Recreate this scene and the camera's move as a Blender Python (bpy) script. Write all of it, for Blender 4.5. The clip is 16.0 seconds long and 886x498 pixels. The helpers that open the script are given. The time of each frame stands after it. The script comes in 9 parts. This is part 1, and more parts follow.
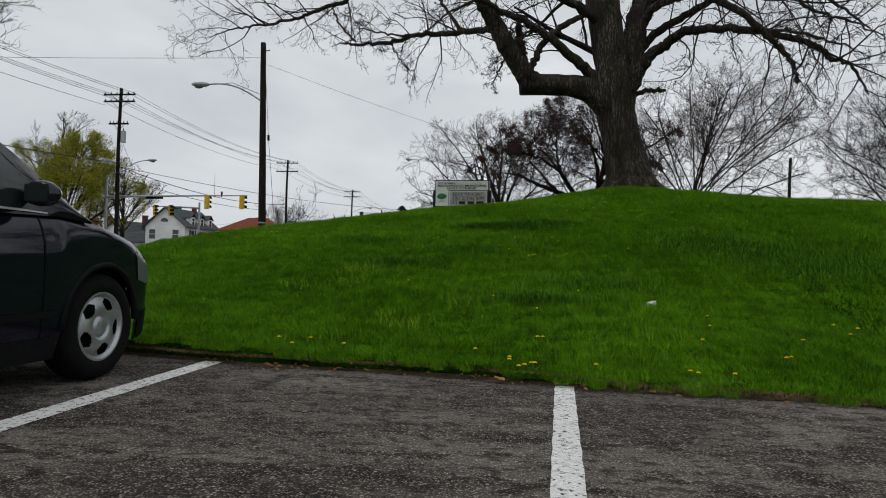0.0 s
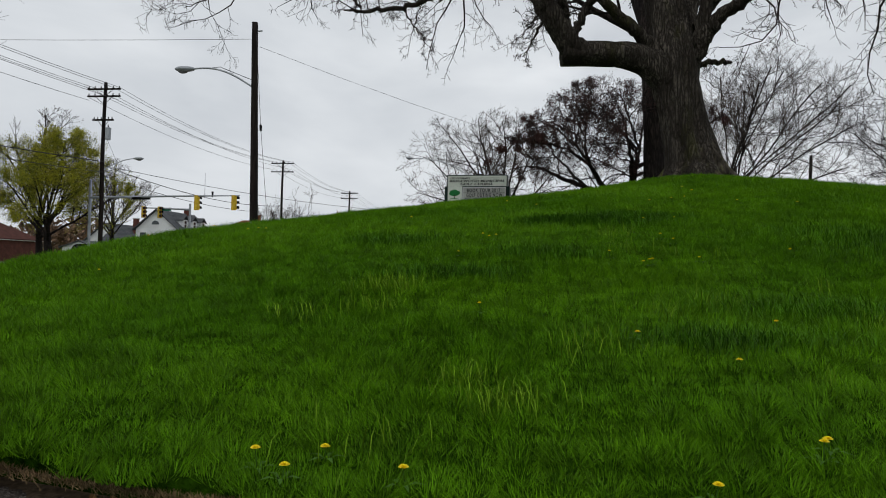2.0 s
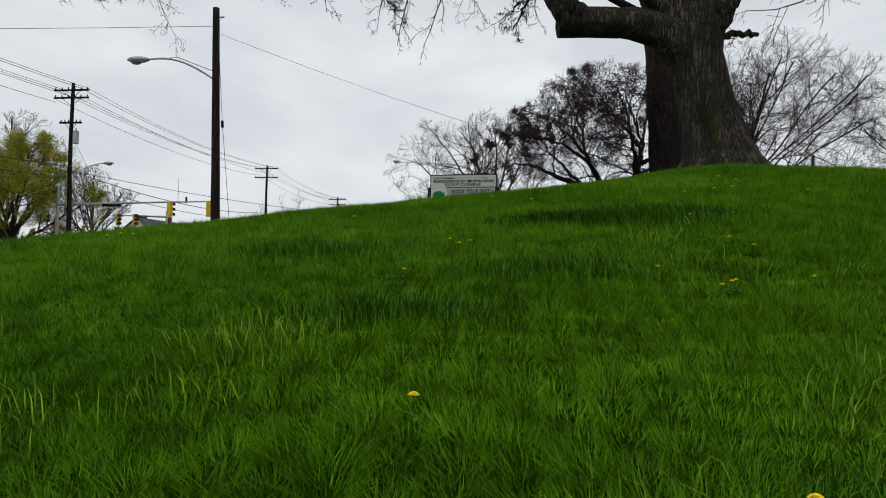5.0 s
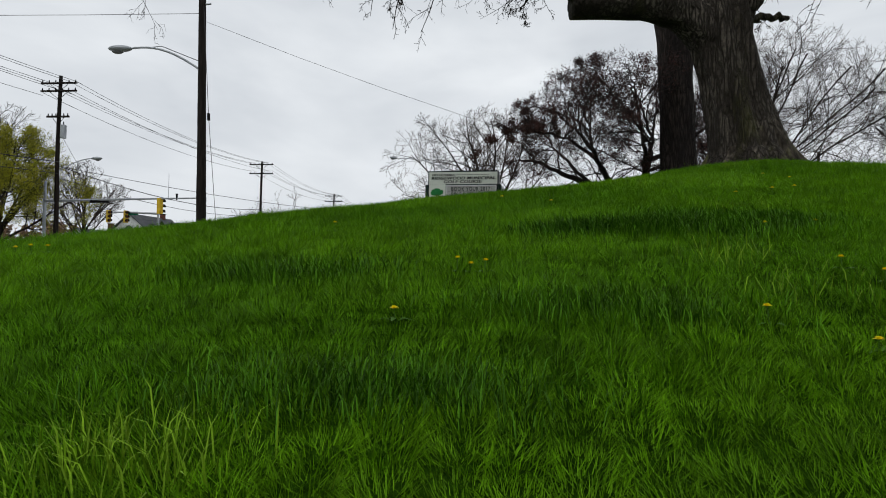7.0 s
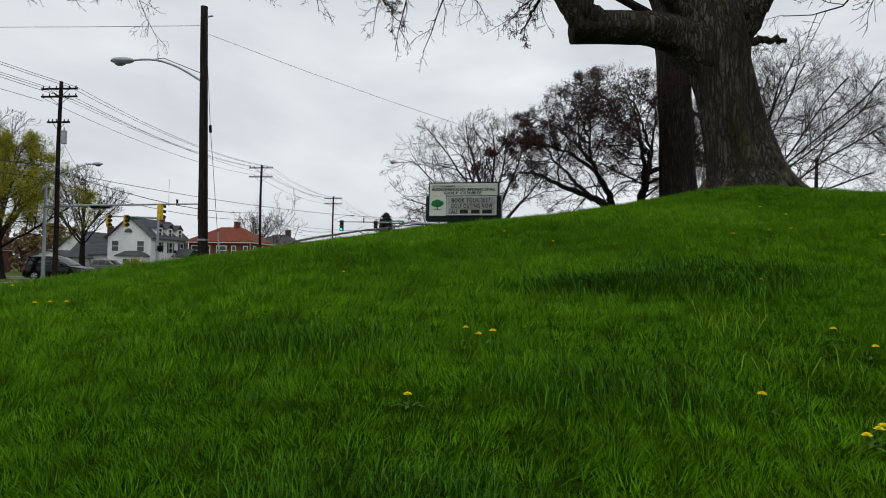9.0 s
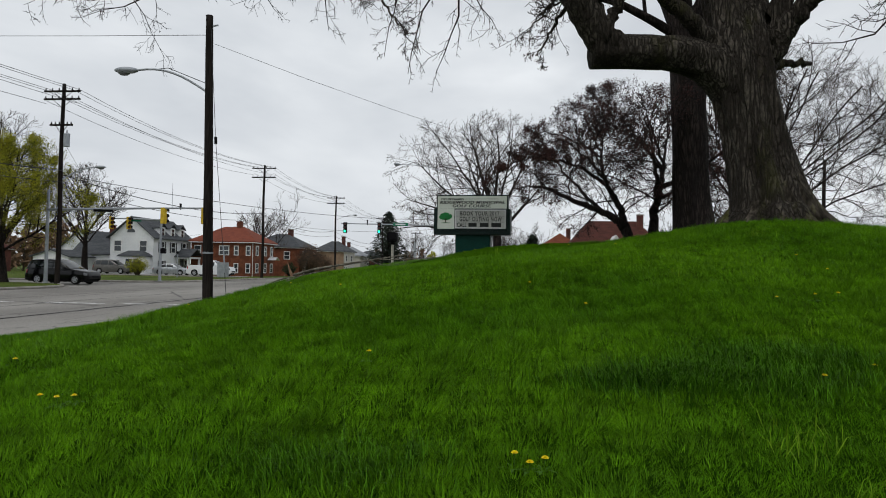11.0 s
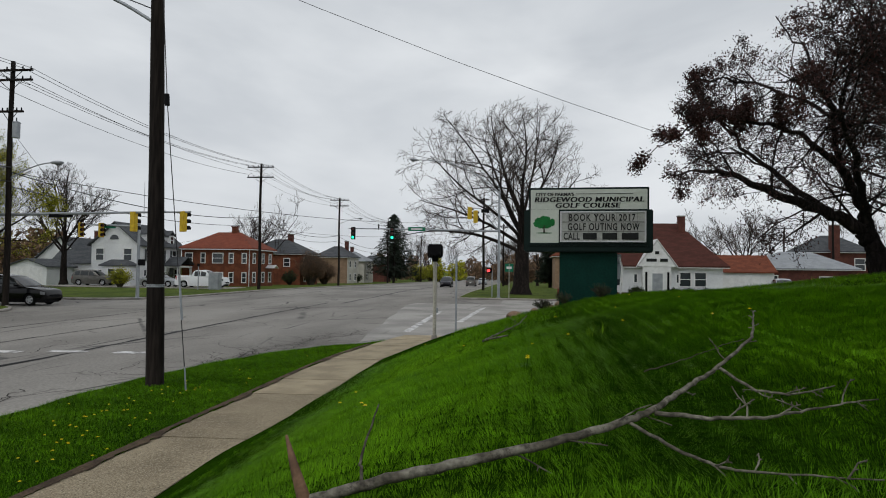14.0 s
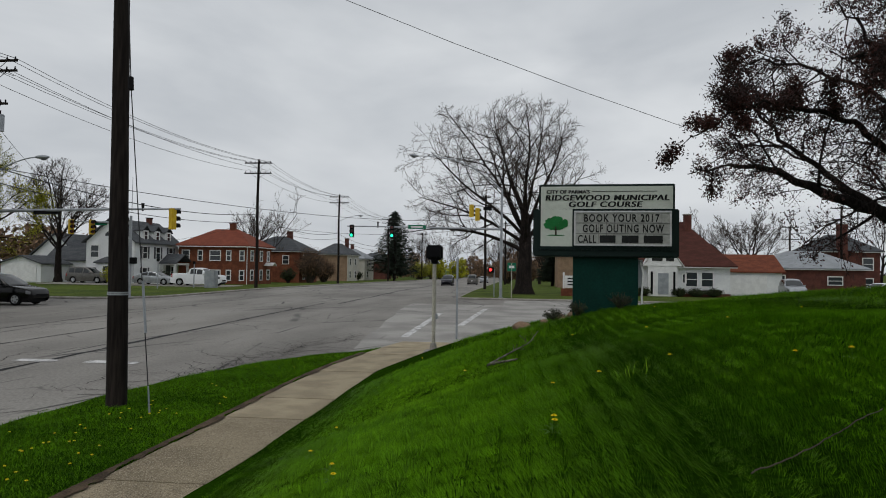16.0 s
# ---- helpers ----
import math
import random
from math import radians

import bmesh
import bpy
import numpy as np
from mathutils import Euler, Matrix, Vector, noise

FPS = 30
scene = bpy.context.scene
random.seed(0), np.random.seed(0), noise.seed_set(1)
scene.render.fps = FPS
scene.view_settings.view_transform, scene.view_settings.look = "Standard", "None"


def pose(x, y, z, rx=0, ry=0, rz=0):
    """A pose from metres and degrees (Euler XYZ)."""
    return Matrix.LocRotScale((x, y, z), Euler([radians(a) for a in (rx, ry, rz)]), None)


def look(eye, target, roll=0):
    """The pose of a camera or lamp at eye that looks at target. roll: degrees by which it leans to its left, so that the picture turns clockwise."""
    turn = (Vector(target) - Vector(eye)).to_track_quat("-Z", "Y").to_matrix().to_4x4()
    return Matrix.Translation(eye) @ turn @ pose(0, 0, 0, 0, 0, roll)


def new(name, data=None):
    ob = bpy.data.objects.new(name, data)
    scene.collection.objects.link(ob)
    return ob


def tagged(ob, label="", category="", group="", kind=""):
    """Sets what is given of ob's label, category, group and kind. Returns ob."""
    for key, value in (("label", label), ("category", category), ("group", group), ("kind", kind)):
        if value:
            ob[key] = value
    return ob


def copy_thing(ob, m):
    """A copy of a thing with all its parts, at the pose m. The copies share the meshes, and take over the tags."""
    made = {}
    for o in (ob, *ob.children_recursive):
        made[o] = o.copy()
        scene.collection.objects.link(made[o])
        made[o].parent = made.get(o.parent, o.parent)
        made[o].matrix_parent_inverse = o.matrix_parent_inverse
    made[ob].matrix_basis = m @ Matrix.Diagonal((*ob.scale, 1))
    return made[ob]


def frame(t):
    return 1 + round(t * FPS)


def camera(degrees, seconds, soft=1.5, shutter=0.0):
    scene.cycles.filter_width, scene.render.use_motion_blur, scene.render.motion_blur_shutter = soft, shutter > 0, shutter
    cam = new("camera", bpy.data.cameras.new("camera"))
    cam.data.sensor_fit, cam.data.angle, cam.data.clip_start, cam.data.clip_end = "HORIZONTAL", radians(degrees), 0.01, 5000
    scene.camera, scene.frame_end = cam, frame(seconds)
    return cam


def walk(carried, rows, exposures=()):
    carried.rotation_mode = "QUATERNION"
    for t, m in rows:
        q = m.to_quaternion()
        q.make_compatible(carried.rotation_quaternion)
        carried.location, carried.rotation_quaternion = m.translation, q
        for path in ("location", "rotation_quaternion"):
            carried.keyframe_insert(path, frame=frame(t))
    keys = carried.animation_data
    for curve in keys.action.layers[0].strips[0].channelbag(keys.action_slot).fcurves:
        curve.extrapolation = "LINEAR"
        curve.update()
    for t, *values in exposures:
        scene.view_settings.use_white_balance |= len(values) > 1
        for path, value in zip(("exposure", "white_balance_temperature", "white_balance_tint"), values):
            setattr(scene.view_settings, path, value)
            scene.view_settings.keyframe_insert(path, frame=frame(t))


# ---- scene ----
cam = camera(68.0, 16.0, soft=1.0)
PATH = [
    (0, (1.445, 0.343, 0.828), (1.177, 2.324, 0.876), 1.5),
    (0.5, (1.118, 0.959, 0.853), (0.854, 2.941, 0.901), 1.5),
    (1, (0.86, 1.689, 0.877), (0.598, 3.672, 0.927), 1.3),
    (1.5, (0.661, 2.451, 0.88), (0.4, 4.434, 0.934), 1.2),
    (2, (0.398, 3.16, 0.876), (0.142, 5.142, 0.933), 1.3),
    (2.5, (0.099, 3.768, 0.87), (-0.151, 5.752, 0.931), 1.2),
    (3, (0.083, 4.319, 0.837), (-0.163, 6.303, 0.902), 1.0),
    (3.5, (0.24, 4.812, 0.827), (-0.004, 6.795, 0.896), 1.0),
    (4, (0.433, 5.121, 0.877), (0.192, 7.105, 0.951), 1.2),
    (4.2, (0.474, 5.149, 0.893), (0.229, 7.133, 0.969), 0.9),
    (6.3, (0.212, 6.741, 1.172), (-0.012, 8.727, 1.242), 0.9),
    (6.5, (0.208, 6.786, 1.167), (-0.018, 8.772, 1.232), 0.9),
    (7, (0.221, 6.773, 1.176), (-0.004, 8.759, 1.242), 0.9),
    (7.5, (0.253, 6.742, 1.266), (0.029, 8.728, 1.332), 0.9),
    (8, (0.248, 6.687, 1.35), (0.024, 8.673, 1.419), 1.0),
    (8.5, (0.221, 6.628, 1.442), (-0.001, 8.615, 1.51), 1.0),
    (9, (0.183, 6.627, 1.524), (-0.039, 8.614, 1.591), 0.9),
    (9.2, (0.179, 6.643, 1.564), (-0.047, 8.629, 1.636), 0.9),
    (11.5, (-0.33, 7.144, 2.228), (-0.554, 9.13, 2.283), 1.2),
    (12, (-0.914, 8.218, 2.373), (-1.135, 10.205, 2.428), 1.3),
    (12.5, (-1.501, 9.797, 2.548), (-1.722, 11.784, 2.605), 1.1),
    (13, (-2.083, 11.623, 2.629), (-2.305, 13.61, 2.687), 0.9),
    (13.5, (-2.575, 13.404, 2.703), (-2.801, 15.391, 2.763), 0.7),
    (14, (-2.962, 14.908, 2.787), (-3.189, 16.894, 2.851), 0.7),
    (14.5, (-3.126, 15.787, 2.8), (-3.354, 17.773, 2.858), 0.8),
    (15, (-3.132, 16.14, 2.8), (-3.363, 18.126, 2.854), 1.0),
    (15.5, (-3.126, 16.244, 2.898), (-3.357, 18.23, 2.954), 1.3),
    (16, (-3.089, 16.356, 2.956), (-3.32, 18.342, 3.011), 0.9),
]
EXPO = [(0.0, -0.1), (2.0, -0.02), (3.5, 0.06), (9.0, 0.1), (12.0, 0.03), (14.0, -0.07), (16.0, -0.24)]
walk(cam, [(t, look(eye, target, roll)) for t, eye, target, roll in PATH], EXPO)

# ---- sky and sun: a bright, closed cloud cover ----
world = bpy.data.worlds.new("overcast_sky")
scene.world = world
world.use_nodes = True
wn, wl = world.node_tree.nodes, world.node_tree.links
wn.clear()
w_out = wn.new("ShaderNodeOutputWorld")
w_bg = wn.new("ShaderNodeBackground")
w_sky = wn.new("ShaderNodeTexSky")
w_sky.sky_type, w_sky.sun_disc = "NISHITA", False
w_sky.sun_elevation, w_sky.sun_rotation = radians(52), radians(150)
w_sky.air_density, w_sky.dust_density = 1.0, 4.0
w_hsv = wn.new("ShaderNodeHueSaturation")
w_hsv.inputs["Saturation"].default_value = 0.12
w_hsv.inputs["Value"].default_value = 0.11
w_tc = wn.new("ShaderNodeTexCoord")
w_map = wn.new("ShaderNodeMapping")
w_map.inputs["Scale"].default_value = (1.3, 1.0, 3.6)
w_map.inputs["Rotation"].default_value = (0.1, 0.12, 0.6)
w_noise = wn.new("ShaderNodeTexNoise")
w_noise.inputs["Scale"].default_value = 1.7
w_noise.inputs["Detail"].default_value = 5.0
w_noise.inputs["Roughness"].default_value = 0.5
w_noise.inputs["Distortion"].default_value = 0.35
w_ramp = wn.new("ShaderNodeValToRGB")
w_ramp.color_ramp.elements[0].position, w_ramp.color_ramp.elements[0].color = 0.34, (0.56, 0.6, 0.65, 1)
w_ramp.color_ramp.elements[1].position, w_ramp.color_ramp.elements[1].color = 0.66, (0.83, 0.865, 0.9, 1)
w_mix = wn.new("ShaderNodeMix")
w_mix.data_type = "RGBA"
w_mix.inputs["Factor"].default_value = 0.9
wl.new(w_sky.outputs["Color"], w_hsv.inputs["Color"])
wl.new(w_tc.outputs["Generated"], w_map.inputs["Vector"])
wl.new(w_map.outputs["Vector"], w_noise.inputs["Vector"])
wl.new(w_noise.outputs["Fac"], w_ramp.inputs["Fac"])
wl.new(w_hsv.outputs["Color"], w_mix.inputs["A"])
wl.new(w_ramp.outputs["Color"], w_mix.inputs["B"])
wl.new(w_mix.outputs["Result"], w_bg.inputs["Color"])
w_bg.inputs["Strength"].default_value = 1.0
wl.new(w_bg.outputs["Background"], w_out.inputs["Surface"])
sun = new("sun", bpy.data.lights.new("sun", "SUN"))
sun.data.energy, sun.data.angle, sun.data.color = 0.5, radians(25), (1.0, 0.97, 0.92)
sun.rotation_euler = (radians(38), 0, radians(150 - 180))


# ---- materials ----
def material(name, color, rough=0.8, color2=None, scale=4.0, fine=60.0, fine_amount=0.25, bump=0.3, bump_scale=None,
             metal=0.0, island=0.0, per_object=0.0, stretch=(1, 1, 1), spec=0.2, bump_dist=0.01, lo=0.4, hi=0.6):
    """Two colours mixed by a large noise, a finer noise on top, and a bump."""
    m = bpy.data.materials.new(name)
    m.use_nodes = True
    n, l = m.node_tree.nodes, m.node_tree.links
    b = n["Principled BSDF"]
    b.inputs["Roughness"].default_value = rough
    b.inputs["Metallic"].default_value = metal
    b.inputs["Specular IOR Level"].default_value = spec
    tc = n.new("ShaderNodeTexCoord")
    mp = n.new("ShaderNodeMapping")
    mp.inputs["Scale"].default_value = stretch
    l.new(tc.outputs["Object"], mp.inputs["Vector"])
    big = n.new("ShaderNodeTexNoise")
    big.inputs["Scale"].default_value = scale
    big.inputs["Detail"].default_value = 4
    l.new(mp.outputs["Vector"], big.inputs["Vector"])
    ramp = n.new("ShaderNodeValToRGB")
    c2 = color2 or tuple(c * 0.75 for c in color)
    ramp.color_ramp.elements[0].position, ramp.color_ramp.elements[0].color = lo, (*c2, 1)
    ramp.color_ramp.elements[1].position, ramp.color_ramp.elements[1].color = hi, (*color, 1)
    l.new(big.outputs["Fac"], ramp.inputs["Fac"])
    small = n.new("ShaderNodeTexNoise")
    small.inputs["Scale"].default_value = fine
    small.inputs["Detail"].default_value = 3
    l.new(mp.outputs["Vector"], small.inputs["Vector"])
    rng = n.new("ShaderNodeMapRange")
    rng.inputs["From Min"].default_value, rng.inputs["From Max"].default_value = 0.3, 0.7
    rng.inputs["To Min"].default_value, rng.inputs["To Max"].default_value = 1 - fine_amount, 1 + fine_amount
    l.new(small.outputs["Fac"], rng.inputs["Value"])
    hsv = n.new("ShaderNodeHueSaturation")
    l.new(ramp.outputs["Color"], hsv.inputs["Color"])
    value = rng.outputs["Result"]
    for amount, kind, out in ((island, "ShaderNodeNewGeometry", "Random Per Island"), (per_object, "ShaderNodeObjectInfo", "Random")):
        if amount:
            g = n.new(kind)
            r2 = n.new("ShaderNodeMapRange")
            r2.inputs["To Min"].default_value, r2.inputs["To Max"].default_value = 1 - amount, 1 + amount
            l.new(g.outputs[out], r2.inputs["Value"])
            mul = n.new("ShaderNodeMath")
            mul.operation = "MULTIPLY"
            l.new(value, mul.inputs[0])
            l.new(r2.outputs["Result"], mul.inputs[1])
            value = mul.outputs["Value"]
    l.new(value, hsv.inputs["Value"])
    l.new(hsv.outputs["Color"], b.inputs["Base Color"])
    if bump:
        bp = n.new("ShaderNodeBump")
        bp.inputs["Strength"].default_value = bump
        bp.inputs["Distance"].default_value = bump_dist
        src = small
        if bump_scale:
            src = n.new("ShaderNodeTexNoise")
            src.inputs["Scale"].default_value = bump_scale
            src.inputs["Detail"].default_value = 4
            l.new(mp.outputs["Vector"], src.inputs["Vector"])
        l.new(src.outputs["Fac"], bp.inputs["Height"])
        l.new(bp.outputs["Normal"], b.inputs["Normal"])
    return m


def chips(m, scale, amount, color):
    """Small pale stones showing in a surface."""
    n, l = m.node_tree.nodes, m.node_tree.links
    b = n["Principled BSDF"]
    old = b.inputs["Base Color"].links[0].from_socket
    tc = n.new("ShaderNodeTexCoord")
    v = n.new("ShaderNodeTexVoronoi")
    v.inputs["Scale"].default_value = scale
    l.new(tc.outputs["Object"], v.inputs["Vector"])
    sep = n.new("ShaderNodeSeparateColor")
    l.new(v.outputs["Color"], sep.inputs["Color"])
    r = n.new("ShaderNodeMapRange")
    r.inputs["From Min"].default_value, r.inputs["From Max"].default_value = 1 - amount, 1.0
    l.new(sep.outputs["Red"], r.inputs["Value"])
    d = n.new("ShaderNodeMapRange")
    d.inputs["From Min"].default_value, d.inputs["From Max"].default_value = 0.55, 0.25
    l.new(v.outputs["Distance"], d.inputs["Value"])
    mul = n.new("ShaderNodeMath")
    mul.operation = "MULTIPLY"
    l.new(r.outputs["Result"], mul.inputs[0])
    l.new(d.outputs["Result"], mul.inputs[1])
    mix = n.new("ShaderNodeMix")
    mix.data_type = "RGBA"
    l.new(mul.outputs["Value"], mix.inputs["Factor"])
    l.new(old, mix.inputs["A"])
    mix.inputs["B"].default_value = (*color, 1)
    l.new(mix.outputs["Result"], b.inputs["Base Color"])
    return m


def streaks(m, scale, width, color, stretch=(1, 1, 1), strength=0.9):
    """Thin crooked lines (cracks, tar) over a surface."""
    n, l = m.node_tree.nodes, m.node_tree.links
    b = n["Principled BSDF"]
    old = b.inputs["Base Color"].links[0].from_socket
    tc = n.new("ShaderNodeTexCoord")
    mp = n.new("ShaderNodeMapping")
    mp.inputs["Scale"].default_value = stretch
    l.new(tc.outputs["Object"], mp.inputs["Vector"])
    ns = n.new("ShaderNodeTexNoise")
    ns.inputs["Scale"].default_value = scale * 1.5
    ns.inputs["Detail"].default_value = 5
    l.new(mp.outputs["Vector"], ns.inputs["Vector"])
    add = n.new("ShaderNodeMix")
    add.data_type = "VECTOR"
    add.inputs["Factor"].default_value = 0.18
    l.new(mp.outputs["Vector"], add.inputs["A"])
    l.new(ns.outputs["Color"], add.inputs["B"])
    v = n.new("ShaderNodeTexVoronoi")
    v.feature = "DISTANCE_TO_EDGE"
    v.inputs["Scale"].default_value = scale
    l.new(add.outputs["Result"], v.inputs["Vector"])
    r = n.new("ShaderNodeMapRange")
    r.inputs["From Min"].default_value, r.inputs["From Max"].default_value = width, width * 0.3
    r.inputs["To Max"].default_value = strength
    l.new(v.outputs["Distance"], r.inputs["Value"])
    n2 = n.new("ShaderNodeTexNoise")
    n2.inputs["Scale"].default_value = scale * 0.7
    l.new(tc.outputs["Object"], n2.inputs["Vector"])
    r2 = n.new("ShaderNodeMapRange")
    r2.inputs["From Min"].default_value, r2.inputs["From Max"].default_value = 0.45, 0.58
    l.new(n2.outputs["Fac"], r2.inputs["Value"])
    mul = n.new("ShaderNodeMath")
    mul.operation = "MULTIPLY"
    l.new(r.outputs["Result"], mul.inputs[0])
    l.new(r2.outputs["Result"], mul.inputs[1])
    mix = n.new("ShaderNodeMix")
    mix.data_type = "RGBA"
    l.new(mul.outputs["Value"], mix.inputs["Factor"])
    l.new(old, mix.inputs["A"])
    mix.inputs["B"].default_value = (*color, 1)
    l.new(mix.outputs["Result"], b.inputs["Base Color"])
    return m


def blotch(m, scale, stretch, lo, hi, color, strength):
    """Ragged patches of another tone over a surface."""
    n, l = m.node_tree.nodes, m.node_tree.links
    b = n["Principled BSDF"]
    old = b.inputs["Base Color"].links[0].from_socket
    tc = n.new("ShaderNodeTexCoord")
    mp = n.new("ShaderNodeMapping")
    mp.inputs["Scale"].default_value = stretch
    mp.inputs["Location"].default_value = (3.1, 7.7, 0)
    l.new(tc.outputs["Object"], mp.inputs["Vector"])
    ns = n.new("ShaderNodeTexNoise")
    ns.inputs["Scale"].default_value = scale
    ns.inputs["Detail"].default_value = 9
    ns.inputs["Roughness"].default_value = 0.72
    l.new(mp.outputs["Vector"], ns.inputs["Vector"])
    r = n.new("ShaderNodeMapRange")
    r.inputs["From Min"].default_value, r.inputs["From Max"].default_value = lo, hi
    r.inputs["To Max"].default_value = strength
    l.new(ns.outputs["Fac"], r.inputs["Value"])
    mix = n.new("ShaderNodeMix")
    mix.data_type = "RGBA"
    l.new(r.outputs["Result"], mix.inputs["Factor"])
    l.new(old, mix.inputs["A"])
    mix.inputs["B"].default_value = (*color, 1)
    l.new(mix.outputs["Result"], b.inputs["Base Color"])
    return m


def furrows(m, scale, stretch, color, depth):
    """Bark: ridges parted by dark, crooked, upright cracks, and scaly relief between them."""
    n, l = m.node_tree.nodes, m.node_tree.links
    b = n["Principled BSDF"]
    old = b.inputs["Base Color"].links[0].from_socket
    tc = n.new("ShaderNodeTexCoord")
    mp = n.new("ShaderNodeMapping")
    mp.inputs["Scale"].default_value = stretch
    l.new(tc.outputs["Object"], mp.inputs["Vector"])
    ns = n.new("ShaderNodeTexNoise")
    ns.inputs["Scale"].default_value = scale * 0.6
    ns.inputs["Detail"].default_value = 5
    l.new(mp.outputs["Vector"], ns.inputs["Vector"])
    warp = n.new("ShaderNodeMix")
    warp.data_type = "VECTOR"
    warp.inputs["Factor"].default_value = 0.12
    l.new(mp.outputs["Vector"], warp.inputs["A"])
    l.new(ns.outputs["Color"], warp.inputs["B"])
    v = n.new("ShaderNodeTexVoronoi")
    v.feature = "DISTANCE_TO_EDGE"
    v.inputs["Scale"].default_value = scale
    l.new(warp.outputs["Result"], v.inputs["Vector"])
    r = n.new("ShaderNodeMapRange")
    r.inputs["From Min"].default_value, r.inputs["From Max"].default_value = 0.0, 0.2
    l.new(v.outputs["Distance"], r.inputs["Value"])
    mix = n.new("ShaderNodeMix")
    mix.data_type = "RGBA"
    l.new(r.outputs["Result"], mix.inputs["Factor"])
    mix.inputs["A"].default_value = (*color, 1)
    l.new(old, mix.inputs["B"])
    l.new(mix.outputs["Result"], b.inputs["Base Color"])
    scaly = n.new("ShaderNodeTexNoise")
    scaly.inputs["Scale"].default_value = scale * 2.5
    scaly.inputs["Detail"].default_value = 6
    l.new(tc.outputs["Object"], scaly.inputs["Vector"])
    add = n.new("ShaderNodeMath")
    add.operation = "MULTIPLY_ADD"
    l.new(scaly.outputs["Fac"], add.inputs[0])
    add.inputs[1].default_value = 0.5
    l.new(r.outputs["Result"], add.inputs[2])
    bp = n.new("ShaderNodeBump")
    bp.inputs["Strength"].default_value = 1.0
    bp.inputs["Distance"].default_value = depth
    l.new(add.outputs["Value"], bp.inputs["Height"])
    l.new(bp.outputs["Normal"], b.inputs["Normal"])
    return m


def worn_paint(name, color, under, scale, lo, hi):
    """Road paint worn through to what lies under it."""
    m = material(name, color, 0.7, color2=under, scale=scale, fine=90, fine_amount=0.2, bump=0.4, lo=lo, hi=hi)
    return m


def glass(name, color=(0.02, 0.025, 0.03), rough=0.08):
    m = bpy.data.materials.new(name)
    m.use_nodes = True
    b = m.node_tree.nodes["Principled BSDF"]
    b.inputs["Base Color"].default_value = (*color, 1)
    b.inputs["Roughness"].default_value = rough
    b.inputs["Specular IOR Level"].default_value = 0.6
    return m


def glow(name, color, strength):
    m = bpy.data.materials.new(name)
    m.use_nodes = True
    b = m.node_tree.nodes["Principled BSDF"]
    b.inputs["Base Color"].default_value = (*color, 1)
    b.inputs["Emission Color"].default_value = (*color, 1)
    b.inputs["Emission Strength"].default_value = strength
    return m


M_LOT = blotch(chips(chips(blotch(blotch(streaks(material("lot_asphalt", (0.17, 0.148, 0.128), 0.95, (0.095, 0.08, 0.069), scale=1.1, fine=130, fine_amount=0.75, spec=0.1,
                            bump=1.0, bump_scale=85, bump_dist=0.025, stretch=(0.7, 1.2, 1), lo=0.42, hi=0.58), 0.55, 0.012, (0.02, 0.017, 0.015), (0.5, 1.3, 1), strength=0.75), 0.9, (0.6, 1.0, 1), 0.49, 0.56, (0.034, 0.027, 0.023), 0.8), 4.0, (0.7, 1.1, 1), 0.52, 0.57, (0.024, 0.019, 0.016), 0.85),
                    98, 0.8, (0.42, 0.38, 0.335)), 60, 0.22, (0.46, 0.42, 0.37)), 10.0, (0.8, 1.2, 1), 0.53, 0.57, (0.024, 0.02, 0.018), 0.7)
M_ROAD = streaks(streaks(material("road_asphalt", (0.27, 0.254, 0.23), 0.9, (0.18, 0.168, 0.152), scale=0.22, fine=25, fine_amount=0.2, bump=0.5, spec=0.25,
                          stretch=(1.0, 0.35, 1), lo=0.4, hi=0.62), 0.3, 0.014, (0.045, 0.043, 0.043), (1.0, 0.3, 1)), 0.8, 0.016, (0.07, 0.066, 0.06), (1.0, 0.35, 1), 0.6)
M_CONCRETE_ROAD = streaks(material("pale_road", (0.34, 0.325, 0.3), 0.85, (0.24, 0.228, 0.212), scale=0.4, fine=25, fine_amount=0.18, bump=0.4), 0.22, 0.01, (0.1, 0.095, 0.09))
M_SLAB = chips(material("sidewalk_concrete", (0.36, 0.3, 0.2), 0.9, (0.27, 0.222, 0.147), scale=1.6, fine=70, fine_amount=0.2, bump=0.6, bump_scale=120,
                        per_object=0.12), 90, 0.3, (0.3, 0.27, 0.23))
M_SLAB_PEBBLE = chips(chips(material("pebbled_concrete", (0.29, 0.24, 0.162), 0.95, (0.215, 0.176, 0.118), scale=1.1, fine=60, fine_amount=0.35, bump=0.9, bump_scale=75, bump_dist=0.012,
                        per_object=0.06, spec=0.1), 55, 0.75, (0.52, 0.45, 0.34)), 46, 0.45, (0.07, 0.055, 0.04))
M_KERB = material("kerb_concrete", (0.33, 0.31, 0.28), 0.9, (0.24, 0.22, 0.2), scale=1.5, fine=40)
# lawn ground in dark green; the shade between blades is put into its colour
M_SHADED_SOIL = material("shaded_lawn_soil", (0.016, 0.046, 0.002), 1.0, (0.011, 0.032, 0.0015), scale=1.2, fine=30, fine_amount=0.5, bump=0.9, bump_scale=35, bump_dist=0.04, spec=0.0)
M_LAWN_FAR = material("far_lawn", (0.085, 0.115, 0.016), 1.0, (0.052, 0.078, 0.012), scale=0.3, fine=6, fine_amount=0.4, bump=0.8, bump_scale=20, bump_dist=0.05, spec=0.1)
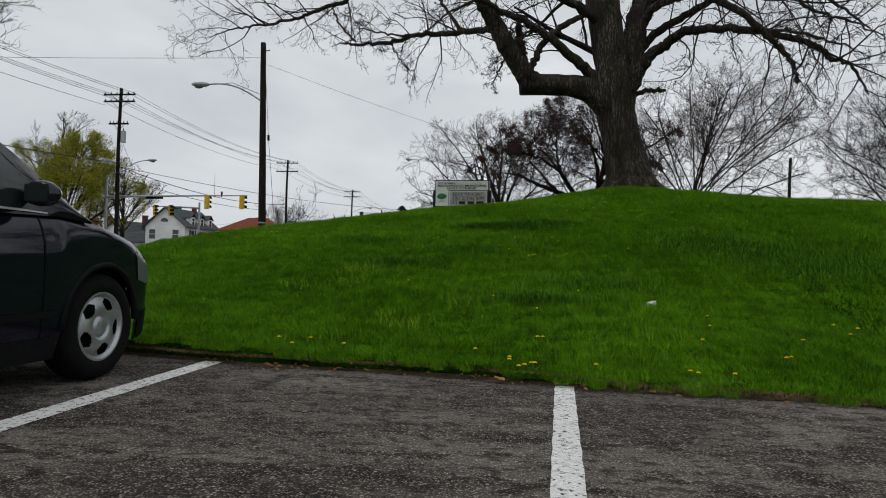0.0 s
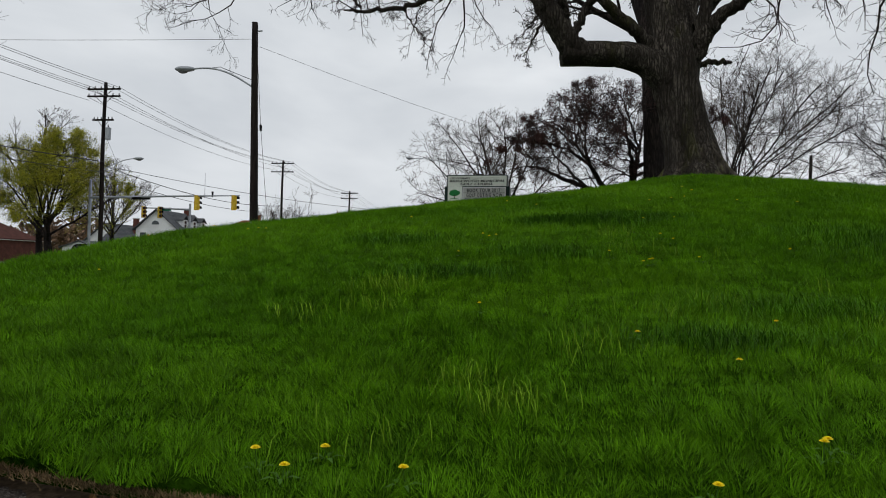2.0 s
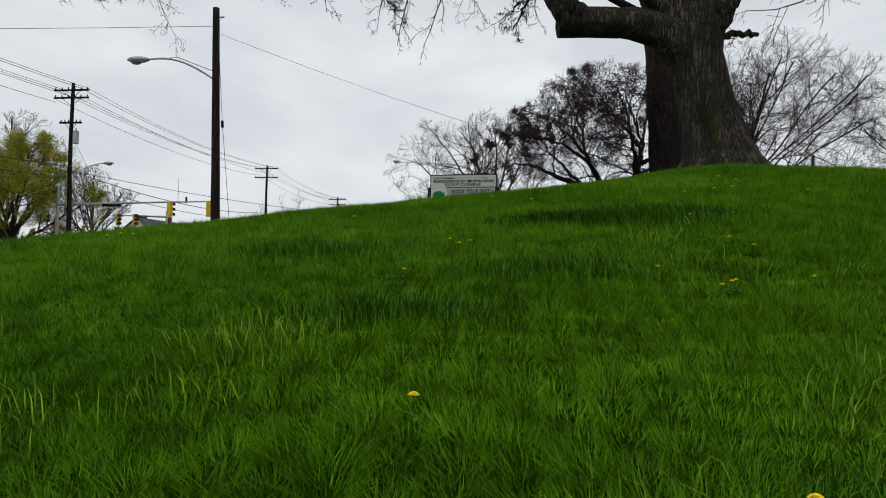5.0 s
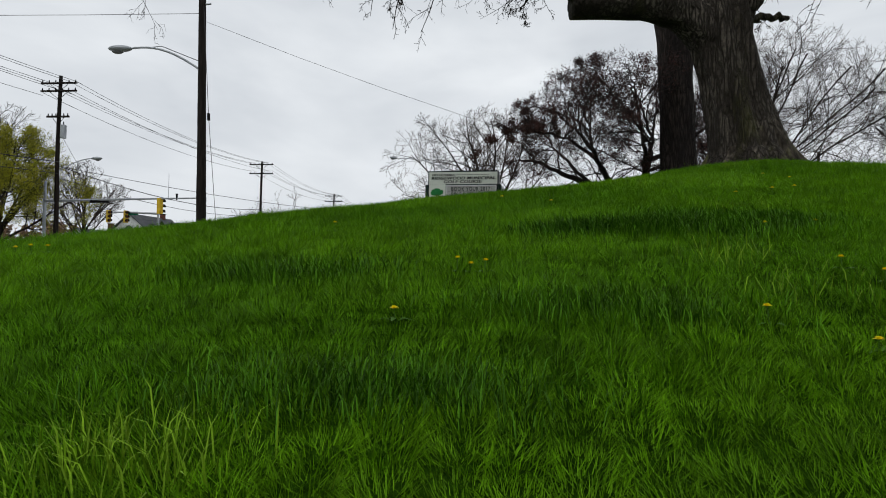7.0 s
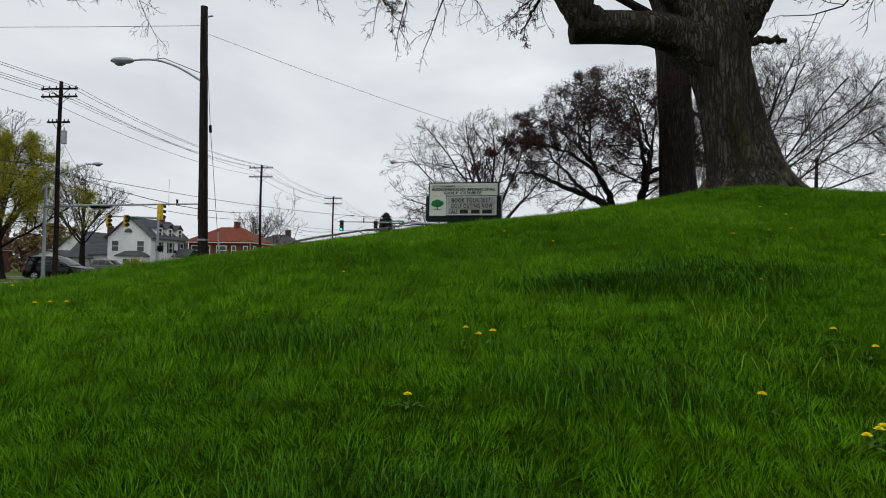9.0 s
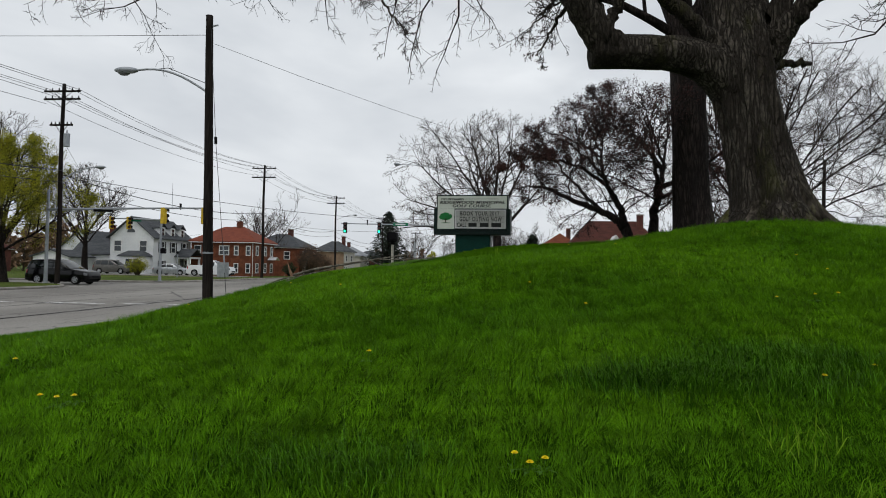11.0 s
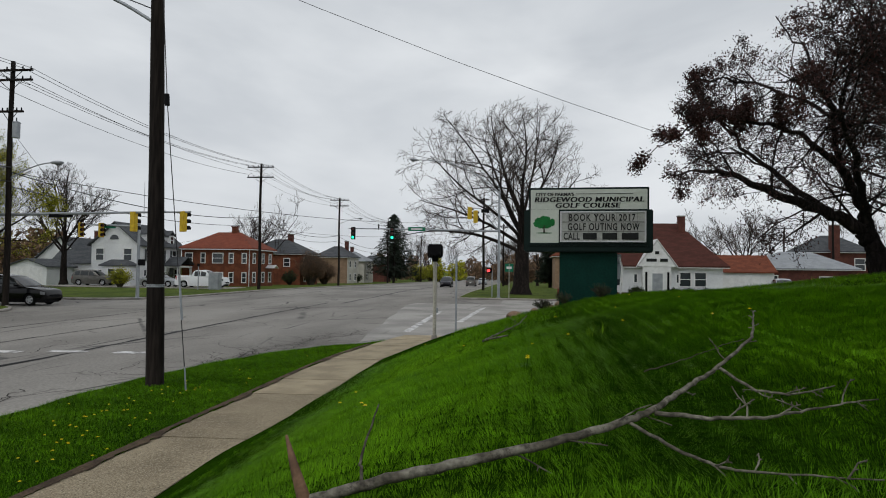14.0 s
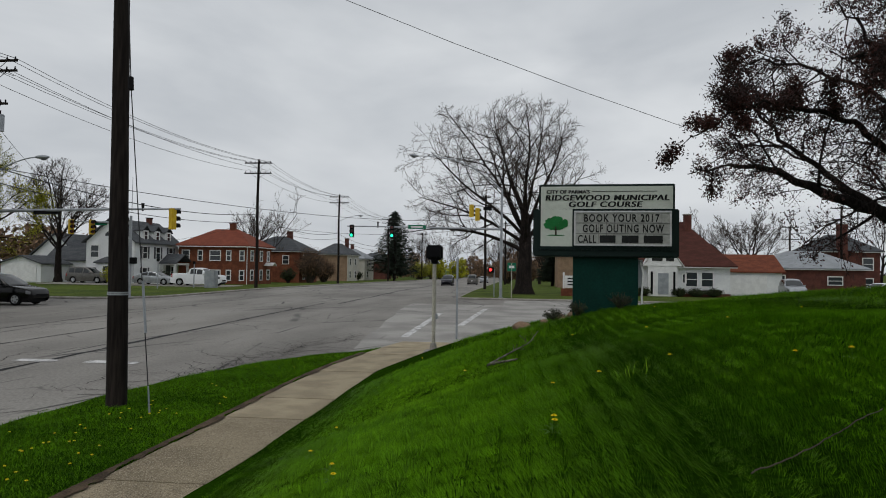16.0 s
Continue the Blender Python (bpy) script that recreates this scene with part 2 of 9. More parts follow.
M_EARTH = material("bare_edge", (0.105, 0.075, 0.05), 1.0, (0.055, 0.04, 0.028), scale=2.5, fine=40, fine_amount=0.4, bump=0.8, spec=0.1)
M_GRASS = material("grass_blades", (0.094, 0.226, 0.0024), 0.6, (0.066, 0.176, 0.002), scale=0.6, fine=4.5, fine_amount=0.3, bump=0, island=0.5, spec=0.08, lo=0.36, hi=0.62)
M_GRASS_DEEP = material("deep_green_grass", (0.055, 0.155, 0.003), 0.6, (0.038, 0.115, 0.003), scale=0.9, fine=5, bump=0, island=0.6, spec=0.09)
M_THATCH = material("dry_thatch", (0.17, 0.115, 0.06), 0.95, (0.07, 0.055, 0.025), scale=2.5, fine=9, fine_amount=0.4, bump=0, island=0.6, spec=0.05)
M_GRASS_TALL = material("tall_grass_blades", (0.15, 0.27, 0.012), 0.6, (0.1, 0.2, 0.008), scale=0.8, fine=4, bump=0, island=0.35, spec=0.06)
M_LINE = blotch(worn_paint("worn_white_line", (0.72, 0.71, 0.68), (0.09, 0.08, 0.075), 34, 0.36, 0.42), 16, (1.0, 2.4, 1), 0.585, 0.6, (0.07, 0.062, 0.056), 0.95)
M_ROADLINE = worn_paint("road_white_line", (0.62, 0.61, 0.6), (0.22, 0.21, 0.2), 3, 0.4, 0.55)
M_BARK = blotch(furrows(material("grey_bark", (0.088, 0.076, 0.062), 0.95, (0.034, 0.028, 0.022), scale=2.2, fine=26, fine_amount=0.5, bump=0.0,
                                 stretch=(1, 1, 0.5), spec=0.12), 17.0, (1, 1, 0.13), (0.03, 0.025, 0.02), 0.05), 1.1, (1, 1, 0.35), 0.54, 0.66, (0.062, 0.062, 0.02), 0.6)
M_BARK_DARK = furrows(material("dark_bark", (0.04, 0.031, 0.027), 0.95, (0.02, 0.016, 0.015), scale=2.2, fine=14, fine_amount=0.4, bump=0.0, stretch=(1, 1, 0.3), spec=0.12), 15.0, (1, 1, 0.16), (0.014, 0.011, 0.01), 0.04)
M_TWIG = material("brown_twigs", (0.075, 0.06, 0.05), 0.9, (0.05, 0.04, 0.034), scale=2, fine=10, bump=0, island=0.3, spec=0.15)
M_TWIG_DARK = material("dark_twigs", (0.035, 0.027, 0.025), 0.9, (0.022, 0.018, 0.017), scale=2, fine=10, bump=0, island=0.3, spec=0.15)
M_ROOT = blotch(material("root_bark", (0.075, 0.064, 0.05), 0.95, (0.024, 0.02, 0.015), scale=6, fine=24, fine_amount=0.6, bump=1.0, bump_scale=10, bump_dist=0.08, stretch=(1, 1, 0.4), spec=0.1), 1.6, (1, 1, 0.5), 0.47, 0.62, (0.06, 0.066, 0.012), 0.8)
M_BUD = material("red_brown_leaf", (0.062, 0.024, 0.02), 0.7, (0.032, 0.017, 0.015), scale=2, fine=10, bump=0, island=0.5, spec=0.2)
M_LEAF = material("spring_leaf", (0.34, 0.33, 0.016), 0.7, (0.24, 0.25, 0.014), scale=0.5, fine=8, bump=0, island=0.35)
M_NEEDLE = material("spruce_needles", (0.022, 0.032, 0.02), 0.8, (0.014, 0.022, 0.014), scale=0.6, fine=6, bump=0, island=0.4)
M_SHRUB = material("shrub_leaf", (0.04, 0.055, 0.02), 0.75, (0.025, 0.035, 0.014), scale=1.5, fine=9, bump=0, island=0.45)
M_SHRUB_BR = material("budding_shrub", (0.2, 0.12, 0.07), 0.8, (0.13, 0.085, 0.05), scale=1.5, fine=9, bump=0, island=0.45)
M_DRYWOOD = blotch(material("weathered_branch", (0.2, 0.185, 0.15), 0.9, (0.09, 0.08, 0.062), scale=9, fine=40, fine_amount=0.4, bump=0.8, stretch=(1, 1, 1), spec=0.15), 14, (1, 1, 1), 0.52, 0.6, (0.045, 0.04, 0.032), 0.8)
M_BROKEN = material("broken_wood", (0.2, 0.12, 0.07), 0.9, (0.12, 0.07, 0.045), scale=8, fine=40, bump=0.5)
M_POLE = material("creosote_pole", (0.024, 0.019, 0.016), 0.9, (0.012, 0.01, 0.009), scale=1.4, fine=22, fine_amount=0.45, bump=0.8, bump_dist=0.015, stretch=(1, 1, 0.08), spec=0.1)
M_CABLE = material("black_cable", (0.03, 0.03, 0.032), 0.6, scale=3, fine=20, bump=0)
M_STEEL = material("galvanised_steel", (0.36, 0.38, 0.4), 0.5, (0.29, 0.31, 0.33), scale=2, fine=30, fine_amount=0.1, bump=0.1, metal=0.5)
M_PALE_POST = material("pale_painted_post", (0.46, 0.44, 0.37), 0.6, (0.36, 0.34, 0.29), scale=3, fine=30, bump=0.2)
M_BLACK = material("black_plastic", (0.006, 0.006, 0.007), 0.6, (0.004, 0.004, 0.005), scale=4, fine=40, bump=0.1, spec=0.1)
M_YELLOW = material("signal_yellow", (0.62, 0.43, 0.03), 0.5, (0.5, 0.33, 0.025), scale=5, fine=30, fine_amount=0.1, bump=0.1)
M_GREEN_SIGN = material("sign_green", (0.01, 0.16, 0.085), 0.5, (0.01, 0.13, 0.07), scale=4, fine=20, fine_amount=0.1, bump=0)
M_SIGN_DARK = material("dark_green_metal", (0.004, 0.017, 0.014), 0.5, (0.0035, 0.014, 0.012), scale=2.0, fine=26, fine_amount=0.12, bump=0.12)
M_SIGN_POST = material("green_post_metal", (0.004, 0.04, 0.03), 0.55, (0.0035, 0.033, 0.025), scale=2.0, fine=26, fine_amount=0.15, bump=0.12, spec=0.1)
M_SIGN_WHITE = material("sign_white", (0.6, 0.64, 0.57), 0.45, (0.55, 0.585, 0.52), scale=1.2, fine=18, fine_amount=0.04, bump=0.05)
M_BOARD = material("letter_board", (0.42, 0.43, 0.4), 0.5, (0.36, 0.365, 0.34), scale=3, fine=14, fine_amount=0.1, bump=0.05)
M_TRACK = material("letter_track", (0.2, 0.2, 0.19), 0.5, scale=3, fine=14, bump=0)
M_ALU = material("aluminium_frame", (0.6, 0.6, 0.6), 0.35, (0.52, 0.52, 0.52), scale=3, fine=30, fine_amount=0.08, bump=0.05, metal=0.7)
M_LETTER = material("black_letter", (0.016, 0.018, 0.017), 0.5, scale=4, fine=20, bump=0)
M_TREE_GREEN = material("emblem_green", (0.012, 0.17, 0.04), 0.5, (0.01, 0.14, 0.03), scale=5, fine=20, fine_amount=0.1, bump=0)
M_EMBLEM_TRUNK = material("emblem_brown", (0.05, 0.035, 0.025), 0.5, scale=5, fine=20, bump=0)
M_SIDING = material("white_siding", (0.72, 0.73, 0.73), 0.7, (0.64, 0.65, 0.66), scale=0.6, fine=6, fine_amount=0.05, bump=0.15)
M_TRIM = material("white_trim", (0.76, 0.76, 0.75), 0.6, (0.68, 0.68, 0.67), scale=2, fine=12, fine_amount=0.05, bump=0.1)
M_CREAM = material("cream_siding", (0.5, 0.48, 0.42), 0.7, (0.43, 0.41, 0.36), scale=0.6, fine=6, fine_amount=0.07, bump=0.15)
M_TAN = material("tan_brick", (0.3, 0.205, 0.135), 0.85, (0.24, 0.16, 0.105), scale=1.4, fine=9, fine_amount=0.15, bump=0.3)
M_BRICK = material("red_brick", (0.175, 0.06, 0.03), 0.85, (0.12, 0.04, 0.021), scale=1.4, fine=9, fine_amount=0.22, bump=0.3)
M_BRICK_DARK = material("dark_brick", (0.12, 0.045, 0.033), 0.85, (0.085, 0.033, 0.026), scale=1.4, fine=9, fine_amount=0.22, bump=0.3)
M_ROOF_GREY = material("grey_shingle", (0.085, 0.09, 0.095), 0.9, (0.06, 0.064, 0.07), scale=1.2, fine=7, fine_amount=0.25, bump=0.4, stretch=(1, 1, 3))
M_ROOF_PALE = material("pale_shingle", (0.3, 0.315, 0.33), 0.9, (0.25, 0.265, 0.28), scale=1.2, fine=7, fine_amount=0.12, bump=0.4, stretch=(1, 1, 3))
M_ROOF_RED = material("red_shingle", (0.2, 0.055, 0.032), 0.9, (0.16, 0.045, 0.026), scale=1.2, fine=7, fine_amount=0.15, bump=0.4, stretch=(1, 1, 3))
M_ROOF_BROWN = material("brown_shingle", (0.085, 0.03, 0.023), 0.9, (0.065, 0.024, 0.018), scale=1.2, fine=7, fine_amount=0.15, bump=0.4, stretch=(1, 1, 3))
M_ROOF_ORANGE = material("orange_shingle", (0.17, 0.052, 0.027), 0.9, (0.13, 0.04, 0.022), scale=1.2, fine=7, fine_amount=0.15, bump=0.4, stretch=(1, 1, 3))
M_PANE = glass("window_glass", (0.03, 0.036, 0.04))
M_CARGLASS = glass("car_glass", (0.012, 0.016, 0.016), 0.04)
M_TYRE = material("tyre_rubber", (0.008, 0.008, 0.008), 0.9, (0.006, 0.006, 0.006), scale=8, fine=60, bump=0.3, spec=0.1)
M_RIM = material("silver_wheel_cover", (0.42, 0.43, 0.44), 0.35, (0.36, 0.37, 0.38), scale=6, fine=40, fine_amount=0.08, bump=0.05, metal=0.75)
M_CAR_DARK = material("graphite_car_paint", (0.008, 0.008, 0.016), 0.06, (0.006, 0.006, 0.013), scale=3, fine=40, fine_amount=0.06, bump=0, spec=0.42)
M_CAR_BLACK = material("black_car_paint", (0.003, 0.003, 0.0035), 0.12, scale=3, fine=40, fine_amount=0.06, bump=0, spec=0.3)
M_CAR_SILVER = material("silver_car_paint", (0.4, 0.42, 0.44), 0.3, scale=3, fine=40, fine_amount=0.05, bump=0, metal=0.5)
M_CAR_GREY = material("grey_brown_car_paint", (0.13, 0.125, 0.115), 0.3, scale=3, fine=40, fine_amount=0.05, bump=0, metal=0.3)
M_CAR_WHITE = material("white_car_paint", (0.74, 0.75, 0.76), 0.25, (0.7, 0.71, 0.72), scale=3, fine=40, fine_amount=0.03, bump=0)
M_LAMP_GLASS = glass("headlamp_glass", (0.12, 0.125, 0.13), 0.12)
M_TAIL = glass("tail_lamp_red", (0.3, 0.01, 0.01), 0.2)
M_PETAL = material("dandelion_yellow", (0.9, 0.74, 0.012), 0.7, (0.85, 0.66, 0.01), scale=40, fine=120, bump=0)
M_STEM = material("dandelion_green", (0.05, 0.13, 0.008), 0.7, scale=20, fine=60, bump=0)
M_DRYLEAF = material("dry_leaf", (0.3, 0.16, 0.06), 0.85, (0.2, 0.1, 0.04), scale=12, fine=60, bump=0.2, per_object=0.3)
M_PAPER = material("white_litter", (0.75, 0.76, 0.78), 0.8, scale=12, fine=60, fine_amount=0.06, bump=0.2)
M_STONE = material("sandstone", (0.3, 0.2, 0.13), 0.9, (0.2, 0.13, 0.09), scale=4, fine=30, fine_amount=0.3, bump=0.8)
M_RED_PAD = material("red_ramp_pad", (0.2, 0.1, 0.075), 0.9, (0.15, 0.08, 0.06), scale=3, fine=40, bump=0.5)
M_LIT_GREEN = glow("lit_green_lens", (0.02, 0.9, 0.45), 2.2)
M_LIT_RED = glow("lit_red_lens", (1.0, 0.04, 0.04), 2.2)
M_LENS_OFF = glass("dark_lens", (0.12, 0.015, 0.01), 0.3)


# ---- helpers for meshes ----
def mesh_of(name, verts, faces, mat, smooth=False):
    me = bpy.data.meshes.new(name)
    me.from_pydata([tuple(map(float, v)) for v in verts], [], faces)
    if smooth:
        me.polygons.foreach_set("use_smooth", [True] * len(me.polygons))
    me.materials.append(mat)
    me.update()
    return me


def part(name, bm, mat, parent=None, label="", smooth=False):
    """Links a bmesh, or a ready mesh, as one object under its thing."""
    if isinstance(bm, bmesh.types.BMesh):
        me = bpy.data.meshes.new(name)
        bm.to_mesh(me)
        bm.free()
        me.materials.append(mat)
        if smooth:
            me.polygons.foreach_set("use_smooth", [True] * len(me.polygons))
    else:
        me = bm
    ob = new(name, me)
    ob.parent = parent
    return tagged(ob, label)


def thing(name, at, label, category, group="", rz=0.0):
    ob = new(name)
    ob.empty_display_size = 0.1
    ob.matrix_world = pose(*at, 0, 0, rz)
    return tagged(ob, label, category, group)


def add_box(bm, x0, x1, y0, y1, z0, z1, bevel=0.0):
    r = bmesh.ops.create_cube(bm, size=1.0, matrix=Matrix.Translation(((x0 + x1) / 2, (y0 + y1) / 2, (z0 + z1) / 2)) @ Matrix.Diagonal((x1 - x0, y1 - y0, z1 - z0, 1)))
    if bevel:
        edges = list({e for v in r["verts"] for e in v.link_edges})
        bmesh.ops.bevel(bm, geom=edges, offset=bevel, segments=2, affect="EDGES")
    return bm


def box(x0, x1, y0, y1, z0, z1, bevel=0.0):
    return add_box(bmesh.new(), x0, x1, y0, y1, z0, z1, bevel)


def add_cyl(bm, a, b, r0, r1=None, sides=12):
    a, b = Vector(a), Vector(b)
    d = b - a
    m = Matrix.Translation((a + b) / 2) @ d.to_track_quat("Z", "Y").to_matrix().to_4x4()
    bmesh.ops.create_cone(bm, cap_ends=True, segments=sides, radius1=r0, radius2=r0 if r1 is None else r1, depth=d.length, matrix=m)
    return bm


def cyl(a, b, r0, r1=None, sides=12):
    return add_cyl(bmesh.new(), a, b, r0, r1, sides)


class Tubes:
    """Gathers many tapered tubes and leaves in one mesh."""

    def __init__(self):
        self.batch, self.leaf = {}, []

    def tube(self, pts, radii, sides=5, rough=0.0, cap=True):
        p = np.asarray(pts, float)
        self.batch.setdefault((len(p), sides, rough, cap), []).append((p, np.asarray(radii, float)))

    def quad(self, c, a, b):
        self.many(np.asarray(c, float)[None], np.asarray(a, float)[None], np.asarray(b, float)[None])

    def many(self, c, a, b):
        self.leaf.append(np.stack([c - a, c + b * 0.55, c + a, c - b * 0.55], 1))

    def mesh(self, name, mat, smooth=True):
        verts, faces, n = [], [], 0
        for (k, sides, rough, cap), rows in self.batch.items():
            p, rad = np.stack([r[0] for r in rows]), np.stack([r[1] for r in rows])
            m = len(p)
            d = np.gradient(p, axis=1)
            d /= np.linalg.norm(d, axis=2)[:, :, None] + 1e-9
            ref = np.where(np.abs(d[:, :1, 2:]) < 0.8, np.array([0.0, 0.0, 1.0]), np.array([1.0, 0.0, 0.0]))
            u = np.cross(d, np.broadcast_to(ref, d.shape))
            u /= np.linalg.norm(u, axis=2)[:, :, None] + 1e-9
            w = np.cross(d, u)
            ang = np.arange(sides) * 2 * np.pi / sides
            rad = rad[:, :, None] * np.ones(sides)
            if rough:
                for t in range(m):
                    for i in range(k):
                        for j in range(sides):
                            q = Vector((math.cos(ang[j]) * 2.2, math.sin(ang[j]) * 2.2, p[t][i][2] * 0.55 + p[t][i][0] * 0.7))
                            q2 = Vector((math.cos(ang[j]) * 5.5, math.sin(ang[j]) * 5.5, p[t][i][2] * 1.2))
                            rad[t, i, j] *= 1 + rough * noise.noise(q) + rough * 0.6 * noise.noise(q2)
            ring = p[:, :, None, :] + rad[..., None] * (np.cos(ang)[:, None] * u[:, :, None, :] + np.sin(ang)[:, None] * w[:, :, None, :])
            verts.append(ring.reshape(-1, 3))
            j = np.arange(sides)
            j2 = (j + 1) % sides
            one = np.concatenate([np.stack([i * sides + j, i * sides + j2, (i + 1) * sides + j2, (i + 1) * sides + j], 1) for i in range(k - 1)])
            start = n + np.arange(m) * k * sides
            faces.append((start[:, None, None] + one[None]).reshape(-1, 4))
            if cap:
                faces.append(start[:, None] + (k - 1) * sides + j[None])
            n += m * k * sides
        if self.leaf:
            q = np.concatenate(self.leaf)
            verts.append(q.reshape(-1, 3))
            faces.append(n + np.arange(len(q) * 4).reshape(-1, 4))
        v = np.concatenate(verts)
        total = np.concatenate([np.full(len(f), f.shape[1]) for f in faces])
        me = bpy.data.meshes.new(name)
        me.vertices.add(len(v))
        me.vertices.foreach_set("co", v.ravel())
        loops = np.concatenate([f.ravel() for f in faces])
        me.loops.add(len(loops))
        me.loops.foreach_set("vertex_index", loops.astype(np.int32))
        me.polygons.add(len(total))
        me.polygons.foreach_set("loop_start", np.concatenate([[0], np.cumsum(total)[:-1]]).astype(np.int32))
        me.polygons.foreach_set("loop_total", total.astype(np.int32))
        if smooth:
            me.polygons.foreach_set("use_smooth", np.ones(len(total), bool))
        me.materials.append(mat)
        me.update(calc_edges=True)
        return me


def smin(a, b, k):
    h = np.clip(0.5 + 0.5 * (b - a) / k, 0, 1)
    return b * (1 - h) + a * h - k * h * (1 - h)


# ---- the lie of the land ----
def road_z(y):
    y = np.asarray(y, float)
    return 0.35 - 0.010 * np.clip(y - 85, 0, 330)


def bank_x(y):
    """The foot of the bank, along the sidewalk and round the corner."""
    y = np.asarray(y, float)
    return -6.42 - 0.14 * np.exp(-((y - 22.2) / 2.2) ** 2) + 0.114 * np.clip(y - 31, 0, None) ** 1.6


def lot_edge(x):
    return 5.3 - 0.117 * np.asarray(x, float) + 0.05 * np.sin(np.asarray(x, float) * 2.3)


def hill_z(x, y):
    x, y = np.asarray(x, float), np.asarray(y, float)
    u = np.clip(y - 4.8, 0, None)
    front = 0.02 + 0.155 * u + 0.0115 * u * u
    flank = 0.5 + 0.42 * (x - bank_x(y))
    crown = 2.02 + 0.075 * (np.minimum(y, 22) - 13) - 0.06 * np.clip(y - 22, 0, 30) + 0.125 * np.minimum(x, 3.6) - 0.05 * np.clip(x - 3.6, 0, 14)
    z = smin(front, crown, 0.9)
    z = smin(z, 0.3 + 0.24 * (45.5 - y), 0.9)
    z = smin(z, np.maximum(flank, 0.0), 0.7)
    z = z + 0.16 * np.exp(-((x - 3.8) ** 2 + (y - 17.9) ** 2) / 3.2)
    z = z + 0.16 * np.exp(-((x + 1.6) ** 2 + (y - 28.3) ** 2) / 4.0)
    z = z + 0.12 * np.exp(-((x + 4.5) / 1.3) ** 2 - ((y - 14.6) / 1.8) ** 2)
    z = z + 0.12 * np.exp(-((x + 5.1) / 1.8) ** 2 - ((y - 12.2) / 1.7) ** 2) + 0.13 * np.exp(-((x + 4.2) / 2.2) ** 2 - ((y - 18.2) / 2.8) ** 2)
    z = z - 0.19 * np.exp(-((x - 2.2) / 2.4) ** 2 - ((y - 20.6) / 2.4) ** 2) - 0.1 * np.exp(-((x + 1.5) / 2.0) ** 2 - ((y - 30.5) / 2.0) ** 2)
    z = z + 0.06 * np.exp(-((y - 10.3) / 1.7) ** 2)
    z = z + 0.15 * np.exp(-((x + 3.9) / 1.6) ** 2 - ((y - 18.2) / 2.2) ** 2) + 0.06 * np.exp(-((x + 4.3) / 0.9) ** 2 - ((y - 16.3) / 1.0) ** 2)
    z = z - 0.15 * np.exp(-((x - 1.3) / 1.2) ** 2 - ((y - 25.0) / 3.0) ** 2)
    low = np.clip((y - 5.0) / 4.0, 0, 1) * 0.45
    z = np.maximum(z, np.where(x < -3, low, 0.0))
    return z + 0.02 * np.sin(x * 1.7 + 0.6 * y) * np.sin(y * 1.3 - 0.4 * x) * np.clip(u, 0, 1)


def sheet(name, xs, ys, zfun, mat, label, category, skirt=0.0, keep=None):
    """A grid surface over the plan, with a skirt down its rim."""
    nx, ny = xs.shape
    zz = zfun(xs, ys)
    v = list(np.stack([xs.ravel(), ys.ravel(), zz.ravel()], 1))
    f = [(i * ny + j, (i + 1) * ny + j, (i + 1) * ny + j + 1, i * ny + j + 1) for i in range(nx - 1) for j in range(ny - 1)]
    if skirt:
        rim = [i * ny for i in range(nx)] + [(nx - 1) * ny + j for j in range(1, ny)] + [i * ny + ny - 1 for i in range(nx - 2, -1, -1)] + [j for j in range(ny - 2, 0, -1)]
        n = len(v)
        v += [v[i] - np.array([0, 0, skirt]) for i in rim]
        k = len(rim)
        f += [(rim[i], n + i, n + (i + 1) % k, rim[(i + 1) % k]) for i in range(k)]
    me = mesh_of(name, v, f, mat, True)
    ob = new(name, me)
    return tagged(ob, label, category, kind="structure")


def spread(lo, hi, n):
    return np.linspace(lo, hi, n)


# far earth, one sheet to the horizon, a little under everything else
gx = np.concatenate([[-4000, -1500, -600, -300], spread(-200, 200, 41), [300, 600, 1500, 4000]])
gy = np.concatenate([[-4000, -1500, -500, -150], spread(-80, 460, 55), [600, 1000, 2000, 4000]])
GX, GY = np.meshgrid(gx, gy, indexing="ij")
sheet("ground", GX, GY, lambda x, y: road_z(y) - 0.06 - 0.5 * np.clip((31 - y) / 10, 0, 1), M_LAWN_FAR, "far grassy ground reaching the horizon", "ground")

# parking lot
LX, LY = np.meshgrid(spread(-9, 60, 50), spread(0, 1, 24), indexing="ij")
LY = -40 + (lot_edge(LX) + 0.45 + 40) * LY
sheet("parking_lot", LX, LY, lambda x, y: 0 * x, M_LOT, "worn grey asphalt parking lot with dark patches", "parking lot")

# main road and the side street that crosses it
RX, RY = np.meshgrid(spread(-31.5, -4.2, 15), np.concatenate([spread(9, 100, 60), spread(105, 460, 40)]), indexing="ij")
sheet("road", RX, RY, lambda x, y: road_z(y) + 0.012 * np.cos((x + 20) / 7), M_ROAD, "wide grey patched asphalt main road", "road")
RX, RY = np.meshgrid(spread(-4.2, 160, 30), spread(40, 74, 12), indexing="ij")
sheet("side_street_1", RX, RY, lambda x, y: road_z(y) + 0.0 * x, M_CONCRETE_ROAD, "pale concrete side street at the crossing", "road")
RX, RY = np.meshgrid(spread(-200, -31.5, 30), spread(44, 66, 8), indexing="ij")
sheet("side_street_2", RX, RY, lambda x, y: road_z(y) - 0.005 + 0.0 * x, M_ROAD, "grey asphalt side street across the road", "road")
RX, RY = np.meshgrid(spread(0, 1, 8), spread(31, 62, 30), indexing="ij")
pale0 = -8.2 - 2.2 * np.clip((RY - 36) / 22, 0, 1) + 0.06 * np.sin(RY * 0.9)
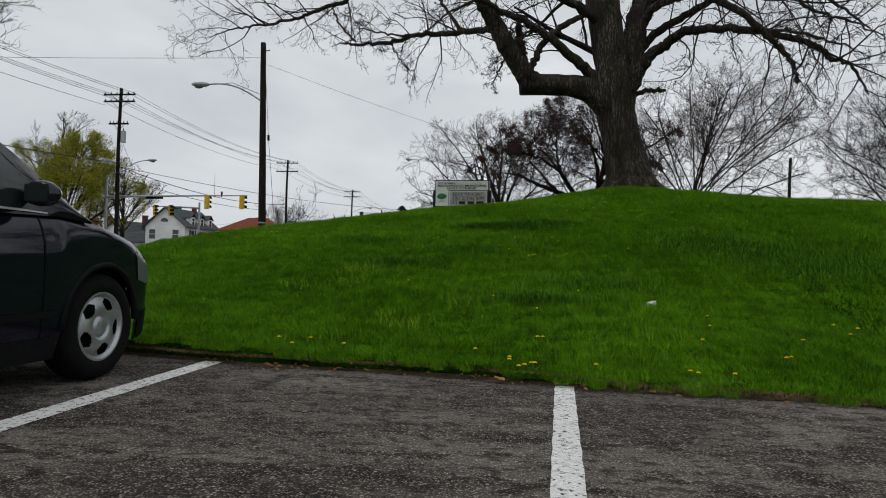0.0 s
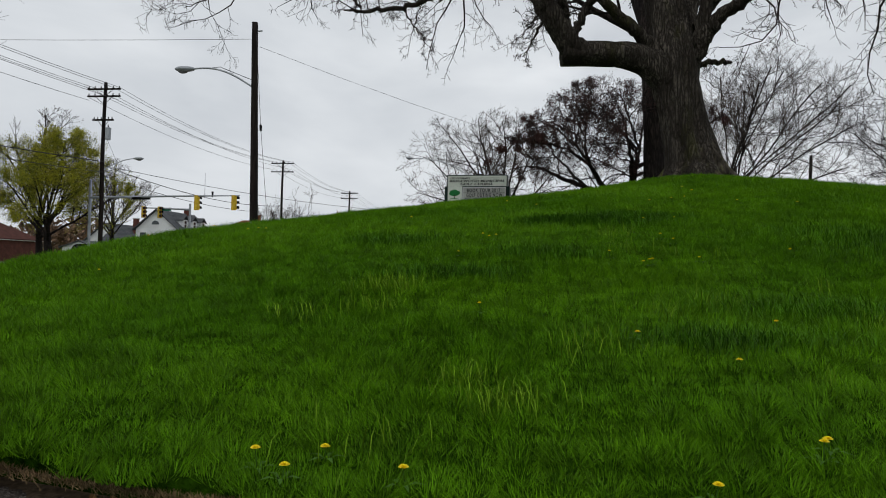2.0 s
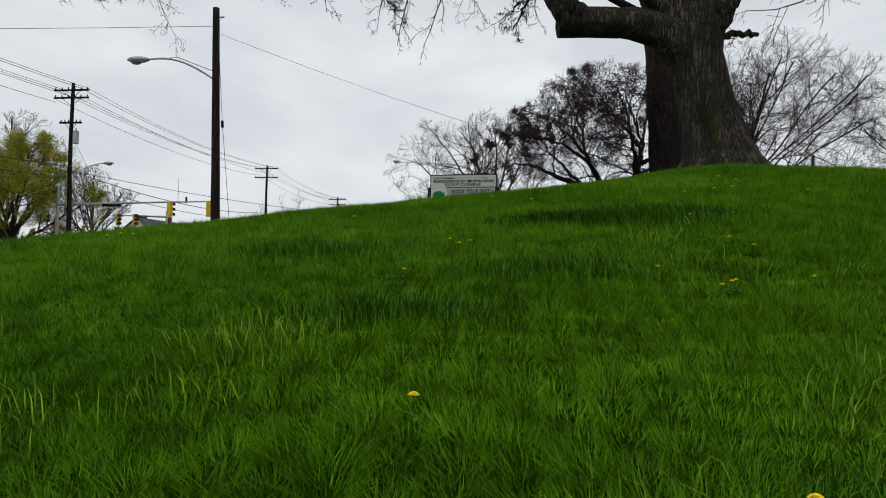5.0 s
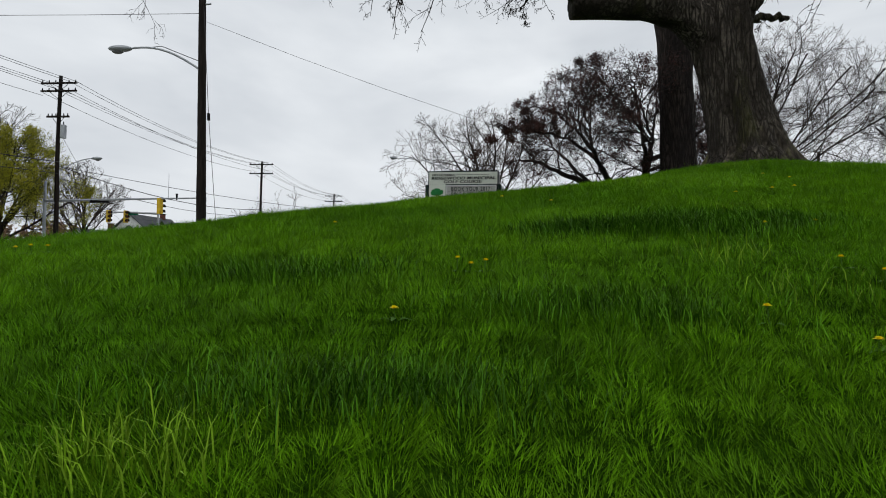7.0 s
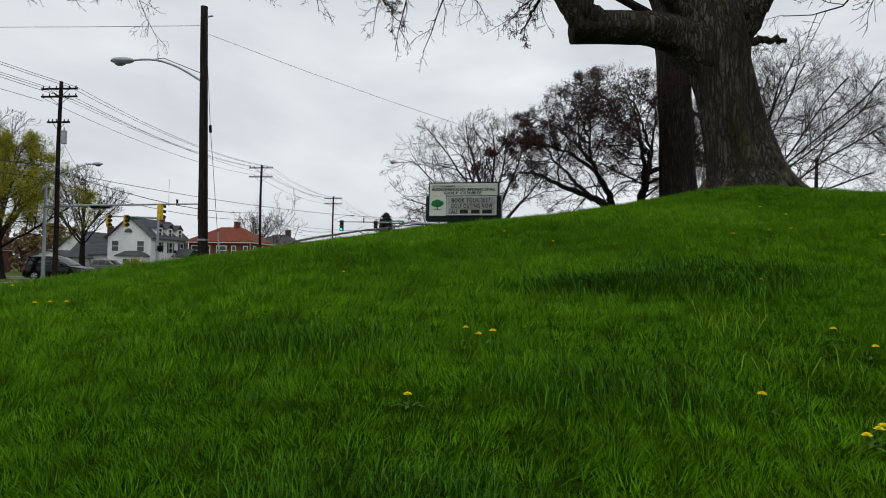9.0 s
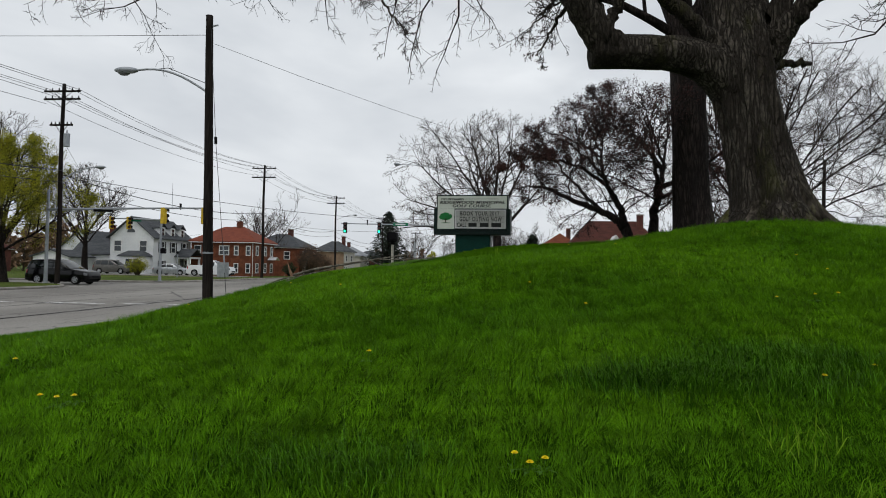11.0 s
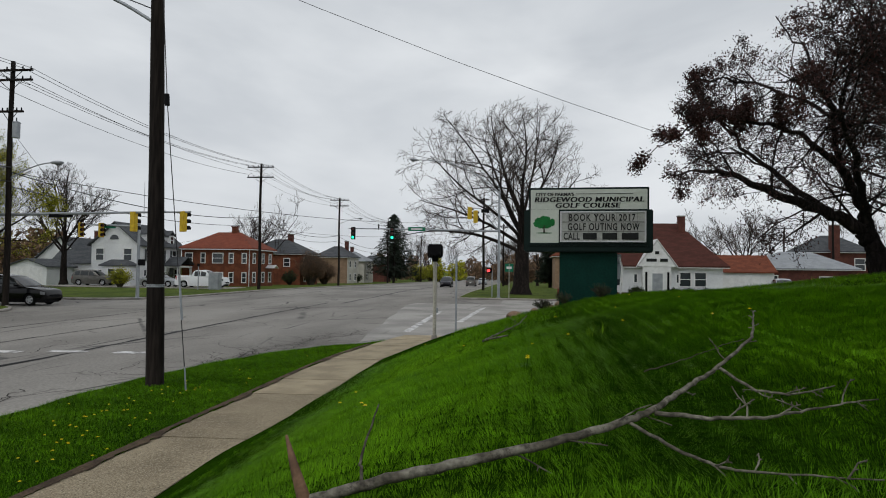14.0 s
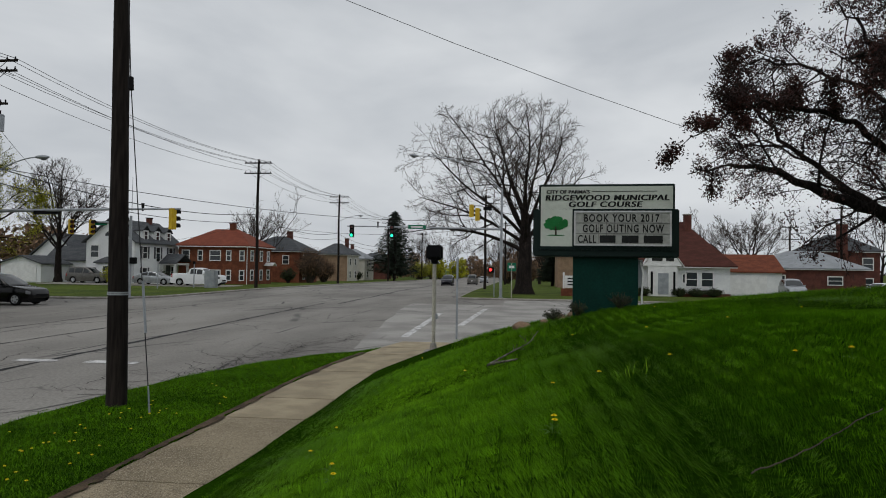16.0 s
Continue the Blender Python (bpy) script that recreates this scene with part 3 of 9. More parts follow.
pale0 = np.minimum(np.maximum(pale0, -10.8), -4.3)
RX = pale0 + (-4.2 - pale0) * RX
sheet("road_patch", RX, RY, lambda x, y: road_z(y) + 0.016 + 0 * x, M_CONCRETE_ROAD, "pale concrete apron at the street corner", "road")


def strip_right(y):
    return -7.75 + 0.0125 * np.clip(np.asarray(y, float) - 29, 0, None) ** 2


def kerb_x(y):
    return -10.8 + 0.036 * np.clip(np.asarray(y, float) - 26, 0, None) ** 2 + 0.05 * np.sin(np.asarray(y, float) * 3.1)


# grass strip between road and sidewalk, tapering to the corner
SX, SY = np.meshgrid(spread(0, 1, 10), spread(9.5, 35.8, 110), indexing="ij")
k0, k1 = kerb_x(SY), strip_right(SY) - 0.02
k1 = np.maximum(k1, k0 + 0.04)
SX = k0 + (k1 - k0) * SX
strip_z = lambda x, y: 0.47 + 0.05 * np.sin(np.clip((x + 10.8) / 3, 0, 1) * 3.1)
sheet("grass_strip", SX, SY, strip_z, M_SHADED_SOIL, "grass strip between the road and the sidewalk", "lawn", 0.2)

# the grassy bank
v = np.concatenate([spread(0, 9, 46), spread(9.5, 22, 26), spread(24, 60, 13), spread(70, 150, 6)])
HX, HY = np.meshgrid(v, spread(0, 1, 150), indexing="ij")
y0 = lot_edge(HX + bank_x(20))
HY = y0 + (45.0 - y0) * HY ** 1.25
HX = bank_x(HY) + HX
y0 = lot_edge(HX)
HY = np.maximum(HY, y0)
sheet("grass_bank", HX, HY, hill_z, M_SHADED_SOIL, "green grassy bank rising from the parking lot to old trees", "lawn", 0.25)

# bare rim where grass meets the asphalt
BX, BY = np.meshgrid(spread(-6, 40, 2200), spread(0, 1, 4), indexing="ij")
rim_w = 0.02 + 0.07 * np.abs(np.sin(BX * 1.9) * np.sin(BX * 0.73 + 1)) + 0.06 * np.abs(np.sin(BX * 17.1) * np.sin(BX * 7.3 + 2)) + 0.03 * np.abs(np.sin(BX * 61 + 3 * np.sin(BX * 13)))
BY = lot_edge(BX) - rim_w + (rim_w + 0.1) * BY
sheet("lawn_edge", BX, BY, lambda x, y: 0.004 + 0.03 * np.clip((y - lot_edge(x)) / 0.1 + 0.2, 0, 1), M_EARTH, "bare brown soil along the edge of the asphalt", "soil")


def lawn_slab(name, x0, x1, y0, y1, radii, label, rise=0.13):
    """A raised lawn with rounded corners; radii for the corners (x1,y0), (x1,y1), (x0,y1), (x0,y0)."""
    out = []
    for (cx, cy, sx, sy, a0), r in zip(((x1, y0, -1, 1, -90), (x1, y1, -1, -1, 0), (x0, y1, 1, -1, 90), (x0, y0, 1, 1, 180)), radii):
        for k in range(9):
            a = radians(a0 + k * 90 / 8)
            out.append((cx + sx * r + r * math.cos(a), cy + sy * r + r * math.sin(a)))
    dense = []
    for i, p in enumerate(out):
        q = out[(i + 1) % len(out)]
        n = max(1, int(math.hypot(q[0] - p[0], q[1] - p[1]) / 15))
        dense += [(p[0] + (q[0] - p[0]) * k / n, p[1] + (q[1] - p[1]) * k / n) for k in range(n)]
    bm = bmesh.new()
    top = [bm.verts.new((a, b, float(road_z(b)) + rise)) for a, b in dense]
    low = [bm.verts.new((a, b, float(road_z(b)) - 0.1)) for a, b in dense]
    for i in range(len(top)):
        j = (i + 1) % len(top)
        bm.faces.new((top[i], top[j], low[j], low[i]))
    bmesh.ops.triangle_fill(bm, edges=[bm.edges.get((top[i], top[(i + 1) % len(top)])) for i in range(len(top))], use_beauty=True)
    bmesh.ops.recalc_face_normals(bm, faces=bm.faces)
    ob = tagged(part(name, bm, M_LAWN_FAR), label, "lawn", kind="structure")
    t = Tubes()
    t.tube([(a, b, float(road_z(b)) + rise - 0.06) for a, b in dense + dense[:1]], [0.1] * (len(dense) + 1), 6)
    tagged(new("kerb_" + name.split("_")[-1], t.mesh("kerb", M_KERB)), "pale concrete kerb round the lawn", "kerb", kind="structure")
    return ob


lawn_slab("lawn_1", -200, -29.0, 9, 50.0, (0.3, 6, 0.3, 0.3), "lawn corner beside the left kerb with trees")
lawn_slab("lawn_2", -200, -29.6, 58.8, 420, (5, 0.3, 0.3, 0.3), "front lawns of houses across the road")
lawn_slab("lawn_3", -8.0, 160, 70.0, 420, (4, 0.3, 0.3, 0.3), "lawn beyond the side street under a large tree")

# sidewalk, slab by slab
sidewalk = tagged(new("pavement"), "old concrete sidewalk of pale worn slabs", "sidewalk", kind="structure")
for k in range(18):
    ya, yb = 9.12 + k * 1.58, 9.12 + k * 1.58 + 1.572
    bm = bmesh.new()
    za = 0.505 + 0.004 * ((k * 7) % 5 - 2)
    pts = []
    for yy in (ya, (ya + yb) / 2, yb):
        yr = min(yy, 36.2)
        xr = float(bank_x(yr)) + 0.03
        if yy > 33:
            xr = max(xr, -6.42 + 0.30 * (yy - 31.2))
        pts.append((yy, float(strip_right(yy)), xr))
    vs = []
    for yy, a, b in pts:
        vs.append([bm.verts.new((a, yy, za)), bm.verts.new((b, yy, za + 0.01)), bm.verts.new((b, yy, za - 0.12)), bm.verts.new((a, yy, za - 0.12))])
    for i in range(2):
        for j in range(4):
            bm.faces.new((vs[i][j], vs[i][(j + 1) % 4], vs[i + 1][(j + 1) % 4], vs[i + 1][j]))
    bm.faces.new(vs[0]), bm.faces.new(vs[2][::-1])
    bmesh.ops.recalc_face_normals(bm, faces=bm.faces)
    part("slab", bm, M_SLAB_PEBBLE if k < 11 else M_SLAB, sidewalk, "slab of coarse exposed pebbles" if k < 11 else "")
bm = box(-7.1, -5.0, 36.6, 37.2, 0.34, 0.46, 0.01)
tagged(part("ramp_pad", bm, M_RED_PAD), "worn red brick ramp pad at the corner", "ramp", kind="structure")

for x0, x1, y1, tilt in ((1.625, 1.757, 5.02, 0.042), (-1.145, -0.985, 5.5, -0.008), (4.36, 4.49, 4.72, 0.04), (-3.75, -3.61, 5.6, 0.0)):
    LX, LY = np.meshgrid(spread(x0, x1, 3), spread(-0.3, y1, 40), indexing="ij")
    LX = LX + tilt * (LY - y1) + 0.003 * np.sin(LY * 19.0)
    sheet("parking_line", LX, LY, lambda x, y: 0.005 + 0 * x, M_LINE, "worn white parking stall line on asphalt", "parking line")
for xa, xb, ya in ((-19.2, -16.7, 31.6), (-16.1, -15.0, 32.0), (-14.2, -12.8, 32.1), (-22.5, -20.5, 31.3)):
    RX, RY = np.meshgrid(spread(xa, xb, 6), spread(ya, ya + 0.45, 3), indexing="ij")
    sheet("road_mark", RX, RY, lambda x, y: road_z(y) + 0.018 + 0 * x, M_ROADLINE, "faded white crosswalk stripe", "road marking")
for xa, ya, xb, yb in ((-7.4, 40.2, -7.6, 53.0), (-5.8, 45.5, -5.3, 58.0)):
    RX, RY = np.meshgrid(spread(0, 0.3, 3), spread(0, 1, 16), indexing="ij")
    RX = xa + (xb - xa) * RY + RX
    RY = ya + (yb - ya) * RY
    sheet("road_mark", RX, RY, lambda x, y: road_z(y) + 0.022 + 0 * x, M_ROADLINE, "faded white stripe over the side street", "road marking")
# tar seams and broken edge on the main road
t_rng = np.random.default_rng(17)
for xs0, ya, yb, wid in ((-14.6, 14, 60, 0.16), (-18.2, 14, 44, 0.1), (-15.2, 60, 130, 0.2), (-22.0, 20, 110, 0.09)):
    yy = spread(ya, yb, 90)
    cx = xs0 + np.cumsum(t_rng.normal(0, 0.02, 90)) - 0.03 * (yy - ya)
    ww = wid * (0.5 + t_rng.uniform(0, 1, 90))
    RX = np.stack([cx - ww / 2, cx, cx + ww / 2])
    RY = np.stack([yy] * 3)
    sheet("tar_seam", RX, RY, lambda x, y: road_z(y) + 0.017 + 0 * x, M_BLACK, "dark uneven tar seam along the road", "road seam")


# ---- trees ----
def wiggle(p, d, length, r0, r1, n, rng, bend=0.25, lift=0.0):
    pts, p, d = [p.copy()], p.copy(), d / np.linalg.norm(d)
    for _ in range(n):
        d = d + rng.normal(0, bend, 3) / math.sqrt(n) + np.array([0, 0, lift / n])
        d /= np.linalg.norm(d)
        p = p + d * length / n
        pts.append(p.copy())
    return np.array(pts), np.linspace(r0, r1, n + 1)


def within(q, hull, fill=False):
    """Shorten a shoot that would leave the crown's rounded outline; limbs also grow up to it."""
    if hull is None:
        return q
    c, r = np.array(hull[:3]), np.array(hull[3:])
    if not fill and ((((q[-1] - c) / r) ** 2).sum()) <= 1.0:
        return q
    k = np.linspace(0.15, 2.2 if fill else 1.0, 30)
    e = q[0] + (q[-1] - q[0]) * k[:, None]
    inside = k[(((e - c) / r) ** 2).sum(1) <= (0.7 + 0.14 * math.sin(q[-1][0] * 7 + q[-1][1] * 5) if fill else 1.06)]
    best = inside.max() if len(inside) else 0.15
    return q[0] + (q - q[0]) * best if fill or best > 0.3 else None


def sprout(wood, twigs, pts, radii, level, spec, rng, leaves=None):
    """Side shoots along a limb, and theirs in turn."""
    kids, ratio, angle, lift, last, droop = spec["kids"][level], spec["ratio"], spec["angle"], spec["lift"], spec["last"], spec.get("droop", 0.0)
    seg = np.linalg.norm(np.diff(pts, axis=0), axis=1)
    total = seg.sum()
    for k in range(kids):
        s = spec.get("from", 0.25) + (1 - spec.get("from", 0.25)) * (k + rng.uniform(0.1, 0.9)) / kids
        x = s * (len(pts) - 1)
        i = min(int(x), len(pts) - 2)
        p = pts[i] + (pts[i + 1] - pts[i]) * (x - i)
        r = radii[i] + (radii[i + 1] - radii[i]) * (x - i)
        d = pts[i + 1] - pts[i]
        d /= np.linalg.norm(d)
        side = rng.normal(0, 1, 3)
        side -= d * (side @ d)
        side /= np.linalg.norm(side) + 1e-9
        a = radians(rng.uniform(*angle))
        nd = d * math.cos(a) + side * math.sin(a) + np.array([0, 0, lift * 0.6])
        length = min(total * ratio * rng.uniform(0.65, 1.25) * (1.15 - 0.55 * s), spec.get("cap", 99.0) if level else spec.get("cap0", 99.0))
        n = 5 if level < last - 1 else 3 if level == last - 1 else 2
        rr = max(min(r * 0.62, length * spec.get("slim", 0.022)), spec["thin"])
        q, rad = wiggle(p, nd, length, rr, max(rr * 0.3, spec["thin"] * 0.7), n, rng, spec["bend"], lift - droop * (level >= last - 1))
        q = within(q, spec.get("hull")) if level < last else q
        if q is None:
            continue
        (wood if level < 1 else twigs).tube(q, rad, 6 if level < 1 else 4 if level < 2 else 3, cap=False)
        if level < last:
            sprout(wood, twigs, q, rad, level + 1, spec, rng, leaves)
        elif leaves is not None:
            m = spec["leaves"]
            u = rng.uniform(0.15, 1, (m, 1)) * (len(q) - 1)
            w = np.minimum(u.astype(int), len(q) - 2)[:, 0]
            c = q[w] + (q[w + 1] - q[w]) * (u - w[:, None]) + rng.normal(0, spec.get("puff", spec["leaf"] * 0.9), (m, 3))
            a1, b1 = rng.normal(0, 1, (m, 3)), rng.normal(0, 1, (m, 3))
            a1 *= spec["leaf"] * rng.uniform(0.5, 1.1, (m, 1)) / np.linalg.norm(a1, axis=1)[:, None]
            b1 *= spec["leaf"] * rng.uniform(0.5, 1.1, (m, 1)) / np.linalg.norm(b1, axis=1)[:, None]
            leaves.many(c, a1, b1)


def make_tree(name, base, height, trunk_r, limbs, spec, seed, label, bark, twig, leaf_mat=None, fork=0.3, spread_angle=(22, 45), lean=(0, 0), limb_len=0.65, category="tree"):
    rng = np.random.default_rng(seed)
    wood, twigs, leaves = Tubes(), Tubes(), Tubes() if leaf_mat else None
    b = np.zeros(3)
    d = np.array([lean[0], lean[1], 1.0])
    pts, radii = wiggle(b, d, height * (fork + 0.25), trunk_r, trunk_r * 0.5, 10, rng, 0.08, 0.2)
    radii[0] *= 1.35
    wood.tube(pts, radii, 14, 0.12)
    for k in range(limbs):
        s = fork / (fork + 0.25) + (1 - fork / (fork + 0.25)) * k / max(1, limbs - 1)
        x = min(s * 10, 9.99)
        i = int(x)
        p = pts[i] + (pts[i + 1] - pts[i]) * (x - i)
        az = k * 2.4 + rng.uniform(-0.4, 0.4)
        tilt = radians(rng.uniform(*spread_angle)) * (1.1 - 0.5 * (k / max(1, limbs - 1)))
        tilt *= 0.2 if k == limbs - 1 else 1.0
        nd = np.array([math.sin(tilt) * math.cos(az), math.sin(tilt) * math.sin(az), math.cos(tilt)])
        length = (height - p[2]) * limb_len * rng.uniform(0.85, 1.15) / max(0.55, math.cos(tilt))
        if spec.get("aim"):
            up = 1 - spec["aim"] * (k + 0.5) / limbs
            x = 10 * max(0.15, fork / (fork + 0.25) + (1 - fork / (fork + 0.25)) * (0.2 + 0.75 * (up + spec["aim"] - 1) / spec["aim"])) - 0.01
            i = int(x)
            p = pts[i] + (pts[i + 1] - pts[i]) * (x - i)
            flat = math.sqrt(max(0.0, 1 - up * up))
            goal = np.array(spec["hull"][:3]) + np.array(spec["hull"][3:]) * np.array([flat * math.cos(az), flat * math.sin(az), up]) * rng.uniform(0.74, 0.9)
            nd = (goal - p) / np.linalg.norm(goal - p) + np.array([0, 0, 0.12])
            length = np.linalg.norm(goal - p)
        q, rad = wiggle(p, nd, length, radii[i] * rng.uniform(0.45, 0.65) * min(1.0, 9 / limbs), 0.03, 9, rng, 0.22, spec.get("rise", 0.35))
        q = q if spec.get("aim") else within(q, spec.get("hull"), True)
        wood.tube(q, rad, 8, cap=False)
        sprout(wood, twigs, q, rad, 0, spec, rng, leaves)
    top = thing(name, base, label, category)
    part("trunk", wood.mesh("trunk", bark), None, top)
    part("crown", twigs.mesh("crown", twig), None, top, "bare fine twigs" if not leaf_mat else "")
    if leaf_mat:
        tagged(part("foliage", leaves.mesh("foliage", leaf_mat, False), None, top), kind="stuff")
    return top


SPEC_BARE = dict(kids=[9, 7, 6], ratio=0.5, angle=(28, 58), lift=0.32, last=2, bend=0.3, thin=0.012)
SPEC_CRAB = dict(kids=[12, 10, 7], ratio=0.46, angle=(30, 75), lift=0.02, last=2, bend=0.6, thin=0.0048, leaves=9, leaf=0.03, puff=0.06, slim=0.011, droop=0.2)
SPEC_LEAFY = dict(kids=[8, 6, 5], ratio=0.5, angle=(28, 60), lift=0.3, last=2, bend=0.3, thin=0.012, leaves=5, leaf=0.16)


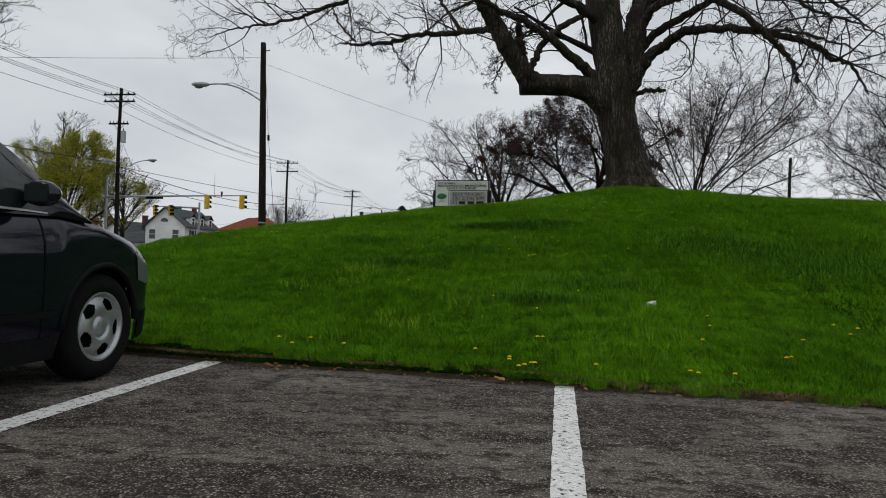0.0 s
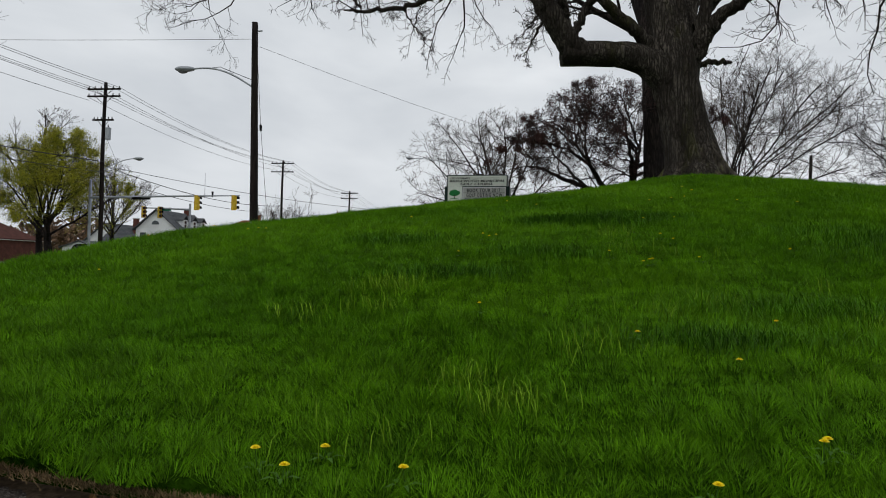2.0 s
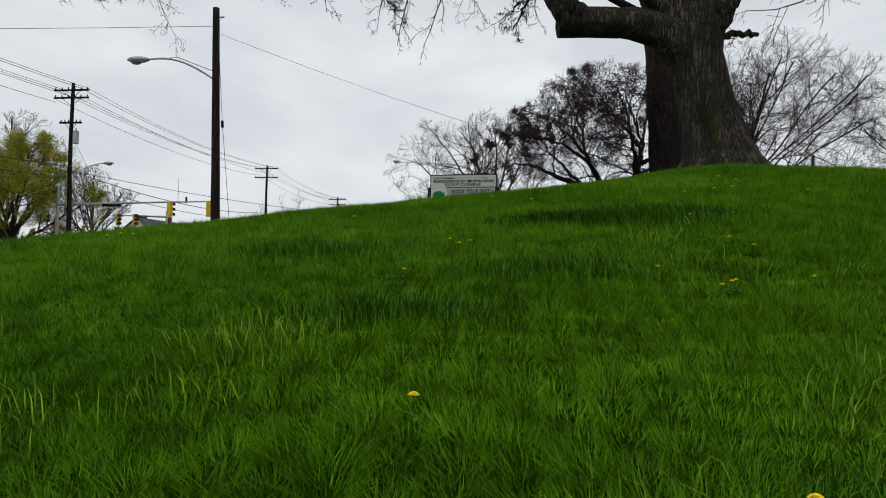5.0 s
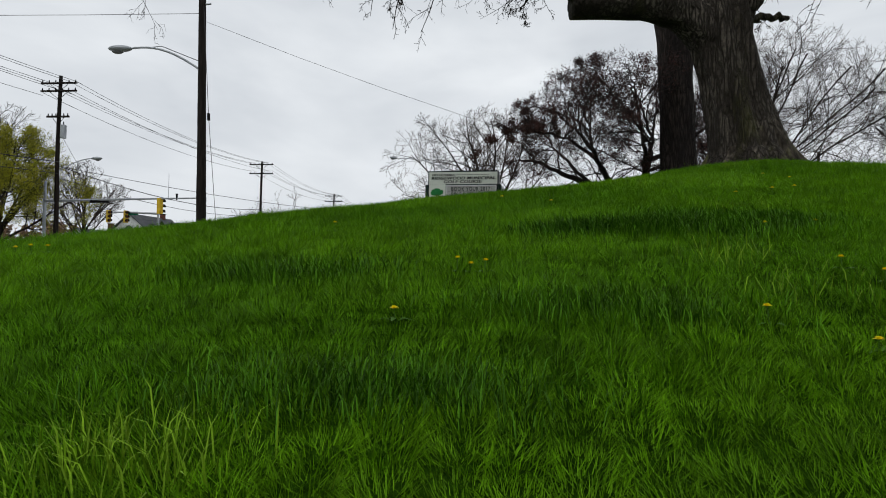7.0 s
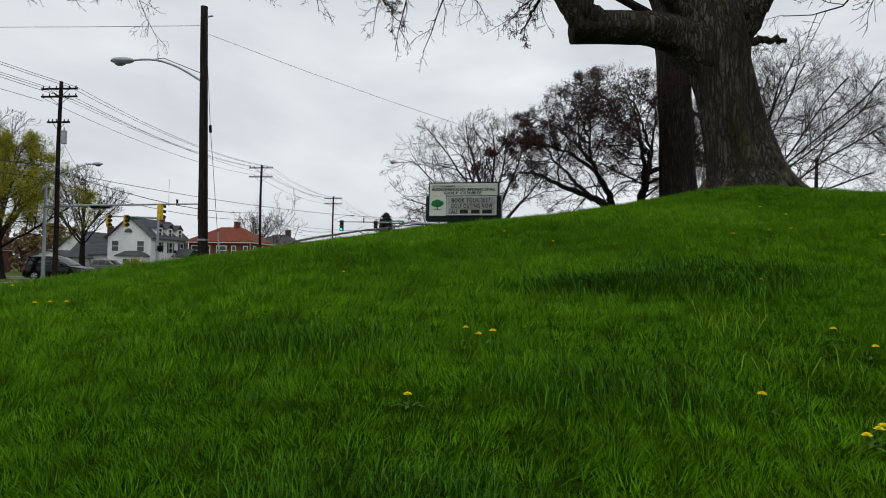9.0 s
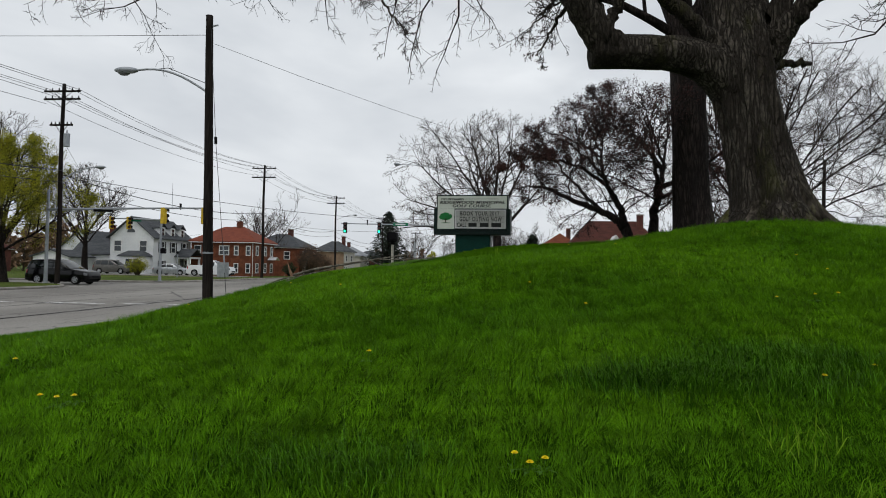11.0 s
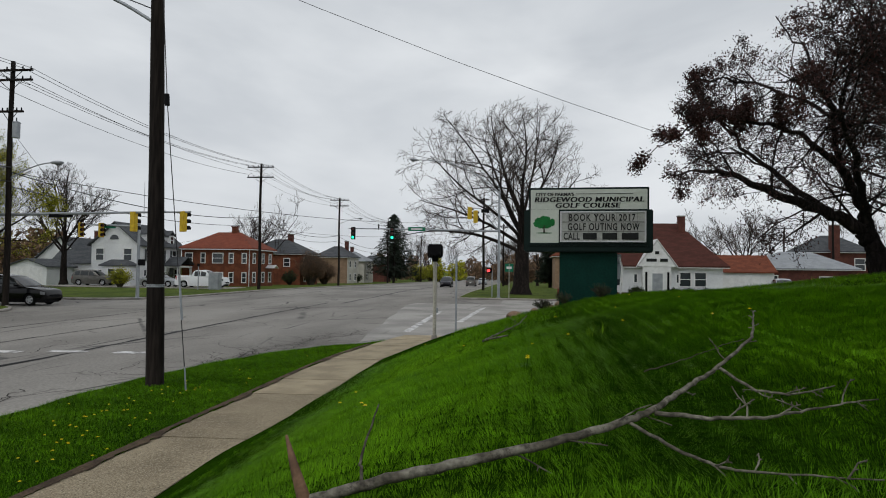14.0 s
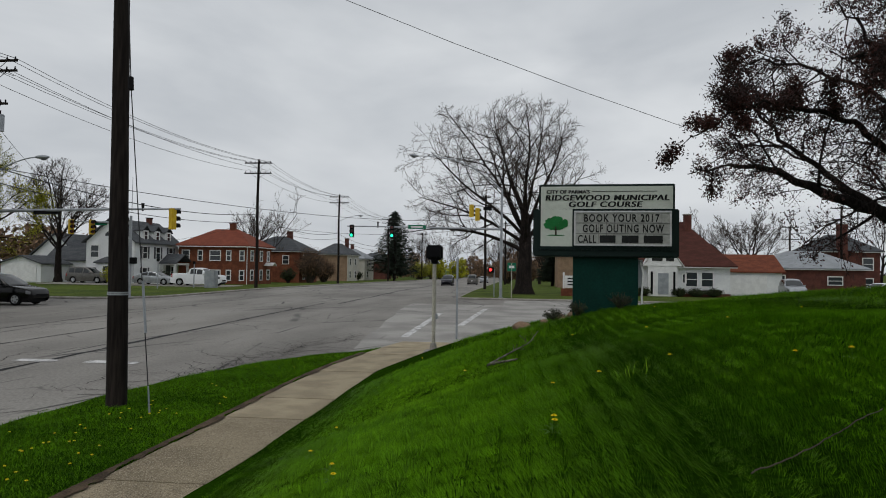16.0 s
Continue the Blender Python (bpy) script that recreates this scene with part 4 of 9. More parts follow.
def old_tree():
    """The old tree on the bank: a sawn limb, a leaning trunk and long drooping arms."""
    rng = np.random.default_rng(5)
    base = np.array([3.79, 17.86, 2.86])
    wood, sawn, twigs, buds = Tubes(), Tubes(), Tubes(), Tubes()

    def line(points, n):
        """Points: metres from the tree's foot (x, y, z), and the radius there."""
        P = np.array([q[:3] for q in points])
        R = np.array([q[3] for q in points])
        t = np.linspace(0, len(P) - 1, n)
        k = np.arange(len(P))
        sm = np.stack([np.interp(t, k, P[:, c]) for c in range(3)], 1)
        for _ in range(2):
            sm[1:-1] = (sm[:-2] + 2 * sm[1:-1] + sm[2:]) / 4
        return sm, np.interp(t, k, R)

    trunk = [(0.14, -0.05, -0.2, 0.84), (0.12, -0.05, 0.01, 0.7), (0.1, 0, 0.25, 0.6), (0.05, 0, 0.58, 0.53), (-0.05, 0.05, 1.1, 0.475), (-0.14, 0.1, 1.63, 0.465), (-0.23, 0.15, 2.09, 0.48), (-0.25, 0.2, 2.48, 0.5), (-0.25, 0.25, 2.87, 0.47), (-0.33, 0.35, 3.43, 0.44), (-0.48, 0.5, 4.37, 0.43), (-0.6, 0.7, 5.24, 0.42), (-0.76, 1, 6.9, 0.3), (-1.01, 1.4, 9.56, 0.12)]
    sawn_limb = [(-0.13, 0.2, 1.88, 0.4), (-0.46, 0.1, 2.35, 0.39), (-0.91, -0.02, 2.65, 0.31), (-1.51, -0.14, 2.76, 0.275), (-2.14, -0.26, 2.75, 0.265), (-2.74, -0.36, 2.73, 0.26)]
    trunk_p, trunk_r = line(trunk, 70)
    wood.tube(trunk_p, trunk_r, 48, 0.2)
    limb_p, limb_r = line(sawn_limb, 26)
    sawn.tube(limb_p, limb_r, 24, 0.12)
    arms = [
        ([(-2.28, -0.28, 2.74, 0.25), (-2.61, -0.38, 2.94, 0.26), (-3.02, -0.55, 3.59, 0.25), (-3.39, -0.7, 4.17, 0.22), (-3.75, -0.9, 4.77, 0.19), (-4.14, -1.4, 5.72, 0.12), (-4.67, -1.9, 6.89, 0.05)], 7, 0.3),
        ([(-0.32, 0.1, 2.68, 0.17), (-0.86, 0, 3.03, 0.15), (-1.38, -0.25, 3.44, 0.125), (-2.16, -0.6, 3.97, 0.1), (-2.74, -0.9, 4.25, 0.085), (-3.34, -1.2, 4.38, 0.07), (-4.14, -1.8, 4.76, 0.05), (-4.89, -2.4, 5, 0.03)], 9, 0.3),
        ([(-2.5, -0.4, 3.08, 0.1), (-2.33, -0.35, 3.54, 0.09), (-2.06, -0.3, 3.99, 0.085), (-1.61, -0.1, 4.36, 0.08), (-1.08, 0.2, 4.75, 0.07), (-0.69, 0.5, 5.07, 0.06)], 4, 0.3),
        ([(-2.61, -0.45, 3.07, 0.12), (-2.71, -0.5, 3.5, 0.11), (-2.78, -0.52, 3.86, 0.1), (-2.84, -0.55, 4.21, 0.09)], 2, 0.3),
        ([(-3.49, -0.7, 4.05, 0.09), (-4.41, -0.2, 4.21, 0.08), (-5.15, 0.2, 4.3, 0.075), (-5.85, 0.5, 4.38, 0.065), (-6.5, 0.8, 4.31, 0.06), (-7.56, 1.2, 4.39, 0.045), (-8.16, 1.4, 4.52, 0.02)], 17, 0.1),
        ([(-7.65, 1.2, 4.51, 0.035), (-8.05, 1.3, 4.91, 0.03), (-8.36, 1.4, 5.31, 0.028), (-8.49, 1.5, 5.8, 0.02)], 6, 0.2),
        ([(-5.85, 0.5, 4.38, 0.03), (-6.88, 0.9, 4.62, 0.025), (-7.75, 1.2, 4.96, 0.012)], 7, 0.2),
        ([(-6.5, 0.8, 4.28, 0.022), (-6.13, 0.7, 3.74, 0.018), (-5.84, 0.6, 3.28, 0.008)], 7, 0.15),
        ([(-4.37, -0.2, 4.22, 0.055), (-4.82, 0.1, 4.98, 0.045), (-5.17, 0.3, 5.54, 0.03)], 5, 0.3),
        ([(-3.9, -1, 5.03, 0.12), (-5.29, 0, 5.88, 0.1), (-6.73, 0.8, 6.01, 0.085), (-7.99, 1.3, 5.79, 0.07), (-8.91, 1.5, 5.59, 0.06), (-9.53, 1.6, 5.41, 0.05), (-10.5, 1.7, 5.25, 0.042), (-11.37, 1.75, 5.23, 0.03), (-12.06, 1.8, 5.09, 0.02), (-12.73, 1.8, 4.87, 0.008)], 22, 0.2),
        ([(-0.56, 0.6, 4.83, 0.13), (-1.56, 1.5, 5.69, 0.1), (-2.8, 2.4, 6.52, 0.08), (-4.14, 3, 6.46, 0.06), (-5.25, 3.3, 6.07, 0.04), (-6.01, 3.5, 5.51, 0.015)], 9, 0.3),
        ([(-1.56, 1.5, 5.69, 0.05), (-2.26, 2.6, 5.37, 0.04), (-3.16, 3.8, 5.28, 0.028), (-3.88, 4.6, 4.69, 0.01)], 11, 0.2),
        ([(-3, -0.4, 3.69, 0.04), (-3.27, 0.2, 3.47, 0.03), (-3.58, 0.9, 3.09, 0.012)], 9, 0.15),
        ([(-0.08, 0.3, 2.73, 0.3), (0.09, 0.5, 3.21, 0.24), (0.16, 0.8, 4.11, 0.21), (0.31, 1.1, 4.92, 0.2), (0.53, 1.4, 5.59, 0.18), (0.97, 2.2, 7.41, 0.12), (1.36, 2.7, 9.36, 0.05)], 7, 0.3),
        ([(0.04, 0.1, 2.68, 0.2), (0.23, -0.1, 3.21, 0.15), (0.36, -0.2, 4.35, 0.13), (0.62, -0.3, 4.73, 0.11), (1.15, -0.5, 4.83, 0.09), (1.98, -1, 5.06, 0.07), (2.94, -1.6, 4.96, 0.045), (3.81, -2.2, 4.41, 0.02)], 12, 0.3),
        ([(0.07, 0.1, 2.6, 0.2), (0.27, -0.2, 3.11, 0.17), (0.52, -0.4, 3.43, 0.14), (0.9, -0.7, 3.66, 0.125), (1.21, -1, 3.8, 0.115), (1.71, -1.4, 3.75, 0.1), (2.58, -1.9, 3.51, 0.085), (3.27, -2.3, 3.14, 0.07), (3.69, -2.6, 2.85, 0.06), (3.84, -2.7, 2.58, 0.05), (4.2, -2.9, 2.36, 0.035), (4.43, -3.1, 1.69, 0.015)], 20, 0.25),
        ([(1.61, -1.2, 4.61, 0.09), (1.83, -1.5, 4.37, 0.085), (2.3, -1.9, 3.89, 0.08), (2.62, -2.2, 3.4, 0.075), (2.9, -2.4, 2.94, 0.065), (3.14, -2.5, 2.65, 0.055), (3.25, -2.6, 2.08, 0.045)], 7, 0.1),
        ([(0.2, 0.3, 3.48, 0.13), (0.63, 0.1, 4.11, 0.11), (1.3, -0.2, 4.45, 0.1), (1.85, -0.5, 4.69, 0.085), (2.4, -0.9, 4.88, 0.06), (3.27, -1.4, 4.57, 0.045), (3.96, -1.9, 3.85, 0.035), (4.46, -2.3, 3.47, 0.025), (4.95, -2.7, 3.04, 0.01)], 16, 0.3),
        ([(2.58, -1.9, 3.51, 0.04), (3.16, -2.4, 3.28, 0.035), (3.66, -2.9, 2.91, 0.025), (4.24, -3.3, 2.47, 0.01)], 9, 0.1),
        ([(0.59, 1.5, 5.63, 0.13), (2.02, 1.5, 6.39, 0.1), (3.73, 1.2, 6.35, 0.08), (5.16, 0.8, 5.36, 0.05), (6.09, 0.4, 4.29, 0.02)], 11, 0.3),
        ([(-0.05, 0.2, 2.29, 0.075), (0.31, 0.6, 2.69, 0.07), (0.7, 0.9, 2.88, 0.062), (1.22, 1.2, 2.95, 0.045)], 2, 0.3),
        ([(-0.38, 0.5, 4.32, 0.14), (-1.17, 0.1, 4.88, 0.12), (-2.08, -0.4, 5.23, 0.1), (-3.38, -1, 5.59, 0.06), (-4.46, -1.6, 5.64, 0.03)], 7, 0.3),
        ([(-0.6, 0.7, 5.18, 0.13), (-0.01, 1.3, 6.21, 0.11), (1.18, 2, 7.31, 0.08), (3.11, 2.8, 8.13, 0.03)], 7, 0.3),
    ]
    spec = dict(kids=[0, 6, 5], ratio=0.42, angle=(28, 68), lift=0.0, last=2, bend=0.55, thin=0.0048, droop=0.3, leaves=2, leaf=0.02, cap=1.1, cap0=2.0, slim=0.011)
    for pts, kids, start in arms:
        q, r = line(pts, 6 * len(pts))
        q[1:-1] += rng.normal(0, 0.02, (len(q) - 2, 3))
        wood.tube(q, r, 12 if r[0] > 0.15 else 8, 0.08)
        spec["kids"][0], spec["from"] = kids, start
        sprout(twigs, twigs, q, r, 0, spec, rng, buds)
    top = thing("tree", tuple(base), "huge old grey tree with a sawn limb on the grassy bank", "tree")
    part("trunk", wood.mesh("trunk", M_BARK), None, top, "thick furrowed grey trunk and limbs")
    part("sawn_limb", sawn.mesh("sawn_limb", M_BARK), None, top, "stout limb sawn off flat")
    part("crown", twigs.mesh("crown", M_TWIG_DARK), None, top, "bare drooping twigs")
    tagged(part("bud_cover", buds.mesh("bud_cover", M_TWIG, False), None, top, "small swelling buds"), kind="stuff")
    for a, ln, r0, up in ((0.1, 0.95, 0.22, 0.75), (-0.55, 0.75, 0.22, 0.8), (-1.1, 0.55, 0.2, 0.6), (-1.7, 0.5, 0.2, 0.5), (-2.35, 0.4, 0.18, 0.45), (3.0, 0.35, 0.18, 0.4), (2.2, 0.5, 0.2, 0.5), (1.2, 0.7, 0.22, 0.6)):
        n = 14
        tt = np.linspace(0, 1, n)
        rr = 0.3 + tt * (ln + 0.12)
        px, py = base[0] + 0.06 + rr * np.cos(a + 0.2 * tt), base[1] + rr * np.sin(a + 0.2 * tt)
        pz = hill_z(px, py) + up * (1 - tt) ** 2.6 - 0.07
        t = Tubes()
        t.tube(np.stack([px, py, pz], 1) - base, r0 * (1 - tt) ** 0.6 * (0.75 + 0.25 * tt) + 0.03, 12, 0.25)
        part("root", t.mesh("root", M_ROOT), None, top, "mossy root flare")


old_tree()


def straight_tree():
    """The second old trunk, close behind the first."""
    rng = np.random.default_rng(8)
    wood, twigs = Tubes(), Tubes()
    z = np.linspace(-0.1, 6.2, 26)
    p = np.stack([-0.045 * z, 0.06 * np.sin(z), z], 1)
    r = 0.47 + 0.16 * np.exp(-z * 1.6) + 0.05 * np.clip(z - 5, 0, 2)
    wood.tube(p, r, 28, 0.14)
    spec = dict(kids=[7, 6, 5], ratio=0.5, angle=(25, 55), lift=0.25, last=2, bend=0.35, thin=0.01)
    for az, tilt, ln, r0 in ((0.3, 30, 7, 0.3), (2.6, 26, 7.5, 0.32), (4.4, 35, 6, 0.24), (1.5, 15, 8, 0.28), (5.4, 50, 5, 0.18), (3.4, 62, 4.6, 0.15)):
        d = np.array([math.sin(radians(tilt)) * math.cos(az), math.sin(radians(tilt)) * math.sin(az), math.cos(radians(tilt))])
        q, rad = wiggle(np.array([-0.25, 0, 5.7]), d, ln, r0, 0.04, 10, rng, 0.2, 0.3)
        wood.tube(q, rad, 10, 0.05)
        sprout(wood, twigs, q, rad, 0, spec, rng)
    top = thing("tree", (4.78, 25.8, float(hill_z(4.78, 25.8))), "tall straight dark-barked tree behind the old tree", "tree")
    part("trunk", wood.mesh("trunk", M_BARK_DARK), None, top)
    part("crown", twigs.mesh("crown", M_TWIG_DARK), None, top, "bare twigs")


straight_tree()


def crab_tree():
    """A low spreading ornamental tree with two leaning stems and dark red young leaves."""
    rng = np.random.default_rng(21)
    base = np.array([3.62, 27.1, float(hill_z(3.62, 27.1))])
    wood, twigs, leaves = Tubes(), Tubes(), Tubes()
    stems = [[(-0.35, -0.1, -0.1, 0.22), (-0.45, -0.1, 0.4, 0.2), (-0.7, -0.1, 0.75, 0.18), (-1.2, -0.1, 1.05, 0.16), (-2.1, 0.0, 1.4, 0.12), (-2.8, 0.1, 1.75, 0.09), (-3.4, 0.2, 1.85, 0.05), (-4.0, 0.3, 1.7, 0.015)],
             [(-0.35, -0.1, -0.1, 0.22), (-0.5, 0.0, 0.6, 0.18), (-0.65, -0.1, 1.1, 0.16), (-1.15, -0.3, 1.9, 0.13), (-1.3, -0.5, 2.7, 0.09), (-1.7, -0.6, 3.6, 0.05), (-2.3, -0.7, 4.3, 0.02)],
             [(0.38, 0.1, -0.1, 0.24), (0.36, 0.1, 0.6, 0.2), (0.4, 0.1, 1.2, 0.18), (0.62, 0.2, 2.0, 0.15), (0.6, 0.4, 2.8, 0.11), (0.3, 0.5, 3.8, 0.07), (0.0, 0.6, 4.8, 0.03)],
             [(0.6, 0.1, 1.8, 0.15), (1.1, 0.0, 2.1, 0.14), (1.7, -0.2, 2.4, 0.12), (2.4, -0.4, 2.9, 0.09), (3.2, -0.6, 3.4, 0.05), (3.9, -0.6, 3.7, 0.025)],
             [(0.5, 0.1, 1.5, 0.15), (0.7, 0.5, 2.2, 0.13), (0.9, 1.2, 3.1, 0.1), (1.1, 1.8, 4.1, 0.06), (1.2, 2.3, 4.9, 0.025)],
             [(0.4, 0.1, 1.1, 0.15), (0.3, -0.6, 1.9, 0.13), (0.0, -1.4, 2.6, 0.1), (-0.3, -2.2, 3.2, 0.06), (-0.6, -3.0, 3.4, 0.025)],
             [(-1.1, -0.3, 1.8, 0.12), (-1.9, -0.7, 2.3, 0.09), (-2.7, -1.0, 2.45, 0.075), (-3.3, -1.15, 2.5, 0.055), (-3.8, -1.25, 2.35, 0.035), (-4.5, -1.35, 1.85, 0.01)],
             [(-0.6, -0.1, 1.0, 0.12), (-1.2, -1.0, 1.8, 0.1), (-1.9, -1.9, 2.4, 0.07), (-2.6, -2.6, 2.7, 0.05), (-3.2, -3.1, 2.5, 0.02)],
             [(-1.2, -0.1, 1.05, 0.1), (-1.9, 0.7, 1.9, 0.09), (-2.5, 1.1, 2.7, 0.07), (-3.0, 1.3, 3.4, 0.05), (-3.3, 1.4, 4.0, 0.02)],
             [(0.6, 0.1, 1.5, 0.1), (1.4, 0.9, 1.9, 0.08), (2.4, 1.7, 2.4, 0.06), (3.5, 2.3, 2.7, 0.025)],
             [(0.5, 0.2, 2.4, 0.1), (-0.2, -0.5, 3.2, 0.08), (-1.0, -1.3, 3.8, 0.05), (-1.8, -2.0, 4.0, 0.02)],
             [(-1.3, -0.5, 2.6, 0.08), (-2.1, -0.2, 3.2, 0.06), (-2.9, 0.1, 3.5, 0.04), (-3.6, 0.3, 3.4, 0.015)]]
    for st in stems:
        a = np.array(st)
        t = np.linspace(0, len(a) - 1, 5 * len(a))
        q = np.stack([np.interp(t, np.arange(len(a)), a[:, c]) for c in range(4)], 1)
        p, r = q[:, :3].copy(), q[:, 3]
        for _ in range(2):
            p[1:-1] = (p[:-2] + 2 * p[1:-1] + p[2:]) / 4
        p[2:-1] += rng.normal(0, 0.025, (len(p) - 3, 3))
        r = r * np.interp(p[:, 2], [0.0, 1.2, 2.5], [0.85, 0.62, 0.42])
        wood.tube(p, r, 9, 0.12)
        sp = dict(SPEC_CRAB)
        sp["from"], sp["cap"], sp["hull"] = 0.22, 0.9, (-0.1, -0.1, 2.4, 3.75, 3.9, 2.35)
        if st[-1][0] < -4.2:
            sp["hull"], sp["ratio"] = None, 0.13
        sprout(wood, twigs, p, r, 0, sp, rng, leaves)
    top = thing("crabapple_tree", tuple(base), "low spreading dark tree with small red-brown leaves", "tree")
    part("trunk", wood.mesh("trunk", M_BARK_DARK), None, top, "dark leaning stems")
    part("crown", twigs.mesh("crown", M_TWIG_DARK), None, top, "dense dark twigs")
    tagged(part("foliage", leaves.mesh("foliage", M_BUD, False), None, top, "sparse red-brown young leaves"), kind="stuff")


crab_tree()
make_tree("tree", (9.3, 34.6, float(hill_z(9.3, 34.6)) - 0.1), 10.4, 0.2, 18, dict(SPEC_BARE, aim=1.25, rise=-0.05, kids=[11, 9, 7], thin=0.005, slim=0.01, lift=0.14, angle=(25, 65), bend=0.5, hull=(1.1, 0, 5.0, 5.3, 4.5, 4.7)), 33, "bare multi-stemmed tree on the bank", M_BARK_DARK, M_TWIG, fork=0.06, spread_angle=(14, 82), limb_len=0.62)
make_tree("tree", (-2.7, 80.5, 0.45), 19.5, 0.85, 13, dict(SPEC_BARE, aim=1.35, kids=[10, 8, 6], thin=0.0125, lift=0.08, rise=-0.08, angle=(30, 68), slim=0.014, bend=0.4, hull=(-1.9, 0, 11.6, 10.6, 8.6, 8.0)), 44, "large bare rounded tree on the lawn beyond the side street", M_BARK_DARK, M_TWIG, fork=0.15, spread_angle=(46, 86))
make_tree("tree", (24.8, 42.0, float(hill_z(24.8, 42.0)) - 0.1), 12.6, 0.3, 18, dict(SPEC_BARE, aim=1.4, rise=-0.05, kids=[11, 9, 7], thin=0.0075, slim=0.012, lift=0.1, hull=(0, 0, 6.4, 8.2, 6.5, 6.2)), 43, "bare grey tree far along the bank", M_BARK_DARK, M_TWIG_DARK, fork=0.1, spread_angle=(20, 70))
make_tree("tree", (-36.3, 49.6, 0.4), 11.5, 0.32, 11, dict(SPEC_LEAFY, aim=1.35, kids=[11, 8, 6], leaves=22, leaf=0.055, puff=0.15, thin=0.009, slim=0.014, lift=0.15, rise=0.15, hull=(0.3, 0, 6.0, 6.0, 5.5, 4.5)), 47, "wide tree with fresh yellow-green leaves near the corner", M_BARK_DARK, M_TWIG_DARK, M_LEAF, fork=0.1, spread_angle=(30, 75))
make_tree("tree", (-39.5, 52.5, 0.4), 13.0, 0.28, 9, dict(SPEC_BARE, kids=[8, 6, 5], thin=0.011, hull=(1.0, 0, 8.6, 4.4, 4.0, 4.2)), 49, "bare tree behind the leafing one", M_BARK_DARK, M_TWIG, fork=0.15, spread_angle=(20, 55))
make_tree("tree", (-58.5, 90.0, 0.45), 15.5, 0.42, 11, dict(SPEC_BARE, aim=1.2, rise=-0.05, kids=[10, 8, 6], thin=0.012, hull=(0.5, 0, 9.2, 6.3, 5.5, 5.6)), 53, "bare tree in front of the white garage", M_BARK_DARK, M_TWIG, fork=0.16, spread_angle=(25, 70))


# ---- poles, cables, signals ----
def cable(a, b, sag, r=0.018, label="thin black overhead cable", n=14):
    t = np.linspace(0, 1, n)
    a, b = np.array(a, float), np.array(b, float)
    p = a + (b - a) * t[:, None]
    p[:, 2] -= sag * 4 * t * (1 - t)
    tb = Tubes()
    tb.tube(p, [r] * n, 4)
    return tagged(new("overhead_cable", tb.mesh("overhead_cable", M_CABLE)), label, "cable", "overhead cables")


def cobra_head(parent, end, back, name="lamp_head"):
    """A street lamp's head: a flattened drop with a glass belly."""
    e, d = Vector(end), (Vector(end) - Vector(back)).normalized()
    bm = bmesh.new()
    bmesh.ops.create_uvsphere(bm, u_segments=14, v_segments=8, radius=1.0)
    for v in bm.verts:
        v.co.x *= 0.42
        v.co.y *= 0.17 * (1.0 + 0.25 * v.co.x)
        v.co.z *= 0.11
    m = Matrix.Translation(e) @ Matrix.Rotation(math.atan2(d.y, d.x), 4, "Z")
    bmesh.ops.transform(bm, matrix=m, verts=bm.verts)
    head = part(name, bm, M_STEEL, parent, "grey cobra lamp head", True)
    bm = bmesh.new()
    bmesh.ops.create_uvsphere(bm, u_segments=12, v_segments=6, radius=1.0)
    for v in bm.verts:
        v.co.x = v.co.x * 0.22 + 0.08
        v.co.y *= 0.13
        v.co.z = v.co.z * 0.13 - 0.05
    bmesh.ops.transform(bm, matrix=m, verts=bm.verts)
    part("lens", bm, M_LAMP_GLASS, head, "", True)


